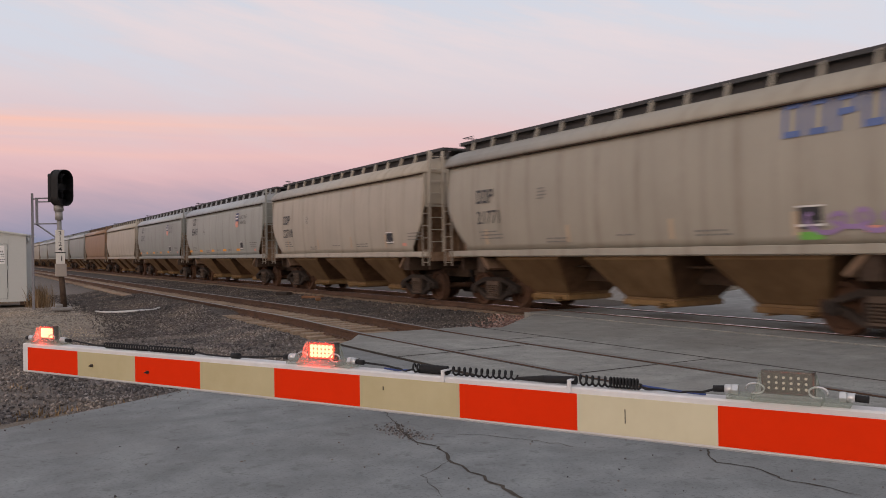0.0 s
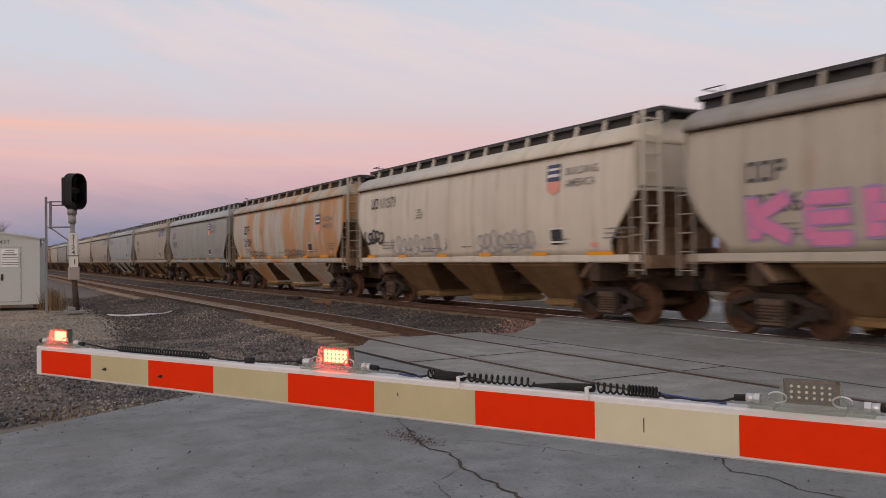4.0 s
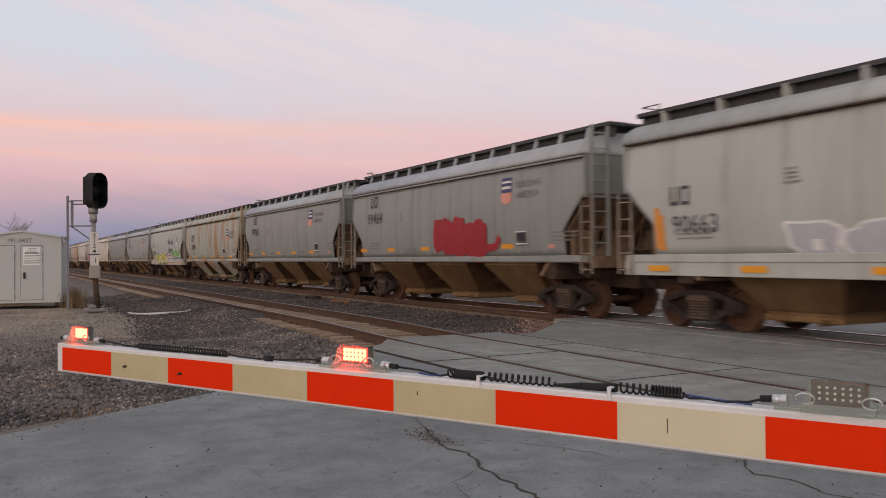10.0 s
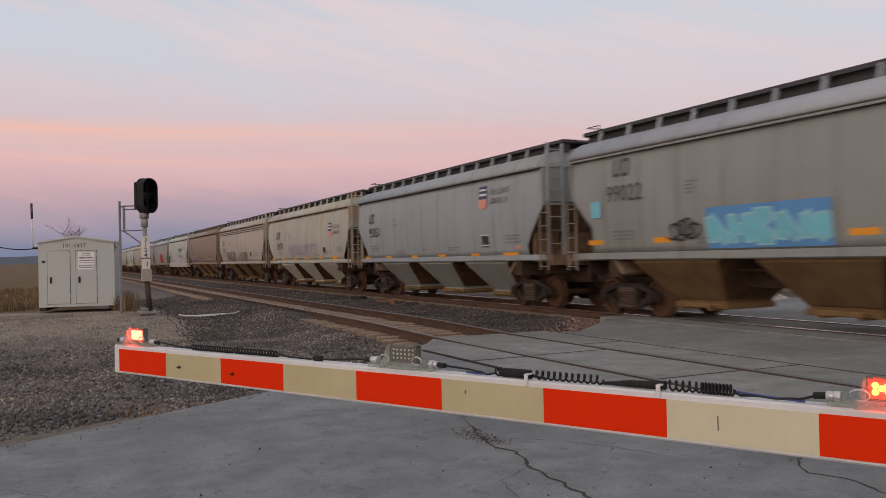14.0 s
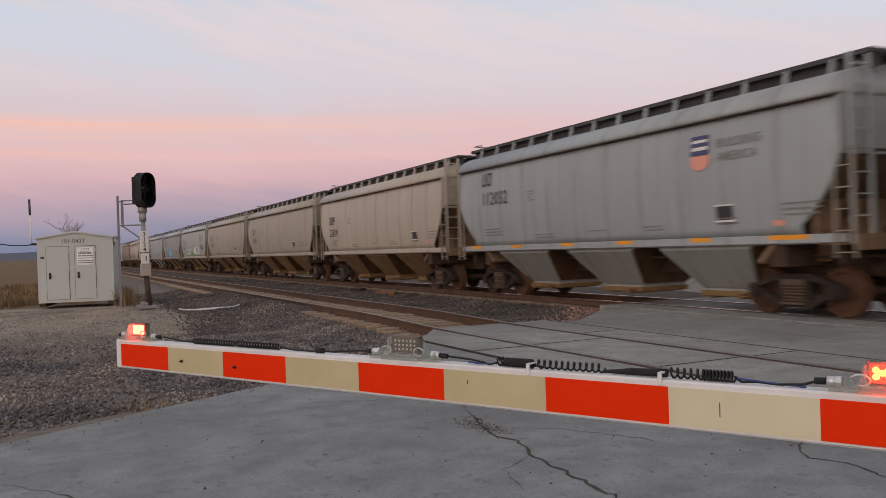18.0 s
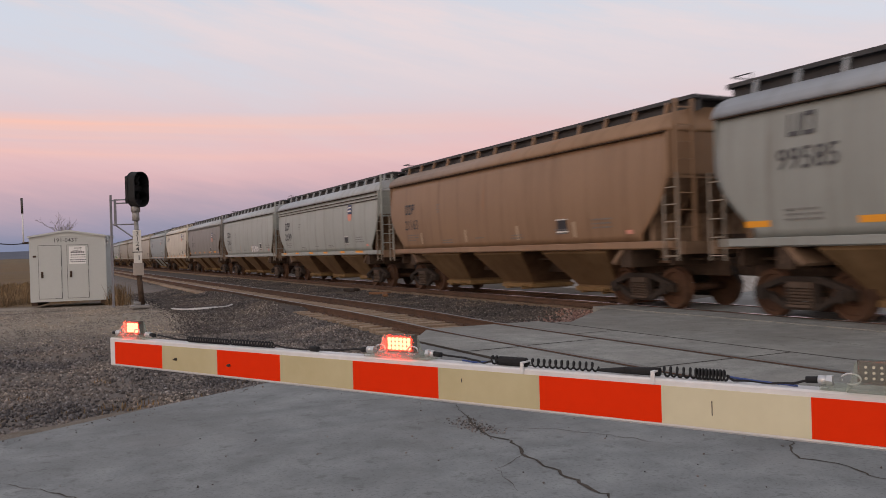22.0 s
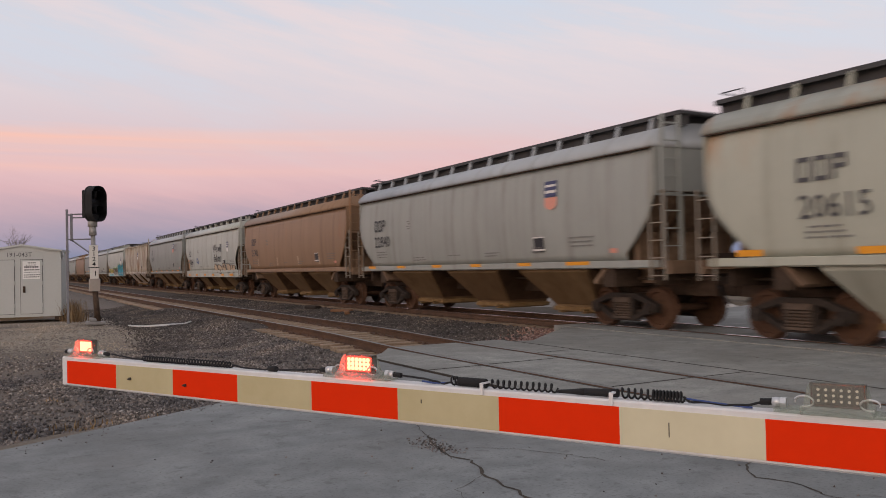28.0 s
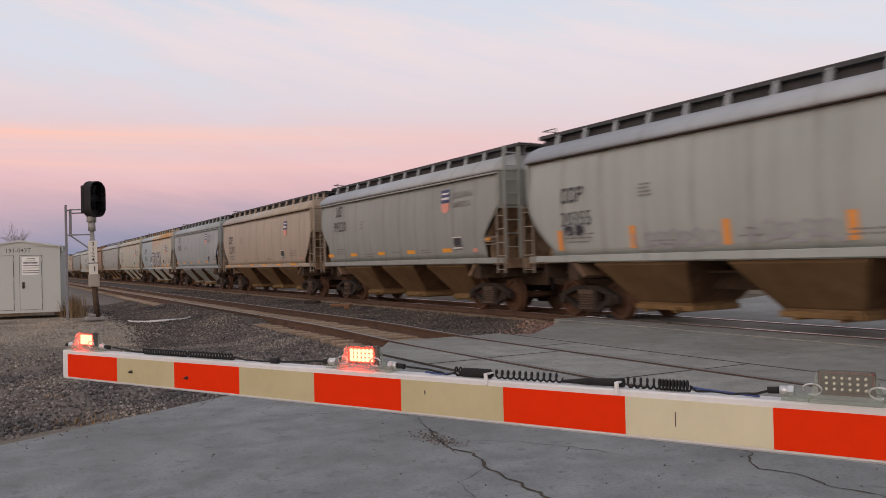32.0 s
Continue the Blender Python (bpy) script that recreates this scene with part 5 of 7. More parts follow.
def blobs_side(name, fill, edge, parent, y0, y1, z0, z1, n, seed, fat=1.0):
    """Fat sprayed letter shapes side by side, each with its outline; no real letters."""
    rnd = random.Random(seed)
    root = None
    bmf, bme = bmesh.new(), bmesh.new()
    step = (y1 - y0) / n
    for i in range(n):
        yc = y1 - step * (i + 0.5)
        zc = (z0 + z1) / 2 + rnd.uniform(-0.08, 0.08) * (z1 - z0)
        a, b = step * 0.56 * fat, (z1 - z0) * 0.5
        m = 26
        p1, p2, p3 = (rnd.uniform(0, 6.28) for _ in range(3))
        rad = [0.9 + 0.10 * math.sin(2 * 6.2832 * q / m + p1) + 0.09 * math.sin(3 * 6.2832 * q / m + p2) + 0.06 * math.sin(6 * 6.2832 * q / m + p3) for q in range(m)]
        sharp = rnd.choice((0.55, 0.7, 0.85))
        for bm, grow, out in ((bme, 1.0, 0.028), (bmf, 0.84, 0.036)):
            ring = []
            for k in range(m):
                th = 6.2832 * k / m
                c, s_ = math.cos(th), math.sin(th)
                u = math.copysign(abs(c) ** sharp, c) * a * rad[k] * grow
                v = math.copysign(abs(s_) ** sharp, s_) * b * rad[k] * grow
                ring.append(bm.verts.new(on_side(yc - u, zc + v, out + 0.002 * (i % 3))))
            mid = bm.verts.new(on_side(yc, zc, out + 0.002 * (i % 3)))
            for k in range(m):
                bm.faces.new((ring[k], ring[(k + 1) % m], mid))
            # the counter of the letter, cut back to the outline colour
            if bm is bmf and rnd.random() < 0.7:
                yy, zz = yc + rnd.uniform(-0.2, 0.2) * a, zc + rnd.uniform(-0.35, 0.35) * b
                q = [bme.verts.new(on_side(yy + dy * a * 0.16, zz + dz * b * 0.3, 0.046)) for dy, dz in ((-1, -1), (1, -0.8), (0.9, 1), (-0.8, 0.9))]
                bme.faces.new(q)
    root = tagged(part(name, bme, edge, parent, "graffiti outline"), kind="stuff")
    tagged(part("graffiti_fill", bmf, fill, root), kind="stuff")
    return root


def wild_side(name, fill, edge, parent, y0, y1, z0, z1, n, seed, fat=0.2, slant=0.25, spike=0.0):
    """Sharp sprayed letter shapes of straight strokes with a dark outline; no real letters."""
    rnd = random.Random(seed)
    bmf, bme = bmesh.new(), bmesh.new()
    step = (y1 - y0) / n
    h = z1 - z0

    def stroke(a, b, t, layer):
        (u0, v0), (u1, v1) = a, b
        l = math.hypot(u1 - u0, v1 - v0) or 1
        dx, dz = (u1 - u0) / l, (v1 - v0) / l
        for bm, g, out in ((bme, 0.035, 0.028), (bmf, 0.0, 0.036)):
            w = t / 2 + g
            e = g + spike * rnd.uniform(0, 1) * (1 if bm is bmf else 1.15)
            pts = [(u0 - dx * g + dz * w, v0 - dz * g - dx * w), (u0 - dx * (g + e * 0.5), v0 - dz * (g + e * 0.5)), (u0 - dx * g - dz * w, v0 - dz * g + dx * w),
                   (u1 + dx * g - dz * w, v1 + dz * g + dx * w), (u1 + dx * (g + e), v1 + dz * (g + e)), (u1 + dx * g + dz * w, v1 + dz * g - dx * w)]
            bm.faces.new([bm.verts.new(on_side(p, max(z0 - 0.04, min(q, z1 + 0.25)), out + 0.0015 * layer)) for p, q in pts])
    for i in range(n):
        top = y1 - step * i
        a, b = top - step * 0.16, top - step * 0.80
        lean = slant * h * rnd.uniform(-0.6, 0.6) * 0.5
        t = fat * h * rnd.uniform(0.8, 1.15)
        zb, zt = z0 + t / 2 + rnd.uniform(0, 0.06) * h, z1 - t / 2 - rnd.uniform(0, 0.14) * h
        kind = rnd.choice("hkezdnas")
        stroke((a, zb), (a - lean, zt), t, 0)
        if kind in "hnd":
            stroke((b, zb), (b - lean, zt), t, 1)
        if kind in "he":
            stroke((a, (zb + zt) / 2), (b, (zb + zt) / 2 + rnd.uniform(-0.05, 0.05)), t * 0.9, 2)
        if kind in "ezds":
            stroke((a, zt), (b, zt), t * 0.9, 3)
            stroke((a, zb), (b, zb), t * 0.9, 2)
        if kind in "kz":
            stroke((a, (zb + zt) / 2), (b, zt), t * 0.9, 1)
            stroke((a, (zb + zt) / 2), (b, zb), t * 0.9, 3)
        if kind in "na":
            stroke((a - lean, zt), (b, zb), t * 0.9, 2)
    root = tagged(part(name, bme, edge, parent, "graffiti outline"), kind="stuff")
    tagged(part("graffiti_fill", bmf, fill, root), kind="stuff")
    return root


def sprays(name, c):
    return speckled("spray_" + name, c, [min(1, v * 1.15) for v in c], 8, 0.6, bump_s=0.0, big=[v * 0.85 for v in c])


SPRAY = {k: sprays(k, c) for k, c in {
    "black": (0.03, 0.03, 0.035), "grey": (0.30, 0.30, 0.32), "white": (0.72, 0.72, 0.70), "pink": (0.62, 0.20, 0.36), "blue": (0.10, 0.28, 0.55),
    "navy": (0.10, 0.15, 0.33), "purple": (0.33, 0.22, 0.42), "red": (0.34, 0.022, 0.028), "cyan": (0.18, 0.52, 0.62), "teal": (0.02, 0.26, 0.36),
    "green": (0.16, 0.42, 0.08), "yellow": (0.70, 0.58, 0.08), "moss": (0.06, 0.13, 0.05), "violet": (0.12, 0.07, 0.26), "aqua": (0.30, 0.55, 0.60), "umber": (0.10, 0.065, 0.035), "palegrey": (0.46, 0.45, 0.46), "tan": (0.47, 0.36, 0.25), "haze": (0.42, 0.42, 0.46), "darkteal": (0.01, 0.08, 0.13), "orange": (0.72, 0.28, 0.05), "smoke": (0.12, 0.12, 0.125), "lilac": (0.36, 0.345, 0.37)}.items()}


def graffiti(c, kind, seed):
    if kind == "purple":
        scrawl_side("graffiti", SPRAY["purple"], c, -6.9, -4.7, 1.72, 2.1, seed, 0.08, 5)
        patch_side("paint_patch", SPRAY["green"], c, -4.85, -4.4, 1.62, 1.75)
    elif kind == "pencil":
        for k, (a, b) in enumerate(((2.4, 4.6), (-3.3, -0.8))):
            scrawl_side("graffiti", SPRAY["smoke"], c, a, b, 1.62, 1.95, seed + k, 0.03, 10)
    elif kind == "sill":
        scrawl_side("graffiti", SPRAY["smoke"], c, -4.6, -2.0, 1.42, 1.56, seed, 0.025, 11)
    elif kind == "ink":
        for k, (a, b) in enumerate(((1.0, 4.4), (-3.6, -0.9))):
            scrawl_side("graffiti", SPRAY["grey"], c, a, b, 1.6, 2.25, seed + k, 0.05, 8)
        scrawl_side("graffiti", SPRAY["black"], c, 5.2, 6.4, 2.0, 2.5, seed + 5, 0.09, 4)
    elif kind == "pinkblue":
        wild_side("graffiti", SPRAY["pink"], SPRAY["purple"], c, -1.0, 5.8, 1.6, 2.7, 6, seed, 0.26)
        wild_side("graffiti", SPRAY["cyan"], SPRAY["blue"], c, -5.4, -1.4, 1.6, 2.55, 4, seed + 1, 0.26)
    elif kind == "garden":
        patch_side("paint_patch", SPRAY["moss"], c, -0.7, 4.7, 1.15, 2.05)
        blobs_side("graffiti", SPRAY["yellow"], SPRAY["white"], c, -0.6, 4.8, 1.2, 2.1, 5, seed, 1.0)
        wild_side("graffiti", SPRAY["moss"], SPRAY["green"], c, -0.3, 4.4, 1.3, 1.95, 6, seed + 5, 0.12)
        wild_side("graffiti", SPRAY["white"], SPRAY["red"], c, -3.6, -0.7, 1.2, 1.95, 4, seed + 1, 0.24)
        blobs_side("graffiti", SPRAY["green"], SPRAY["white"], c, -6.2, -3.4, 1.62, 2.3, 3, seed + 2)
    elif kind == "red":
        blobs_side("graffiti", SPRAY["red"], SPRAY["red"], c, -2.7, 0.3, 1.45, 2.7, 5, seed, 1.3)
        patch_side("paint_patch", SPRAY["red"], c, -2.3, -0.2, 1.6, 2.5, 0.034)
        scrawl_side("graffiti", SPRAY["red"], c, -3.3, 0.4, 1.75, 2.2, seed, 0.2, 3)
    elif kind == "outline":
        blobs_side("graffiti", SPRAY["haze"], SPRAY["white"], c, -4.5, 3.5, 1.46, 2.15, 7, seed)
        patch_side("paint_patch", SPRAY["orange"], c, 6.55, 6.7, 1.66, 2.5)
    elif kind == "violet":
        line_side("graffiti", SPRAY["violet"], c, ((6.38, 1.86), (5.6, 1.75), (4.6, 1.68), (3.69, 1.70), (2.9, 1.80), (2.1, 1.93), (1.32, 1.99), (0.4, 1.95), (-1.13, 1.77)), 0.09)
        scrawl_side("graffiti", SPRAY["grey"], c, 3.4, 5.0, 1.9, 2.3, seed, 0.04, 4)
    elif kind == "masks":
        blobs_side("graffiti", SPRAY["grey"], SPRAY["black"], c, 1.7, 2.7, 2.05, 2.5, 1, seed)
        for k, (ch, y) in enumerate((("T", 1.35), ("C", -0.35), ("J", -2.1))):
            g = tagged(letter_side("graffiti", ch, y, 1.66, 1.12, SPRAY["smoke"], c, 1.35, True, 0.11), "dark shaded graffiti letter")
            letter_side("graffiti_fill", ch, y - 0.05, 1.74, 1.0, SPRAY["haze"], g, 1.35, True, 0.05).location.x = -0.012
        scrawl_side("graffiti", SPRAY["grey"], c, -2.6, 1.2, 1.7, 1.95, seed + 1, 0.10, 4)
        scrawl_side("graffiti", SPRAY["smoke"], c, -2.9, 1.3, 1.75, 2.7, seed + 2, 0.05, 7)
        patch_side("data_tag", WHITE_PAINT, c, 1.75, 2.25, 1.72, 1.98)
    elif kind == "smoke":
        wild_side("graffiti", SPRAY["smoke"], SPRAY["tan"], c, 1.4, 4.6, 1.58, 2.36, 6, seed, 0.10)
        wild_side("graffiti", SPRAY["smoke"], SPRAY["tan"], c, -2.6, 0.2, 1.6, 2.25, 6, seed + 2, 0.08)
        line_side("graffiti", SPRAY["pink"], c, ((1.6, 2.62), (0.8, 2.70), (0.0, 2.74)), 0.04)
        scrawl_side("graffiti", SPRAY["grey"], c, -0.6, 1.6, 1.75, 1.95, seed + 1, 0.04, 3)
    elif kind == "bars":
        for y in (6.5, 3.9, 1.3, -1.3, -3.9):
            patch_side("faded_tape", SPRAY["orange"], c, y - 0.09, y + 0.09, 1.66, 2.15)
        scrawl_side("graffiti", SPRAY["grey"], c, 1.6, 3.7, 1.62, 2.05, seed, 0.05, 6)
        scrawl_side("graffiti", SPRAY["grey"], c, -1.1, 0.9, 1.66, 2.1, seed + 1, 0.05, 5)
        blobs_side("graffiti", SPRAY["black"], SPRAY["grey"], c, 5.5, 6.3, 2.0, 2.3, 2, seed)
    elif kind == "haze":
        wild_side("graffiti", SPRAY["lilac"], SPRAY["palegrey"], c, -2.6, 3.1, 1.75, 2.45, 8, seed, 0.16)
    elif kind == "cyan":
        patch_side("paint_patch", SPRAY["blue"], c, -0.55, 2.45, 1.58, 2.42)
        wild_side("graffiti", SPRAY["cyan"], SPRAY["aqua"], c, -0.5, 2.4, 1.6, 2.34, 5, seed, 0.3)
        scrawl_side("graffiti", SPRAY["black"], c, 2.7, 3.5, 1.75, 2.25, seed, 0.05, 4)
        patch_side("paint_patch", SPRAY["cyan"], c, 6.0, 6.4, 2.4, 2.8)
    elif kind == "chrome":
        patch_side("paint_patch", SPRAY["green"], c, -0.35, 4.3, 1.58, 1.92)
        wild_side("graffiti", SPRAY["white"], SPRAY["black"], c, 1.0, 3.85, 1.60, 2.5, 5, seed, 0.2)
        wild_side("graffiti", SPRAY["white"], SPRAY["black"], c, -4.3, -0.8, 1.62, 2.55, 6, seed + 7, 0.22)
        scrawl_side("graffiti", SPRAY["black"], c, -6.0, -5.0, 2.2, 2.6, seed, 0.07, 3)
    elif kind == "white":
        blobs_side("graffiti", SPRAY["white"], SPRAY["grey"], c, -3.6, -1.6, 1.62, 2.1, 4, seed)
    elif kind == "teal":
        patch_side("paint_patch", SPRAY["cyan"], c, 2.1, 6.05, 1.15, 1.5)
        wild_side("graffiti", SPRAY["yellow"], SPRAY["darkteal"], c, 2.1, 6.05, 1.3, 2.05, 7, seed, 0.24)
        wild_side("graffiti", SPRAY["umber"], SPRAY["white"], c, -2.4, 2.1, 1.2, 2.2, 7, seed + 1, 0.24, spike=0.15)
        scrawl_side("graffiti", SPRAY["green"], c, -2.4, 2.1, 2.0, 2.25, seed + 4, 0.10, 6)
        blobs_side("graffiti", SPRAY["teal"], SPRAY["darkteal"], c, -7.1, -2.3, 1.12, 2.05, 7, seed + 2, 1.1)
        wild_side("graffiti", SPRAY["teal"], SPRAY["darkteal"], c, -6.9, -2.4, 1.15, 2.5, 6, seed + 3, 0.2, spike=0.35)
        scrawl_side("graffiti", SPRAY["green"], c, -6.9, -2.4, 1.9, 2.5, seed + 6, 0.06, 6)
        scrawl_side("graffiti", SPRAY["navy"], c, -6.7, -2.4, 1.3, 2.3, seed + 7, 0.05, 9)
        blobs_side("graffiti", SPRAY["orange"], SPRAY["yellow"], c, -7.2, -6.75, 1.7, 2.2, 1, seed + 8)
        scrawl_side("graffiti", SPRAY["darkteal"], c, 2.3, 6.0, 1.4, 1.9, seed + 9, 0.05, 8)
    elif kind == "bubble":
        blobs_side("graffiti", SPRAY["tan"], SPRAY["black"], c, -6.6, -1.2, 1.35, 1.95, 5, seed)
        scrawl_side("graffiti", SPRAY["navy"], c, 3.35, 3.6, 2.0, 2.4, seed + 1, 0.06, 2)
    elif kind == "letters":
        wild_side("graffiti", SPRAY["white"], SPRAY["black"], c, -1.5, 2.6, 1.62, 2.6, 4, seed)


# offsets behind the car's front end and heights, by kind of car:
# owner's mark (y, z), number (y, z), letter height, shield's front edge and foot, tape height
MARKS = {
    "L": ((1.80, 3.34), (1.55, 2.75), 0.41, (10.7, 2.93), 1.80), "N": ((1.58, 3.36), (1.55, 2.78), 0.41, (10.75, 2.92), 1.48),
    "M": ((1.40, 3.00), (1.38, 2.42), 0.40, (11.3, 2.98), 1.56), "Q": ((2.42, 2.97), (2.40, 2.33), 0.41, (12.2, 2.62), 1.80),
    "W": ((1.20, 3.22), (1.85, 3.22), 0.36, (11.3, 3.00), 1.56), "S": ((2.12, 2.80), (2.12, 2.18), 0.42, (12.4, 2.60), 1.62),
    "P": ((1.45, 2.78), (1.40, 2.22), 0.40, (11.95, 2.84), 1.48), "K": ((1.45, 2.72), (1.30, 2.20), 0.42, (11.6, 2.82), 1.46),
    "D": ((1.42, 2.53), (1.45, 1.96), 0.38, None, 1.25), "T": ((1.42, 2.60), (1.45, 1.97), 0.36, (12.1, 2.50), 1.25),
    "R": (None, None, 0.36, (9.0, 2.73), 0), "B": ((1.6, 2.80), (1.6, 2.25), 0.36, None, 0), "": ((1.5, 2.80), (1.45, 2.24), 0.36, None, 0)}


def mark_car(c, half, marks, digits, extra, seed):
    rnd = random.Random(seed)
    ink = DARK_LETTER
    own, num, size, sh, tape_z = MARKS[marks]
    if digits and own:
        bm = bmesh.new()
        kinds = "uo" if marks in "LNMQWDT" and marks else "oouu" if len(digits) > 5 else "oob"
        block_letters(bm, half - own[0], own[1], size, kinds)
        part("owner_mark", bm, ink, c)
        letter_side("car_number", digits, half - num[0], num[1], size, ink, c, 0.95 if marks != "W" else 0.85, True)
        y = half - num[0]
        rows = []
        for d, length, zs in ((0.1, 1.0, (2.02, 1.93, 1.84)), (2.7, 0.32, (3.0, 2.92, 2.84, 2.76)), (3.0, 0.9, (1.78, 1.70)), (5.4, 0.7, (1.80,)), (7.6, 0.8, (1.82, 1.74)), (9.9, 0.5, (1.9, 1.8)), (11.5, 1.0, (2.1, 2.0, 1.9))):
            for z in zs:
                u = d + rnd.uniform(0, 0.1)
                while u < d + length * rnd.uniform(0.7, 1.0):
                    w = rnd.uniform(0.06, 0.2)
                    rows.append((y - u - w, y - u, z, z + 0.034))
                    u += w + 0.05
        ink = FADED
        tagged(bars_side("stencilled_data", ink, c, rows), kind="stuff")
    ink = DARK_LETTER
    if sh:
        y = half - sh[0] - 0.33
        shield(c, y, sh[1], 0.72, WHITE_PAINT if marks in "TR" else None)
        if marks not in "TRP":
            letter_side("slogan", "BUILDING", y - 0.46, sh[1] + 0.42, 0.185, FADED, c)
            letter_side("slogan", "AMERICA", y - 0.46, sh[1] + 0.14, 0.185, FADED, c)
    if marks == "B":
        bm = bmesh.new()
        block_letters(bm, half - 11.2, 3.34, 0.60, "oobu")
        part("owner_mark", bm, SPRAY["navy"], c, "faded blue block mark")
    if marks in ("D", "T"):
        patch_side("side_stripe", SPRAY["orange"], c, half - 1.22, half - 1.05, 1.62, 2.35)
    if marks == "D":
        letter_side("slogan", "We will", half - 8.8, 2.68, 0.52, ink, c, 1.0, True)
        letter_side("slogan", "deliver", half - 8.95, 2.06, 0.52, ink, c, 1.0, True)
        shield(c, half - 12.6, 2.62, 0.62, WHITE_PAINT)
    if digits:
        y = half - 11.9
        p = patch_side("data_plate", SPRAY["black"], c, y, y + 0.42, 1.80, 2.16)
        tagged(bars_side("data_plate_frame", WHITE_PAINT, p, [(y - 0.05, y + 0.47, 2.16, 2.19), (y - 0.05, y + 0.47, 1.84, 1.88)], 0.028), kind="stuff")
        patch_side("pink_tag", SHIELD_RED, c, -half + 1.25, -half + 1.5, 1.72, 1.82)
        if tape_z and "teal" not in extra:
            for d in (1.0, 3.45, 6.05, 8.45, 10.95):
                place("reflective_tape", CAR["tape"], ORANGE_TAPE, c, m=pose(-0.004, half - d, tape_z - 1.66))
            place("reflective_tape", CAR["tape"], ORANGE_TAPE, c, m=pose(-0.004, half - 13.2, tape_z - 1.66) @ Matrix.Diagonal((1, 1.5 if marks != "L" else 0.9, 1 if marks != "L" else 1.15, 1)))
        elif marks in ("", "B") and "bars" not in extra:
            for y in (5.0, 1.6, -1.6, -4.4):
                bm = bmesh.new()
                quad_on_side(bm, y, y + 0.12, 1.7, 2.1)
                part("faded_tape", bm, SPRAY["tan"], c)
    if extra.startswith("g:"):
        graffiti(c, extra[2:], seed)


for i, ((c, _), (front, length, style, coat, marks, digits, extra, tail)) in enumerate(zip(train, CARS)):
    mark_car(c, length / 2, marks, digits, extra, 40 + i)


# ---- lamps, cords and fittings on the gate arm ----
def clear_plastic(name, tint, clear):
    m = bpy.data.materials.new(name)
    m.use_nodes = True
    nt = m.node_tree
    b = nt.nodes["Principled BSDF"]
    b.inputs["Base Color"].default_value = (*tint, 1)
    b.inputs["Roughness"].default_value = 0.28
    tl = nt.nodes.new("ShaderNodeBsdfTranslucent")
    tl.inputs[0].default_value = (*tint, 1)
    tp = nt.nodes.new("ShaderNodeBsdfTransparent")
    tp.inputs[0].default_value = (0.95, 0.97, 0.94, 1)
    m1 = nt.nodes.new("ShaderNodeMixShader")
    m1.inputs[0].default_value = 0.5
    nt.links.new(b.outputs[0], m1.inputs[1])
    nt.links.new(tl.outputs[0], m1.inputs[2])
    m2 = nt.nodes.new("ShaderNodeMixShader")
    m2.inputs[0].default_value = clear
    nt.links.new(m1.outputs[0], m2.inputs[1])
    nt.links.new(tp.outputs[0], m2.inputs[2])
    nt.links.new(m2.outputs[0], nt.nodes["Material Output"].inputs[0])
    return m


CLEAR = clear_plastic("clear_lamp_housing", (0.54, 0.57, 0.50), 0.70)
LED_ON = glowing("lit_red_panel", (1.0, 0.012, 0.005), 20.0)
LED_RED = glowing("lit_deep_red_panel", (1.0, 0.006, 0.003), 11.0)
LED_HOT = glowing("lit_red_leds", (1.0, 0.05, 0.009), 42.0)
LED_PINK = glowing("lit_pinkish_red_leds", (1.0, 0.050, 0.024), 36.0)
LED_OFF = plain("unlit_led", (0.80, 0.70, 0.58), 0.3)
BOARD = plain("dark_circuit_board", (0.045, 0.030, 0.024), 0.55)
ZINC = plain("pale_zinc_fitting", (0.62, 0.63, 0.63), 0.35, 0.6)
CORD_BLUE = plain("blue_wire_jacket", (0.03, 0.06, 0.20), 0.45)
SCREW = plain("dark_bolt", (0.09, 0.08, 0.07), 0.5, 0.6)
YC = 0.037                       # middle of the arm's top


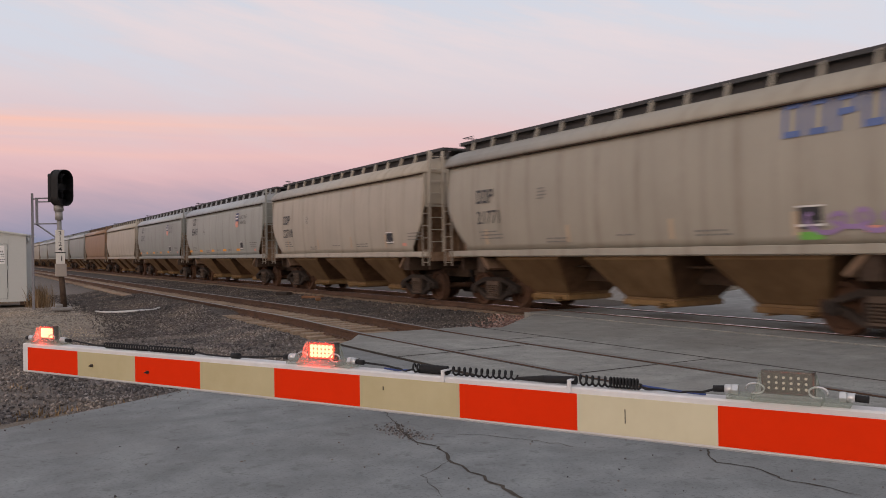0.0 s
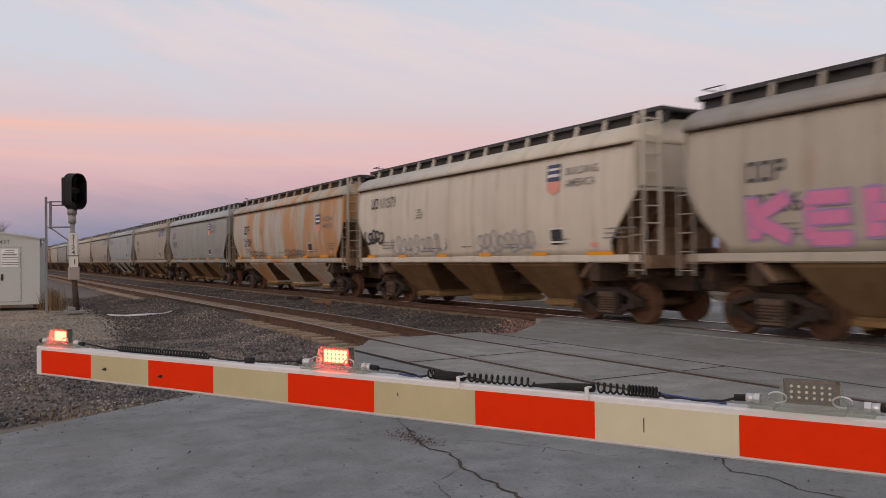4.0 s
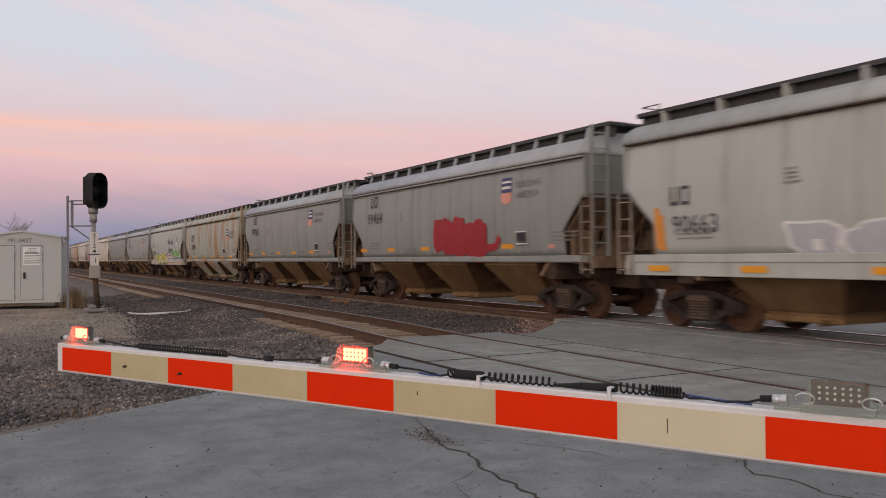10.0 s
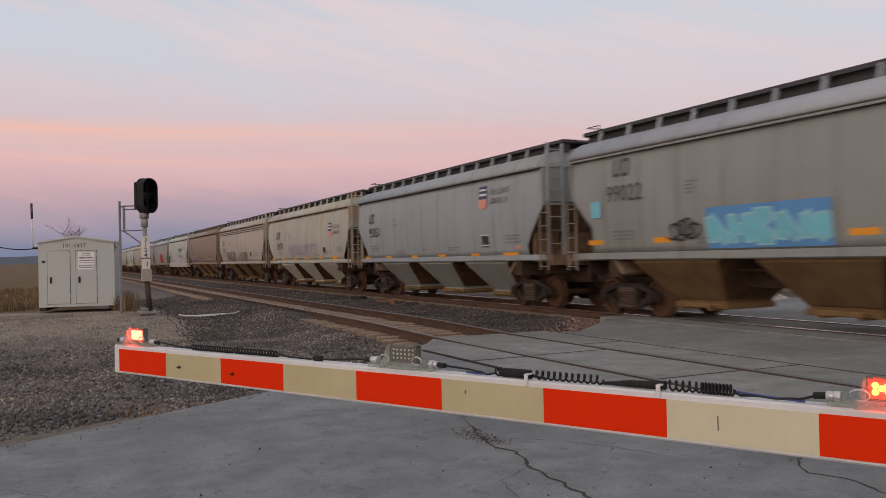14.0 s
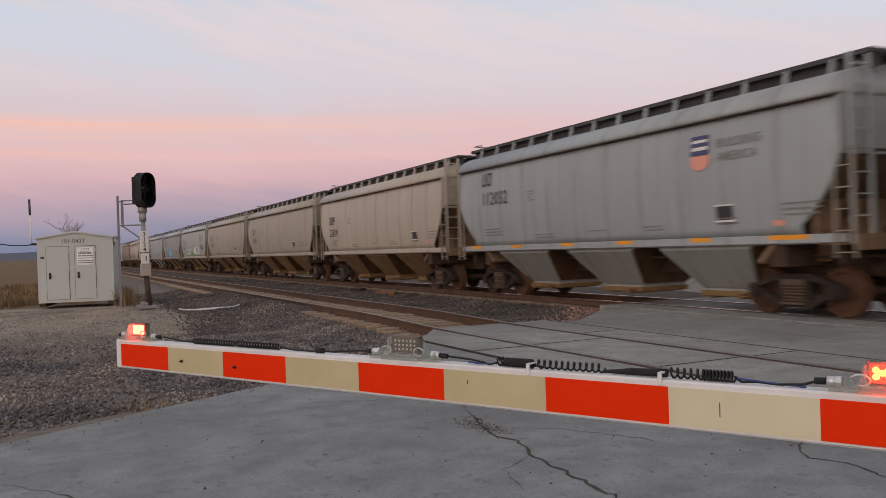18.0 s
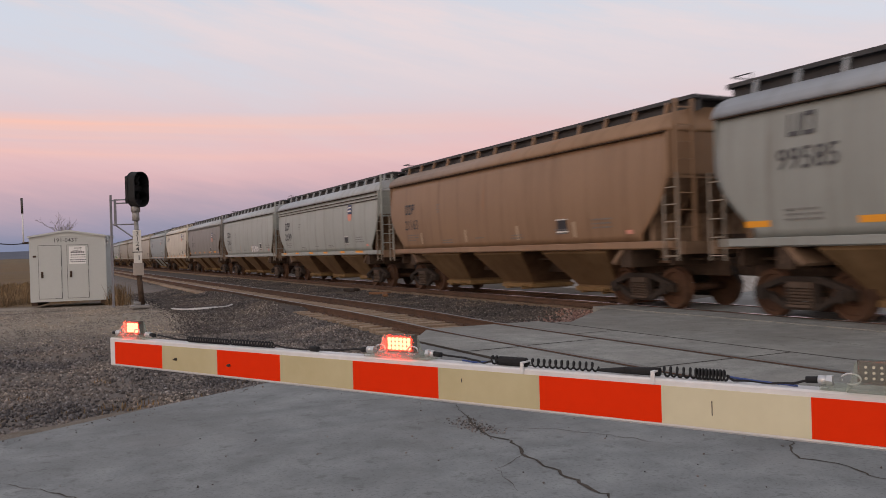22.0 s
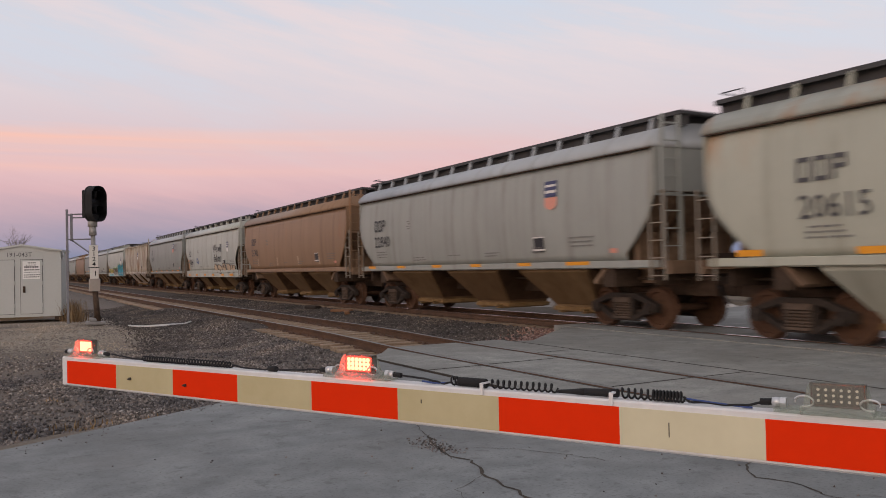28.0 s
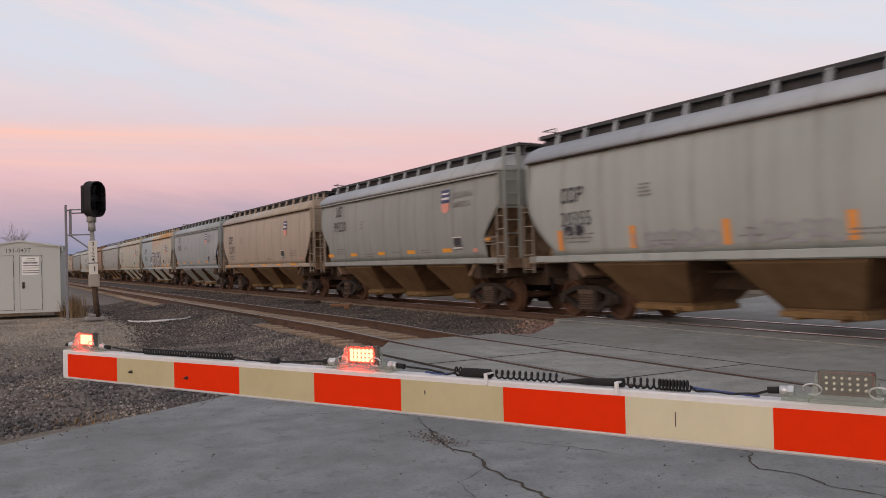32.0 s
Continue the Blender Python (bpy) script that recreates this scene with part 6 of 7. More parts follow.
def gate_lamp(k, wide, high):
    """A flashing lamp on the arm at stripe k: clear housing, board of lamps inside, cable glands."""
    x = k * S
    bm = bmesh.new()
    w, t_ = wide / 2, wide * 0.40
    lo = [(-w, -0.012), (w, -0.012), (w, 0.086), (-w, 0.086)]
    hi = [(-t_, 0.008), (t_, 0.008), (t_, 0.066), (-t_, 0.066)]
    rings = [[bm.verts.new((u, v, z)) for u, v in r] for r, z in ((lo, 0.0), (lo, 0.018), ([(u * 0.93, v * 0.9 + 0.004) for u, v in lo], 0.024), (hi, high))]
    for a, b in zip(rings, rings[1:]):
        for i in range(4):
            bm.faces.new((a[i], a[(i + 1) % 4], b[(i + 1) % 4], b[i]))
    bm.faces.new(rings[0][::-1])
    bm.faces.new(rings[-1])
    bmesh.ops.bevel(bm, geom=[e for e in bm.edges if min(v.co.z for v in e.verts) > 0.02], offset=0.008, segments=2, affect="EDGES")
    lamp = part("flashing_lamp", bm, CLEAR, gate, "clear plastic flashing lamp with red leds", pose(x, 0, AT + 0.002))
    for sx in (-1, 1):
        bm = bmesh.new()
        box(bm, sx * w, sx * (w + 0.075), 0.0, 0.075, 0.0, 0.012)
        part("foot", bm, CLEAR, lamp)
        bm = bmesh.new()
        arc = [(sx * (w - 0.008 + 0.026 * math.cos(a)), 0.012, 0.036 + 0.016 * math.sin(a)) for a in [i * math.pi / 8 - 0.4 for i in range(15)]]
        wire(bm, arc, 0.0032, 6)
        part("wire_loop", bm, ZINC, lamp)
        bm = bmesh.new()
        tube(bm, (sx * (w + 0.045), YC, 0.024), (sx * (w + 0.062), YC, 0.024), 0.017, 6)
        tube(bm, (sx * (w + 0.062), YC, 0.024), (sx * (w + 0.085), YC, 0.024), 0.0145, 10)
        part("cable_gland", bm, ZINC, lamp, "pale metal cable gland")
        bm = bmesh.new()
        tube(bm, (sx * (w + 0.085), YC, 0.024), (sx * (w + 0.12), YC, 0.022), 0.0105, 8)
        part("strain_relief", bm, RUBBER, lamp)
    # turning about its upright axis replaces switching: one face glows, the other is dark
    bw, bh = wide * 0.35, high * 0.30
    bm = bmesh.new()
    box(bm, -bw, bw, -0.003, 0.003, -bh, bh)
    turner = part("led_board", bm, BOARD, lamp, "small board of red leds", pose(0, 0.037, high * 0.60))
    bm = bmesh.new()
    box(bm, -bw * 0.97, bw * 0.97, -0.006, -0.0032, -bh * 0.95, bh * 0.95)
    part("lit_panel", bm, LED_RED if k > 8 else LED_ON, turner, "glowing red panel")
    bm = bmesh.new()
    dots = [(i - 2.5, j - 1) for i in range(6) for j in range(3)]
    if k > 8:
        dots = [(-2.4, 0.7), (-2.4, -0.5), (-1.6, 0.2), (-0.9, 0.6), (-0.8, -0.3), (-0.1, 0.4), (0.5, 0.7), (0.5, -0.1), (1.8, 0.5), (2.0, -0.5)]
    for i, j in dots:
        u, v = i * bw * 0.31, j * bh * 0.6
        tube(bm, (u, -0.006, v), (u, -0.009, v), 0.0098 if k > 8 else 0.0090, 10)
    tagged(part("lit_leds", bm, LED_HOT if k > 8 else LED_PINK, turner), kind="stuff")
    # rim added round the lit face to hold in its glow
    bm = bmesh.new()
    for a, b, c_, d_ in ((-bw - 0.003, bw + 0.003, bh, bh + 0.003), (-bw - 0.003, bw + 0.003, -bh - 0.003, -bh), (-bw - 0.003, -bw, -bh, bh), (bw, bw + 0.003, -bh, bh)):
        box(bm, a, b, -0.007, 0.003, c_, d_)
    part("hood", bm, BOARD, turner)
    # tray added behind the board to stop the turned-away glow leaking
    bm = bmesh.new()
    box(bm, -bw - 0.008, bw + 0.008, 0.0545, 0.058, high * 0.60 - bh - 0.008, high * 0.60 + bh + 0.008)
    for sx in (-1, 1):
        box(bm, sx * (bw + 0.005), sx * (bw + 0.008), 0.034, 0.0545, high * 0.60 - bh - 0.008, high * 0.60 + bh + 0.008)
        box(bm, -bw - 0.005, bw + 0.005, 0.034, 0.0545, high * 0.60 + sx * (bh + 0.005), high * 0.60 + sx * (bh + 0.008))
    part("back_plate", bm, BOARD, lamp)
    bm = bmesh.new()
    for i in range(6):
        for j in range(3):
            u, v = (i - 2.5) * bw * 0.31, (j - 1) * bh * 0.6
            tube(bm, (u, 0.0032, v), (u, 0.006, v), 0.0042, 8)
    tagged(part("dark_leds", bm, LED_OFF, turner), kind="stuff")
    return turner


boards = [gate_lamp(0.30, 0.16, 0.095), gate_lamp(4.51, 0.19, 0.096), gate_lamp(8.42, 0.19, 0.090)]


def coil(k0, k1, r, turns, thick, y=YC, z=None):
    bm = bmesh.new()
    z = AT + r + thick if z is None else z
    n = turns * 12
    pts = []
    for i in range(n + 1):
        u = i / n
        a = 6.2832 * turns * u
        pts.append((S * (k0 + (k1 - k0) * u), y + r * math.cos(a), z + r * math.sin(a)))
    wire(bm, pts, thick, 5)
    return bm


def cord(pts, r=0.0042):
    """A sagging cord along the top of the arm: stripe number and height above it."""
    bm = bmesh.new()
    out = []
    for (k0, z0), (k1, z1) in zip(pts, pts[1:]):
        for i in range(6):
            u = i / 6
            e = u * u * (3 - 2 * u)
            out.append((S * (k0 + (k1 - k0) * u), YC + 0.004 * math.sin(3 * (k0 + (k1 - k0) * u)), AT + z0 + (z1 - z0) * e))
    out.append((S * pts[-1][0], YC, AT + pts[-1][1]))
    wire(bm, out, r, 6)
    return bm


part("coiled_cord", coil(1.38, 2.10, 0.012, 17, 0.0040), RUBBER, gate, "black coiled cord")
part("coiled_cord", coil(2.13, 2.82, 0.0125, 15, 0.0040), RUBBER, gate, "black coiled cord")
part("coiled_cord", coil(5.50, 5.58, 0.015, 2, 0.0038), RUBBER, gate, "black coiled cord")
part("coiled_cord", coil(5.58, 5.84, 0.0125, 22, 0.0052), RUBBER, gate, "tight black coiled cord")
part("coiled_cord", coil(5.88, 6.46, 0.0145, 11, 0.0035), RUBBER, gate, "stretched black coiled cord")
part("coiled_cord", coil(6.98, 7.22, 0.016, 5, 0.0036), RUBBER, gate, "stretched black coiled cord")
part("coiled_cord", coil(7.22, 7.44, 0.016, 9, 0.0036), RUBBER, gate, "black coiled cord")
bm = bmesh.new()
tube(bm, (6.46 * S, YC, AT + 0.008), (6.70 * S, YC, AT + 0.014), 0.005, 8, 0.0125)
tube(bm, (6.70 * S, YC, AT + 0.014), (6.96 * S, YC, AT + 0.017), 0.0125, 10, 0.0145)
part("cord_sleeve", bm, RUBBER, gate, "thick black rubber sleeve")
for pts in ([(0.78, 0.026), (0.95, 0.02), (1.2, 0.012), (1.38, 0.012)], [(2.82, 0.016), (3.0, 0.007), (3.3, 0.006), (3.42, 0.014), (3.48, 0.01), (3.75, 0.016), (3.98, 0.024), (4.06, 0.024)],
            [(4.98, 0.024), (5.06, 0.022), (5.2, 0.019), (5.34, 0.012), (5.42, 0.005), (5.5, 0.012)], [(7.44, 0.02), (7.49, 0.006), (7.6, 0.009), (7.72, 0.006), (7.86, 0.010), (7.97, 0.022), (8.02, 0.024)]):
    part("power_cord", cord(pts), RUBBER, gate, "thin black power cord")
part("blue_wire", cord([(7.46, 0.016), (7.55, 0.013), (7.68, 0.009), (7.8, 0.006), (7.9, 0.004)], 0.0035), CORD_BLUE, gate, "blue jacketed wire")
part("blue_wire", cord([(5.2, 0.008), (5.32, 0.005), (5.45, 0.008)], 0.004), CORD_BLUE, gate, "blue jacketed wire")
bm = bmesh.new()
tube(bm, (3.36 * S, YC, AT + 0.012), (3.46 * S, YC, AT + 0.012), 0.013, 8)
part("cord_connector", bm, RUBBER, gate)
for k in (5.845, 6.94):
    bm = bmesh.new()
    box(bm, k * S - 0.007, k * S + 0.007, -0.008, 0.0, AT - 0.02, AT + 0.024, 0.002)
    box(bm, k * S - 0.007, k * S + 0.007, -0.006, 0.05, AT + 0.019, AT + 0.024)
    part("cord_clamp", bm, ARM_WHITE, gate, "white cord clamp")
for k, z in ((1.27, 0.97), (2.21, 0.965)):
    bm = bmesh.new()
    tube(bm, (k * S, -0.004, z), (k * S, -0.014, z), 0.008, 6)
    tube(bm, (k * S, -0.014, z), (k * S, -0.024, z), 0.004, 6)
    part("bolt", bm, SCREW, gate)
bm = bmesh.new()
box(bm, 7.362 * S - 0.0014, 7.362 * S + 0.0014, -0.0056, -0.003, 0.952, 0.998)
part("worn_slit", bm, SCREW, gate)
bm = bmesh.new()
box(bm, 5.25 * S - 0.002, 5.25 * S + 0.002, -0.0056, -0.003, 0.985, 1.0)
part("scratch", bm, SCREW, gate)
# the mast that carries the arm, beside the road
xe = NSTRIPE * S
bm = bmesh.new()
box(bm, xe - 0.05, xe + 0.9, -0.02, 0.095, 0.82, 1.12, 0.02)
part("arm_bracket", bm, GRIME_AND_SHADE, gate)
bm = bmesh.new()
tube(bm, (xe + 0.7, 0.35, -0.05), (xe + 0.7, 0.35, 2.6), 0.09, 12)
box(bm, xe + 0.45, xe + 0.95, 0.09, 0.6, 0.55, 1.3, 0.03)
box(bm, xe + 0.4, xe + 1.0, 0.05, 0.65, -0.06, 0.06, 0.02)
part("gate_mast", bm, ZINC, gate, "grey metal gate mast and drive housing")

# ---- signal house ----
SHED = plain("pale_grey_green_sheet_steel", (0.47, 0.49, 0.47), 0.55, var=0.05)
SHED_ROOF = plain("pale_grey_roof_sheet", (0.50, 0.52, 0.50), 0.5, var=0.06)
GAP = plain("dark_door_gap", (0.05, 0.05, 0.05), 0.8)
SIGN_WHITE = plain("white_sign_face", (0.78, 0.78, 0.76), 0.5, var=0.03)
PAD_Z = 0.09
sa, sb_ = Vector((-0.53, 28.9, 0)), Vector((1.69, 28.5, 0))
su = (sb_ - sa).normalized()
SW = (sb_ - sa).length
shed = empty("signal_house", Matrix.Translation((sa.x, sa.y, PAD_Z)) @ Matrix(((su.x, -su.y, 0, 0), (su.y, su.x, 0, 0), (0, 0, 1, 0), (0, 0, 0, 1))))
tagged(shed, "pale grey-green steel railway signal house with two doors", "equipment house")
SD, SH = 1.9, 2.19
bm = bmesh.new()
prism(bm, [(0, 0.1), (SW, 0.1), (SW, SH - 0.02), (SW / 2, SH + 0.13), (0, SH - 0.02)], 0.0, SD, "y")
part("body", bm, SHED, shed)
bm = bmesh.new()
prism(bm, [(-0.04, SH - 0.05), (-0.04, SH), (SW / 2, SH + 0.19), (SW + 0.04, SH), (SW + 0.04, SH - 0.05), (SW / 2, SH + 0.13)][::-1], -0.07, SD + 0.07, "y")
part("roof", bm, SHED_ROOF, shed)
bm = bmesh.new()
prism(bm, [(0.36, SH - 0.02), (SW - 0.36, SH - 0.02), (SW - 0.36, SH + 0.02), (SW / 2, SH + 0.125), (0.36, SH + 0.02)], -0.012, 0.0, "y")
part("gable_panel", bm, SHED_ROOF, shed)
for x0 in (0.02, SW - 0.2):
    bm = bmesh.new()
    box(bm, x0, x0 + 0.18, 0.05, SD - 0.05, -0.02, 0.1)
    part("skid", bm, GRIME_AND_SHADE, shed)
for i, (x0, x1) in enumerate(((0.265, 0.925), (1.105, 1.72))):
    bm = bmesh.new()
    box(bm, x0 - 0.012, x1 + 0.012, -0.004, 0.0, 0.19, 1.90)
    d = part("door", bm, GAP, shed, "closed grey steel door")
    bm = bmesh.new()
    box(bm, x0, x1, -0.022, -0.003, 0.20, 1.888, 0.004)
    part("panel", bm, SHED, d)
    bm = bmesh.new()
    hx = x0 + 0.10
    box(bm, hx - 0.035, hx + 0.035, -0.034, -0.022, 0.86, 1.06, 0.006)
    tube(bm, (hx, -0.03, 1.0), (hx, -0.075, 1.0), 0.016, 8)
    box(bm, hx - 0.015, hx + 0.015, -0.085, -0.065, 0.86, 1.02, 0.004)
    part("handle", bm, GRIME_AND_SHADE, d, "dark lever handle")
    bm = bmesh.new()
    for z in (0.4, 1.1, 1.7):
        tube(bm, (x1 + 0.006, -0.026, z), (x1 + 0.006, -0.026, z + 0.12), 0.014, 6)
    tagged(part("hinge", bm, SHED, d), kind="stuff")
bm = bmesh.new()
box(bm, 1.165, 1.655, -0.030, -0.0225, 1.285, 1.845)
sign = part("notice_sign", bm, SIGN_WHITE, shed, "white notice with black bars of print")
bm = bmesh.new()
rnd = random.Random(3)
for z, h, a, b in ((1.775, 0.03, 0.30, 0.70), (1.71, 0.02, 0.22, 0.74), (1.635, 0.05, 0.10, 0.90), (1.555, 0.035, 0.10, 0.92), (1.49, 0.018, 0.1, 0.95), (1.40, 0.03, 0.06, 0.94), (1.335, 0.03, 0.08, 0.92)):
    x = 1.165 + 0.49 * a
    while x < 1.165 + 0.49 * b:
        w = rnd.uniform(0.02, 0.05)
        box(bm, x, x + w, -0.0322, -0.0298, z, z + h)
        x += w + 0.014
tagged(part("print_bars", bm, DARK_LETTER, sign), kind="stuff")


def letter_flat(name, text, h, material, parent, m, bold=False, wide=1.0):
    """Lettering upright in the plane y = 0 of m."""
    vs, fs = glyphs(text, bold)
    me = bpy.data.meshes.new(name)
    me.from_pydata([(v.x * h * wide, 0, v.y * h) for v in vs], [], fs)
    return place(name, me, material, parent, m=m)


letter_flat("house_lettering", "191-043T", 0.135, DARK_LETTER, shed, pose(0.70, -0.006, 1.99))
bm = bmesh.new()
box(bm, 0.10, 0.20, -0.03, 0.0, 1.52, 1.58, 0.005)
part("vent_cover", bm, GRIME_AND_SHADE, shed)
bm = bmesh.new()
box(bm, SW, SW + 0.05, 0.15, 0.30, 1.9, 2.15, 0.01)
tube(bm, (SW + 0.05, 0.1, 1.95), (SW + 0.05, 0.1, 2.08), 0.03, 8)
part("side_lamp", bm, ZINC, shed)
# whip aerial on the corner
bm = bmesh.new()
tube(bm, (-0.17, 0.1, 1.98), (-0.185, 0.1, 2.95), 0.022, 8)
part("aerial", bm, WHITE_PAINT, shed, "white aerial with a dark upper part")
bm = bmesh.new()
tube(bm, (-0.185, 0.1, 2.93), (-0.195, 0.1, 3.42), 0.036, 8)
part("aerial_top", bm, SCREW, shed)
bm = bmesh.new()
bar(bm, (0.02, 0.1, 1.99), (-0.2, 0.1, 1.99), 0.05)
part("aerial_bracket", bm, GRIME_AND_SHADE, shed)

# service cable that sags to the house from off to the west
bm = bmesh.new()
pts = []
for i in range(25):
    u = i / 24
    pts.append((-0.55 - 3.4 * u, 29.0 + 0.6 * u, 2.08 + 0.10 * u * 3.4 - 0.30 * math.sin(math.pi * min(1, u * 1.0)) * (1 - u) * 0.9 + 1.0 * u * u))
wire(bm, pts, 0.018, 6)
tagged(part("service_cable", bm, RUBBER, None), "black overhead cable sagging to the signal house", "cable")

# ---- wayside signal ----
SIG_BLACK = plain("matt_black_signal_paint", (0.010, 0.010, 0.011), 0.8)
PLATE_WHITE = plain("aged_white_plate", (0.66, 0.64, 0.58), 0.55)
POLE = speckled("weathered_grey_pole", (0.26, 0.25, 0.24), (0.34, 0.33, 0.31), 14, 0.6, 0.2)
LENS = plain("dark_signal_lens", (0.03, 0.03, 0.035), 0.08)
sig = empty("wayside_signal", pose(2.37, 25.2, PAD_Z))
tagged(sig, "black two-lens wayside signal on a leaning grey pole", "railway signal")
bm = bmesh.new()
tube(bm, (0.065, 0, 0.0), (0.0, 0, 0.92), 0.085, 12, 0.075)
part("lower_pole", bm, GRIME_AND_SHADE, sig, "dark lower pole, leaning")
bm = bmesh.new()
tube(bm, (0.0, 0, 0.9), (-0.04, 0, 2.55), 0.062, 12)
part("pole", bm, POLE, sig)
bm = bmesh.new()
box(bm, -0.25, 0.25, -0.2, 0.2, -0.03, 0.05, 0.01)
box(bm, -0.16, 0.02, -0.14, 0.1, 0.05, 0.14, 0.02)
part("footing", bm, PAD if False else POLE, sig)
bm = bmesh.new()
box(bm, -0.15, 0.13, -0.13, 0.13, 0.91, 1.27, 0.015)
part("junction_box", bm, plain("dusty_beige_box", (0.34, 0.30, 0.26), 0.7), sig, "dusty beige junction box")
bm = bmesh.new()
box(bm, -0.14, 0.09, -0.105, -0.09, 1.27, 1.58, 0.004)
pl2 = part("number_plate_lower", bm, PLATE_WHITE, sig)
bm = bmesh.new()
box(bm, -0.15, 0.08, -0.105, -0.09, 1.595, 2.22, 0.004)
pl1 = part("number_plate", bm, PLATE_WHITE, sig)
for i, ch in enumerate("3124"):
    letter_flat("signal_numeral", ch, 0.125, SIG_BLACK, pl1, pose(-0.078, -0.108, 2.065 - i * 0.148), True, 1.15)
letter_flat("signal_numeral", "1", 0.15, SIG_BLACK, pl2, pose(-0.055, -0.108, 1.35), True, 1.15)
bm = bmesh.new()
box(bm, -0.17, 0.11, -0.112, -0.1, 1.572, 1.597)
part("plate_strap", bm, SIG_BLACK, pl1)
bm = bmesh.new()
tube(bm, (-0.04, 0, 2.5), (-0.045, 0, 2.75), 0.10, 12)
tube(bm, (-0.045, 0, 2.75), (-0.045, 0, 2.92), 0.13, 12)
part("neck", bm, POLE, sig, "grey cast neck")
HEADM = pose(-0.05, 0.02, 3.40, 0, 0, 42)


def stadium(w, h, n=10):
    r = w / 2 * 0.92
    out = []
    for cx, cz, a0 in ((w / 2 - r, h / 2 - r, 0), (-w / 2 + r, h / 2 - r, 90), (-w / 2 + r, -h / 2 + r, 180), (w / 2 - r, -h / 2 + r, 270)):
        for i in range(n + 1):
            a = radians(a0 + 90 * i / n)
            out.append((cx + r * math.cos(a), cz + r * math.sin(a)))
    return out


bm = bmesh.new()
prism(bm, stadium(0.62, 1.04), -0.02, 0.02, "y")
back = part("signal_head", bm, SIG_BLACK, sig, "black rounded backplate and hoods", HEADM)
bm = bmesh.new()
outer, inner = stadium(0.60, 1.02), stadium(0.56, 0.98)
n = len(outer)
ra = [bm.verts.new((u, -0.02, v)) for u, v in outer]
rb = [bm.verts.new((u, -0.26, v)) for u, v in outer]
rc = [bm.verts.new((u, -0.26, v)) for u, v in inner]
rd = [bm.verts.new((u, -0.02, v)) for u, v in inner]
for a, b in ((ra, rb), (rb, rc), (rc, rd)):
    for i in range(n):
        bm.faces.new((a[i], a[(i + 1) % n], b[(i + 1) % n], b[i]))
part("hood_rim", bm, SIG_BLACK, back)
bm = bmesh.new()
box(bm, -0.2, 0.2, 0.02, 0.2, -0.4, 0.4, 0.03)
part("lamp_case", bm, SIG_BLACK, back)
for z in (0.21, -0.21):
    bm = bmesh.new()
    tube(bm, (0, -0.05, z), (0, -0.02, z), 0.15, 20)
    part("lens", bm, LENS, back, "dark unlit lens")
    bm = bmesh.new()
    nn = 18
    ra = [bm.verts.new((0.18 * math.cos(a), -0.02, z + 0.18 * math.sin(a))) for a in [radians(-30 + 240 * i / nn) for i in range(nn + 1)]]
    rb = [bm.verts.new((0.17 * math.cos(a), -0.30, z + 0.17 * math.sin(a))) for a in [radians(-30 + 240 * i / nn) for i in range(nn + 1)]]
    for i in range(nn):
        bm.faces.new((ra[i], ra[i + 1], rb[i + 1], rb[i]))
    bmesh.ops.solidify(bm, geom=list(bm.faces), thickness=0.008)
    part("hood", bm, SIG_BLACK, back)

# steel frame post beside the signal, with its brackets
post = empty("bracket_post", pose(1.68, 25.5, PAD_Z))
tagged(post, "grey steel angle post bracketed to the signal", "post")
GALV = speckled("dull_galvanised_steel", (0.20, 0.20, 0.22), (0.28, 0.28, 0.30), 16, 0.55, 0.4)
bm = bmesh.new()
box(bm, -0.032, 0.032, -0.032, 0.032, 0, 3.26, 0.006)
part("upright", bm, GALV, post)
bm = bmesh.new()
box(bm, 0.08, 0.15, -0.035, 0.035, 2.36, 3.14, 0.006)
part("short_upright", bm, GALV, post)
for p0, p1 in (((0, 0, 2.40), (0.62, -0.3, 2.40)), ((0.12, 0, 2.38), (0.60, -0.3, 1.98)), ((0, 0, 3.10), (0.14, 0, 3.10)), ((0.12, 0, 3.12), (0.52, -0.25, 3.12)), ((0.12, 0, 3.02), (0.50, -0.25, 3.02))):
    bm = bmesh.new()
    tube(bm, p0, p1, 0.022, 6)
    part("brace", bm, GALV, post)

# ---- loose things on the ground ----
HOSE = plain("dirty_white_pipe", (0.58, 0.57, 0.55), 0.5)
for bends, r, words in (([(3.15, 24.4), (3.3, 23.9), (3.55, 23.5), (3.9, 23.4), (4.25, 23.55), (4.55, 23.8), (4.8, 24.1)], 0.022, "dirty white plastic pipe lying on gravel"),
                        ([(3.2, 24.1), (3.5, 23.8), (3.9, 23.75), (4.3, 23.85)], 0.02, "second dirty white pipe lying on gravel")):
    bm = bmesh.new()
    wire(bm, [(x, y, ground_height(x, y) + 0.03) for x, y in bends], r, 8)
    tagged(part("plastic_pipe", bm, HOSE, None), words, "pipe")


def rubble(name, x, y, z, sx, sy, sz, material, label, cat, turn=0):
    bm = bmesh.new()
    box(bm, -sx, sx, -sy, sy, 0, sz, min(sx, sy, sz) * 0.25)
    ob = part(name, bm, material, None, label, pose(x, y, z, 0, 0, turn))
    return tagged(ob, label, cat)


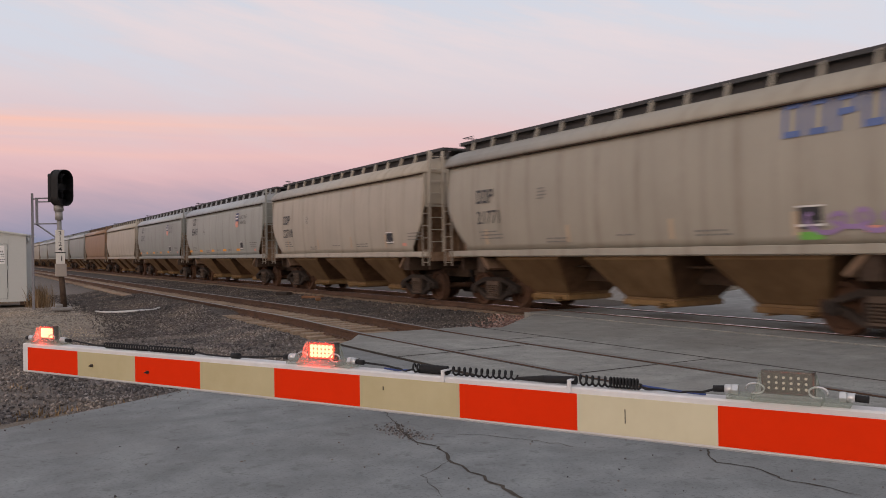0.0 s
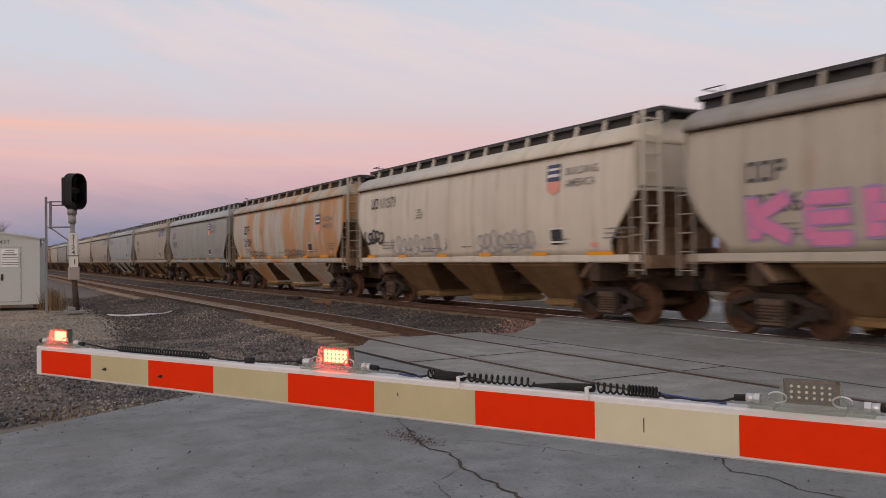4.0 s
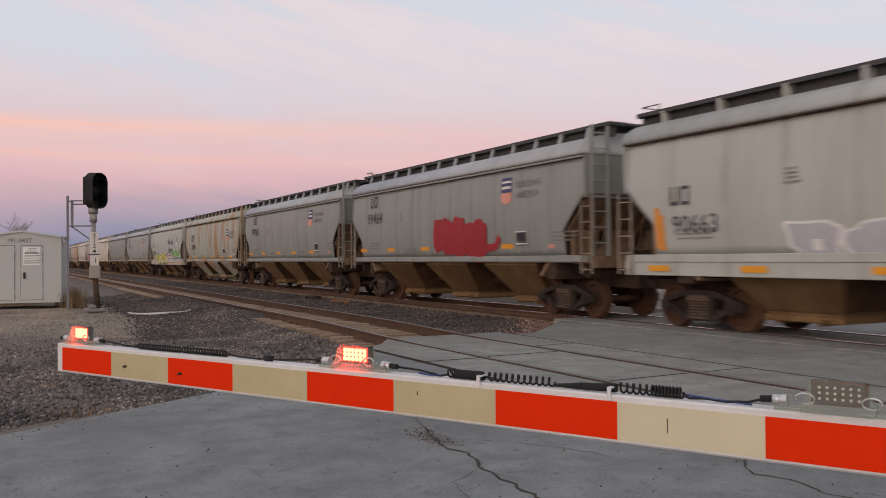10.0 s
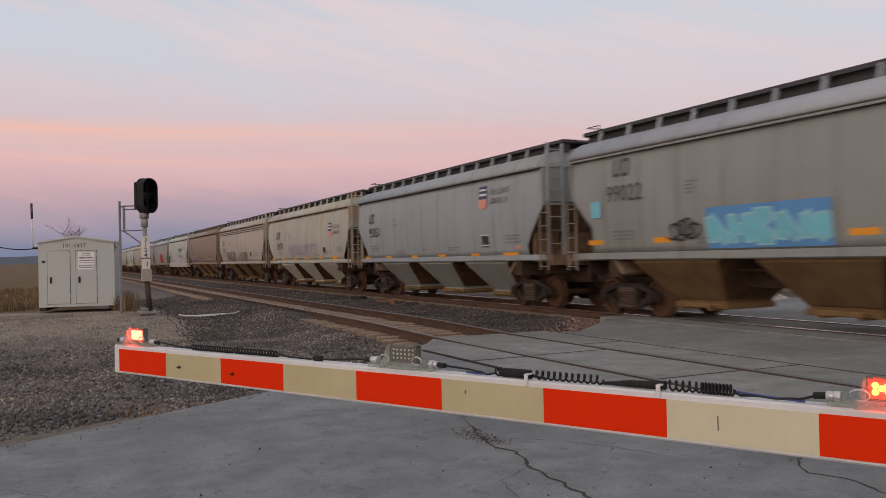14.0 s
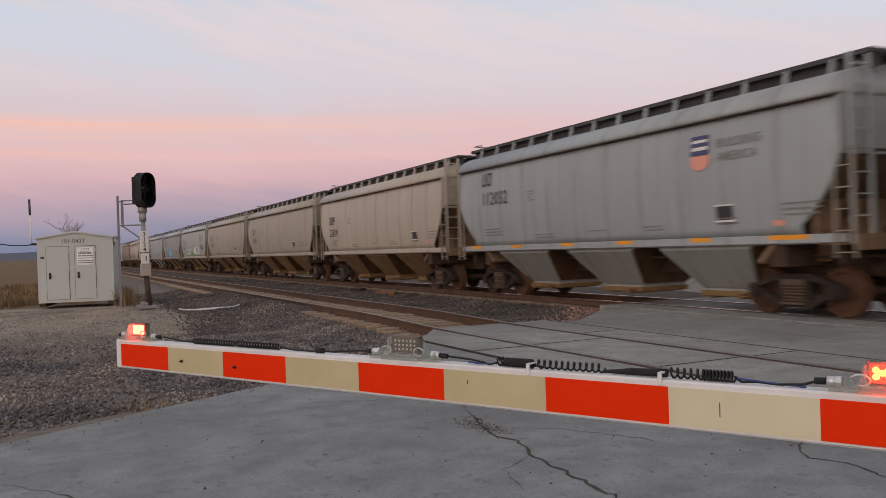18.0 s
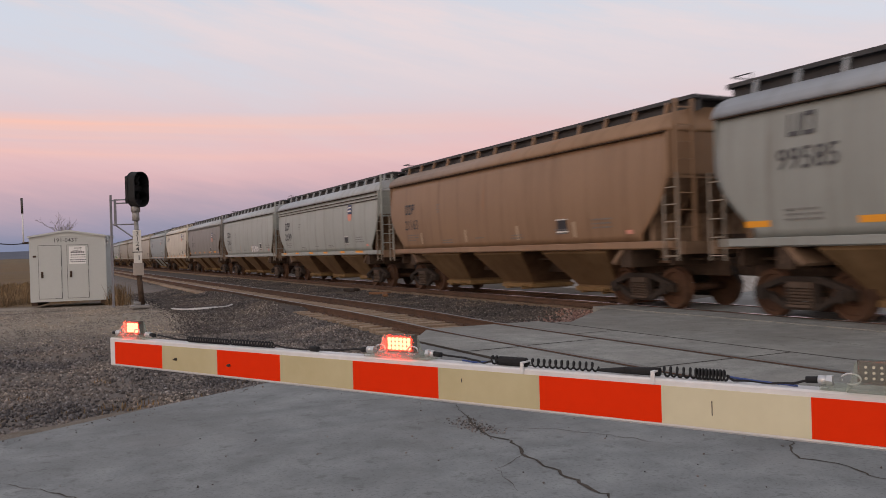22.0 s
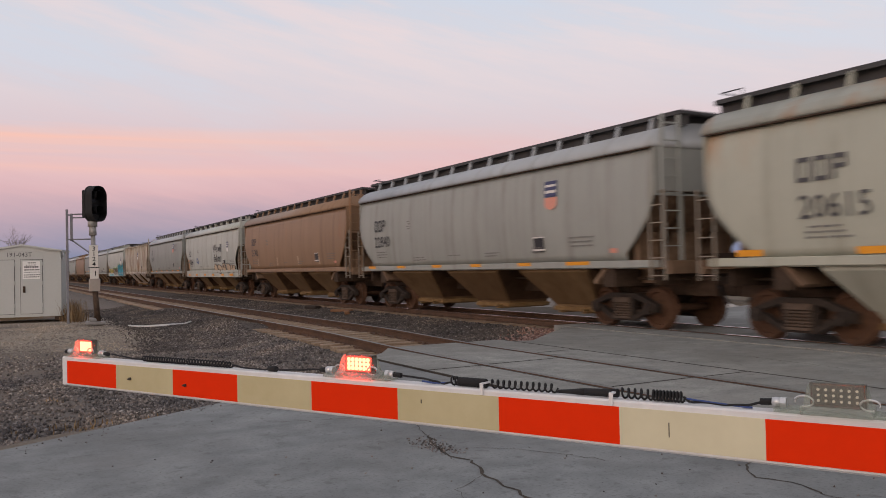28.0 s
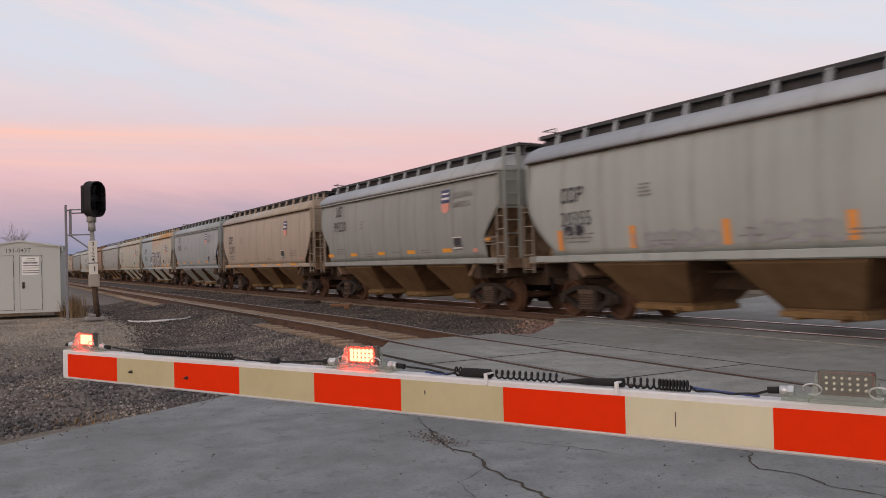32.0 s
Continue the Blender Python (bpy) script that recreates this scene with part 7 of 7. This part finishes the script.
rubble("track_box", 11.75, 33.4, -0.24, 0.16, 0.45, 0.17, BLACK_STEEL, "small black steel box beside the main track", "track box", 12)
rubble("tie_stub", 11.8, 30.2, -0.24, 0.10, 0.5, 0.12, RUST, "broken reddish tie stub beside the track", "timber", 30)
rubble("tie_stub", 11.55, 29.0, -0.24, 0.10, 0.4, 0.12, RUST, "short reddish tie stub lying on ballast", "timber", -20)
rubble("rail_joint_cover", 6.1, 31.6, -0.17, 0.22, 0.55, 0.16, BLACK_STEEL, "black rubber pad beside the rusty rail", "track pad", 4)
rubble("track_pad", 7.2, 30.5, -0.18, 0.5, 1.5, 0.06, BLACK_STEEL, "flat black mat between the rails", "mat", 0)
bm = bmesh.new()
box(bm, -0.1, 0.1, -8.0, 8.0, -0.2, -0.05, 0.02)
tagged(part("timber_baulk", bm, TIE, None, m=pose(5.75, 40.5, 0.03)), "long pale timber baulk beside the rails", "timber")


# ---- gravel, grass and distance ----
def stones(name, sample, count, r0, r1, material, seed, label):
    """Loose broken stones: many small eight-sided lumps in one mesh."""
    rng = np.random.default_rng(seed)
    pts = sample(rng, count)
    n = len(pts)
    base = np.array([[1, 0, 0], [-1, 0, 0], [0, 1, 0], [0, -1, 0], [0, 0, 1], [0, 0, -1]], float)
    tri = np.array([[0, 2, 4], [2, 1, 4], [1, 3, 4], [3, 0, 4], [2, 0, 5], [1, 2, 5], [3, 1, 5], [0, 3, 5]])
    size = rng.uniform(r0, r1, (n, 1, 1)) * rng.uniform(0.6, 1.35, (n, 6, 1)) * rng.uniform(0.65, 1.2, (n, 1, 3))
    q = rng.normal(size=(n, 4))
    q /= np.linalg.norm(q, axis=1)[:, None]
    w, x, y, z = q.T
    R = np.stack([1 - 2 * (y * y + z * z), 2 * (x * y - z * w), 2 * (x * z + y * w), 2 * (x * y + z * w), 1 - 2 * (x * x + z * z), 2 * (y * z - x * w),
                  2 * (x * z - y * w), 2 * (y * z + x * w), 1 - 2 * (x * x + y * y)], 1).reshape(n, 3, 3)
    vs = np.einsum("nij,nkj->nki", R, base[None] * size) + pts[:, None]
    fs = (tri[None] + 6 * np.arange(n)[:, None, None]).reshape(-1, 3)
    me = bpy.data.meshes.new(name)
    me.vertices.add(6 * n)
    me.vertices.foreach_set("co", vs.reshape(-1))
    me.loops.add(len(fs) * 3)
    me.loops.foreach_set("vertex_index", fs.reshape(-1).astype(np.int32))
    me.polygons.add(len(fs))
    me.polygons.foreach_set("loop_start", np.arange(0, len(fs) * 3, 3, dtype=np.int32))
    me.update(calc_edges=True)
    me.materials.append(material)
    return tagged(new(name, me), label, "gravel", kind="stuff")


def stone_material(name, stops):
    m, nt, b = mat_base(name, 0.9)
    b.inputs["Specular IOR Level"].default_value = 0.2
    geo = nt.nodes.new("ShaderNodeNewGeometry")
    r = ramp_node(nt, geo.outputs["Random Per Island"], stops)
    n = noise_node(nt, 40, 4, 0.6, coords(nt))
    col = mixc(nt, ramp_node(nt, n.outputs["Fac"], [(0.35, 0), (0.7, 0.5)]).outputs[0], r.outputs[0], (0.10, 0.09, 0.085))
    # patches of darker and dustier stone
    wide = noise_node(nt, 0.55, 4, 0.6, coords(nt))
    col = mixc(nt, 1.0, col, ramp_node(nt, wide.outputs["Fac"], [(0.36, (0.60, 0.62, 0.66)), (0.5, (1.0, 1.0, 1.0)), (0.66, (1.42, 1.34, 1.22))]).outputs[0], "MULTIPLY")
    nt.links.new(col, b.inputs["Base Color"])
    return m


STONE = stone_material("broken_pinkish_stone", [(0.0, (0.06, 0.055, 0.053)), (0.3, (0.135, 0.120, 0.112)), (0.6, (0.20, 0.175, 0.16)), (0.85, (0.275, 0.245, 0.225)), (1.0, (0.42, 0.39, 0.365))])
BALLAST = stone_material("grey_ballast_stone", [(0.0, (0.035, 0.03, 0.028)), (0.5, (0.095, 0.081, 0.071)), (0.9, (0.16, 0.137, 0.12)), (1.0, (0.33, 0.295, 0.27))])
edge_v = np.vectorize(road_edge)


def ground_v(p):
    return np.array([ground_height(float(x), float(y)) for x, y in p])


def sample_front(rng, count):
    x = rng.uniform(-9, 6.0, count)
    u = rng.uniform(0, 1, count) ** 1.6
    y = edge_v(x) + 0.03 + u * (23.0 - edge_v(x))
    p = np.stack([x, y], 1)
    p = p[(p[:, 1] < 23) & ((p[:, 0] < 4.6) | (p[:, 1] > 12)) & (p[:, 0] < 5.75)]
    # thin along the road's edge and on the patches of bare dirt
    bare = np.array([noise.noise((float(a) * 0.9, float(b) * 0.7, 11)) for a, b in p]) > 0.12
    strip_ = p[:, 1] - edge_v(p[:, 0]) < 0.55 + 0.25 * np.sin(p[:, 0] * 2.3)
    far = np.clip((p[:, 1] - 15.5) / 4.5, 0, 1.0) * (p[:, 0] < 3.6)
    p = p[rng.uniform(0, 1, len(p)) > np.where(bare, 0.62, 0.0) + np.where(strip_, 0.92, 0.0) + far]
    return np.column_stack([p, ground_v(p) + 0.01])


def sample_mid(rng, count):
    x = rng.uniform(8.4, 12.6, count)
    y = 13.2 + 50 * rng.uniform(0, 1, count) ** 1.9
    p = np.stack([x, y], 1)
    p = p[p[:, 1] > edge_v(p[:, 0]) + 0.03]
    return np.column_stack([p, ground_v(p) + 0.008])


def sample_crib(rng, count):
    """Between and beside the ties."""
    xc = np.where(rng.uniform(0, 1, count) < 0.6, XA, XB)
    x = xc + rng.uniform(-1.75, 1.75, count)
    y = 14.2 + 45 * rng.uniform(0, 1, count) ** 1.8
    p = np.stack([x, y], 1)
    p = p[p[:, 1] > edge_v(p[:, 0]) + 0.05]
    return np.column_stack([p, ground_v(p) - 0.004])


stones("loose_gravel", sample_front, 100000, 0.008, 0.034, STONE, 1, "loose broken grey and pinkish gravel")
stones("ballast_stones", sample_mid, 42000, 0.014, 0.038, BALLAST, 2, "grey crushed ballast between the tracks")
stones("ballast_stones", sample_crib, 20000, 0.014, 0.034, BALLAST, 3, "grey ballast packed between wooden ties")


def sample_pad(rng, count):
    """Fine pale gravel trodden into the pad."""
    x = rng.uniform(-6.5, 4.6, count)
    y = 17.0 + 11.0 * rng.uniform(0, 1, count) ** 0.8
    p = np.stack([x, y], 1)
    p = p[(rng.uniform(0, 1, count) < np.clip((p[:, 1] - 17.0) / 4.0, 0, 1)) & (p[:, 0] < 2.9)]
    return np.column_stack([p, ground_v(p) + 0.004])


def sample_bank(rng, count):
    """Dark ballast between the pad and the near track."""
    x = rng.uniform(2.7, 5.8, count)
    y = 19.0 + 24.0 * rng.uniform(0, 1, count) ** 1.5
    p = np.stack([x, y], 1)
    p = p[rng.uniform(0, 1, count) < np.clip((p[:, 0] - 2.6) / 0.8, 0.15, 1)]
    return np.column_stack([p, ground_v(p) + 0.006])


stones("ballast_stones", sample_bank, 26000, 0.014, 0.036, BALLAST, 17, "dark crushed ballast beside the near track")
PALE_STONE = stone_material("pale_pad_stone", [(0.0, (0.22, 0.19, 0.155)), (0.4, (0.31, 0.265, 0.215)), (0.8, (0.40, 0.345, 0.285)), (1.0, (0.52, 0.47, 0.41))])
stones("pad_gravel", sample_pad, 30000, 0.010, 0.030, PALE_STONE, 14, "fine pale gravel trodden into the pad")


# sandy verge washed against the road's edge
def verge():
    bm = bmesh.new()
    prev = None
    for i in range(160):
        x = -5.0 + i * 0.06
        e = road_edge(x)
        w = 0.55 + 0.35 * abs(noise.noise((x * 1.3, 2, 6))) + 0.08 * noise.noise((x * 6, 4, 6))
        row = [bm.verts.new((x, e + d * w, ROAD_Z - 0.006 + (ground_height(x, e + d * w) + 0.026 - ROAD_Z) * d ** 1.2 if d < 1 else ground_height(x, e + w) - 0.03)) for d in (0.0, 0.3, 0.65, 1.0)]
        if prev:
            for k in range(3):
                bm.faces.new((prev[k], row[k], row[k + 1], prev[k + 1])).smooth = True
        prev = row
    tagged(part("dirt_verge", bm, SANDY, None), "sandy grit washed against the concrete road's edge", "verge", kind="stuff")


SANDY = speckled("sandy_grit", (0.11, 0.092, 0.072), (0.27, 0.235, 0.19), 60, 0.95, bump_s=0.8, bump_d=0.02, big=(0.12, 0.09, 0.065), shift=False)
verge()


def sample_road(rng, count):
    """Grit on the slabs, thicker where the crack has crumbled and along the road's edge."""
    x = rng.uniform(-1.0, 6.2, count)
    y = rng.uniform(2.5, 13.5, count)
    p = np.stack([x, y], 1)
    p = p[p[:, 1] < edge_v(p[:, 0]) - 0.02]
    near = np.exp(-((edge_v(p[:, 0]) - p[:, 1]) / 0.35) ** 2)
    hole = np.exp(-(((p[:, 0] - 3.27) / 0.14) ** 2 + ((p[:, 1] - 6.2) / 0.32) ** 2))
    p = p[rng.uniform(0, 1, len(p)) < 0.03 + 0.5 * near + 0.9 * hole]
    q = np.column_stack([3.27 + rng.normal(0, 0.07, 220), 6.2 + rng.normal(0, 0.2, 220)])
    p = np.concatenate([p, q])
    return np.column_stack([p, np.full(len(p), ROAD_Z + 0.003)])


stones("road_grit", sample_road, 9000, 0.004, 0.013, STONE, 8, "scattered grit and crumbled concrete on the road")


def sample_red(rng, count):
    """Reddish broken stone where the road meets the ballast."""
    x = rng.uniform(9.2, 12.4, count)
    y = edge_v(x) + 0.02 + np.abs(rng.normal(0, 0.7, count))
    p = np.stack([x, y], 1)
    return np.column_stack([p, ground_v(p) + 0.02])


REDDISH = stone_material("broken_reddish_stone", [(0.0, (0.12, 0.06, 0.05)), (0.5, (0.26, 0.15, 0.12)), (1.0, (0.42, 0.30, 0.26))])
stones("red_rubble", sample_red, 2600, 0.015, 0.05, REDDISH, 12, "reddish broken stone at the road's edge")


def blades(name, areas, material, seed, label):
    """Dry grass: single bent blades in one mesh."""
    rng = np.random.default_rng(seed)
    V_, F_ = [], []
    k = 0
    for x0, x1, y0, y1, count, h0, h1, clump in areas:
        cx = rng.uniform(x0, x1, max(1, int(count / clump)))
        cy = y0 + (y1 - y0) * rng.uniform(0, 1, len(cx)) ** 1.5
        for a, b in zip(cx, cy):
            g = ground_height(float(a), float(b))
            for _ in range(clump):
                px, py = a + rng.normal(0, 0.09), b + rng.normal(0, 0.09)
                h = rng.uniform(h0, h1)
                an = rng.uniform(0, 6.28)
                w = 0.006 + 0.006 * rng.uniform() + (0.012 if b > 45 else 0)
                lx, ly = rng.normal(0, 0.22) * h, rng.normal(0, 0.22) * h
                dx, dy = math.cos(an) * w, math.sin(an) * w
                V_ += [(px - dx, py - dy, g - 0.02), (px + dx, py + dy, g - 0.02), (px + lx * 0.4 + dx * 0.7, py + ly * 0.4 + dy * 0.7, g + h * 0.6), (px + lx * 0.4 - dx * 0.7, py + ly * 0.4 - dy * 0.7, g + h * 0.6), (px + lx, py + ly, g + h)]
                F_ += [(k, k + 1, k + 2, k + 3), (k + 3, k + 2, k + 4)]
                k += 5
    me = bpy.data.meshes.new(name)
    me.from_pydata(V_, [], F_)
    me.materials.append(material)
    return tagged(new(name, me), label, "grass", kind="stuff")


STRAW = stone_material("dry_straw_blades", [(0.0, (0.13, 0.08, 0.036)), (0.5, (0.21, 0.138, 0.068)), (1.0, (0.36, 0.26, 0.145))])
blades("dry_grass", [(-9.5, -0.9, 30.2, 66, 12000, 0.12, 0.42, 10), (1.75, 2.25, 27.6, 30.5, 500, 0.3, 0.75, 10), (-4, 1.9, 31.5, 45, 2500, 0.15, 0.45, 10)], STRAW, 5, "tall dry brown grass at the field's edge")
blades("straw_tufts", [(-2.5, 2.6, 8.9, 10.6, 260, 0.02, 0.06, 6), (0.2, 1.6, 9.6, 11.2, 90, 0.04, 0.10, 10), (-1.5, 2.6, 9.4, 13.5, 90, 0.03, 0.09, 10), (-3, -0.3, 8.3, 12, 80, 0.03, 0.09, 8)], STRAW, 6, "small tufts of pale straw in the gravel")

# low weedy bank beyond the main track, with heaps of pale rubble on it
def bank(name, y0, y1, step, x0, high, seed, material, label, category):
    bm = bmesh.new()
    prev = None
    n = int((y1 - y0) / step)
    for i in range(n + 1):
        y = y0 + i * step
        end = min(1.0, (i + 0.2) / (0.12 * n), (n - i + 0.2) / (0.12 * n))
        hgt = high * end * (0.8 + 0.35 * noise.noise((y * 0.5, 1, seed)) + 0.25 * noise.noise((y * 1.7, 5, seed)))
        row = [bm.verts.new((x0 + x + 0.3 * noise.noise((y * 0.9, x, seed)), y, -0.3 + (z * hgt if z else 0))) for x, z in ((0, 0), (0.6, 0.45), (1.3, 0.9), (1.9, 1.0), (2.7, 0.85), (4.6, 0))]
        if prev:
            for k in range(5):
                bm.faces.new((prev[k], prev[k + 1], row[k + 1], row[k])).smooth = True
        prev = row
    return tagged(part(name, bm, material, None), label, category, kind="stuff")


BANK = speckled("pale_rubble", (0.34, 0.31, 0.27), (0.52, 0.48, 0.43), 5, 0.95, bump_s=0.9, bump_d=0.08, big=(0.22, 0.19, 0.16), shift=False)
WEEDS = speckled("weedy_brown_dirt", (0.085, 0.065, 0.045), (0.16, 0.125, 0.08), 6, 0.95, bump_s=0.9, bump_d=0.08, big=(0.06, 0.045, 0.03), shift=False)
bank("dirt_bank", 22.0, 210.0, 0.9, 24.5, 1.25, 4.0, WEEDS, "low weedy dirt bank beyond the tracks", "dirt bank")
bank("rubble_heap", 20.5, 30.5, 0.35, 19.6, 1.15, 9.0, BANK, "pale heaped broken concrete rubble", "rubble heap")
bank("rubble_heap", 34.5, 38.5, 0.35, 20.2, 0.9, 2.0, BANK, "pale low heap of broken rubble", "rubble heap")

# rising field and hills on the horizon
def ridge(name, dist, a0, a1, n, height, seed, material, label, depth=200):
    bm = bmesh.new()
    prev = None
    for i in range(n + 1):
        a = radians(a0 + (a1 - a0) * i / n)
        h = height * (0.72 + 0.28 * noise.noise((i * 0.11, seed, 0)) + 0.16 * noise.noise((i * 0.45, seed, 2)) + 0.05 * noise.noise((i * 1.9, seed, 3)))
        row = [bm.verts.new((math.sin(a) * d, math.cos(a) * d, z)) for d, z in ((dist, -3), (dist + depth * 0.5, h), (dist + depth, -3))]
        if prev:
            for k in range(2):
                bm.faces.new((prev[k], prev[k + 1], row[k + 1], row[k])).smooth = True
        prev = row
    return tagged(part(name, bm, material, None), label, "hill", kind="structure")


ridge("backdrop_hills", 2600, -70, 75, 240, 40, 3.0, HILL, "low blue-grey wooded hills far away", 500)
ridge("backdrop_rise", 900, -70, 6, 120, 5.5, 7.0, FIELD, "dry field rising towards the hills", 300)


# bare tree far behind the house
def bare_tree(x, y, h, seed, label):
    rnd = random.Random(seed)
    root = empty("bare_tree", pose(x, y, -0.3))
    tagged(root, label, "tree")
    bark = plain("grey_bark", (0.26, 0.23, 0.22), 0.9)
    bmt, bmb = bmesh.new(), bmesh.new()

    def grow(p, d, l, r, depth):
        q = p + d * l
        tube(bmt if depth == 0 else bmb, p, q, r, 5 if depth < 2 else 3, r * 0.7, False)
        if depth > 5:
            return
        for _ in range(3 if depth < 3 else 2):
            e = (d + Vector((rnd.gauss(0, 0.45), rnd.gauss(0, 0.45), rnd.gauss(0.12, 0.25)))).normalized()
            grow(q - d * l * rnd.uniform(0, 0.3), e, l * rnd.uniform(0.62, 0.85), r * 0.6, depth + 1)
    grow(Vector((0, 0, 0)), Vector((0, 0, 1)), h * 0.26, h * 0.022, 0)
    part("trunk", bmt, bark, root)
    part("crown", bmb, bark, root, "leafless twiggy crown")


bare_tree(3.2, 250.0, 17.5, 4, "bare leafless tree far out in the field")


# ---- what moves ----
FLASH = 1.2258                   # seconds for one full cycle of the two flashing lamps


def motions():
    for ob, y in train:
        walk(ob, [(t, pose(XB, y + V * t, 0)) for t in (0.0, 1 / 30, 16.0, 32 - 1 / 30, 32.0)])
    # each board's added half turn stands in for its lamp switching on or off
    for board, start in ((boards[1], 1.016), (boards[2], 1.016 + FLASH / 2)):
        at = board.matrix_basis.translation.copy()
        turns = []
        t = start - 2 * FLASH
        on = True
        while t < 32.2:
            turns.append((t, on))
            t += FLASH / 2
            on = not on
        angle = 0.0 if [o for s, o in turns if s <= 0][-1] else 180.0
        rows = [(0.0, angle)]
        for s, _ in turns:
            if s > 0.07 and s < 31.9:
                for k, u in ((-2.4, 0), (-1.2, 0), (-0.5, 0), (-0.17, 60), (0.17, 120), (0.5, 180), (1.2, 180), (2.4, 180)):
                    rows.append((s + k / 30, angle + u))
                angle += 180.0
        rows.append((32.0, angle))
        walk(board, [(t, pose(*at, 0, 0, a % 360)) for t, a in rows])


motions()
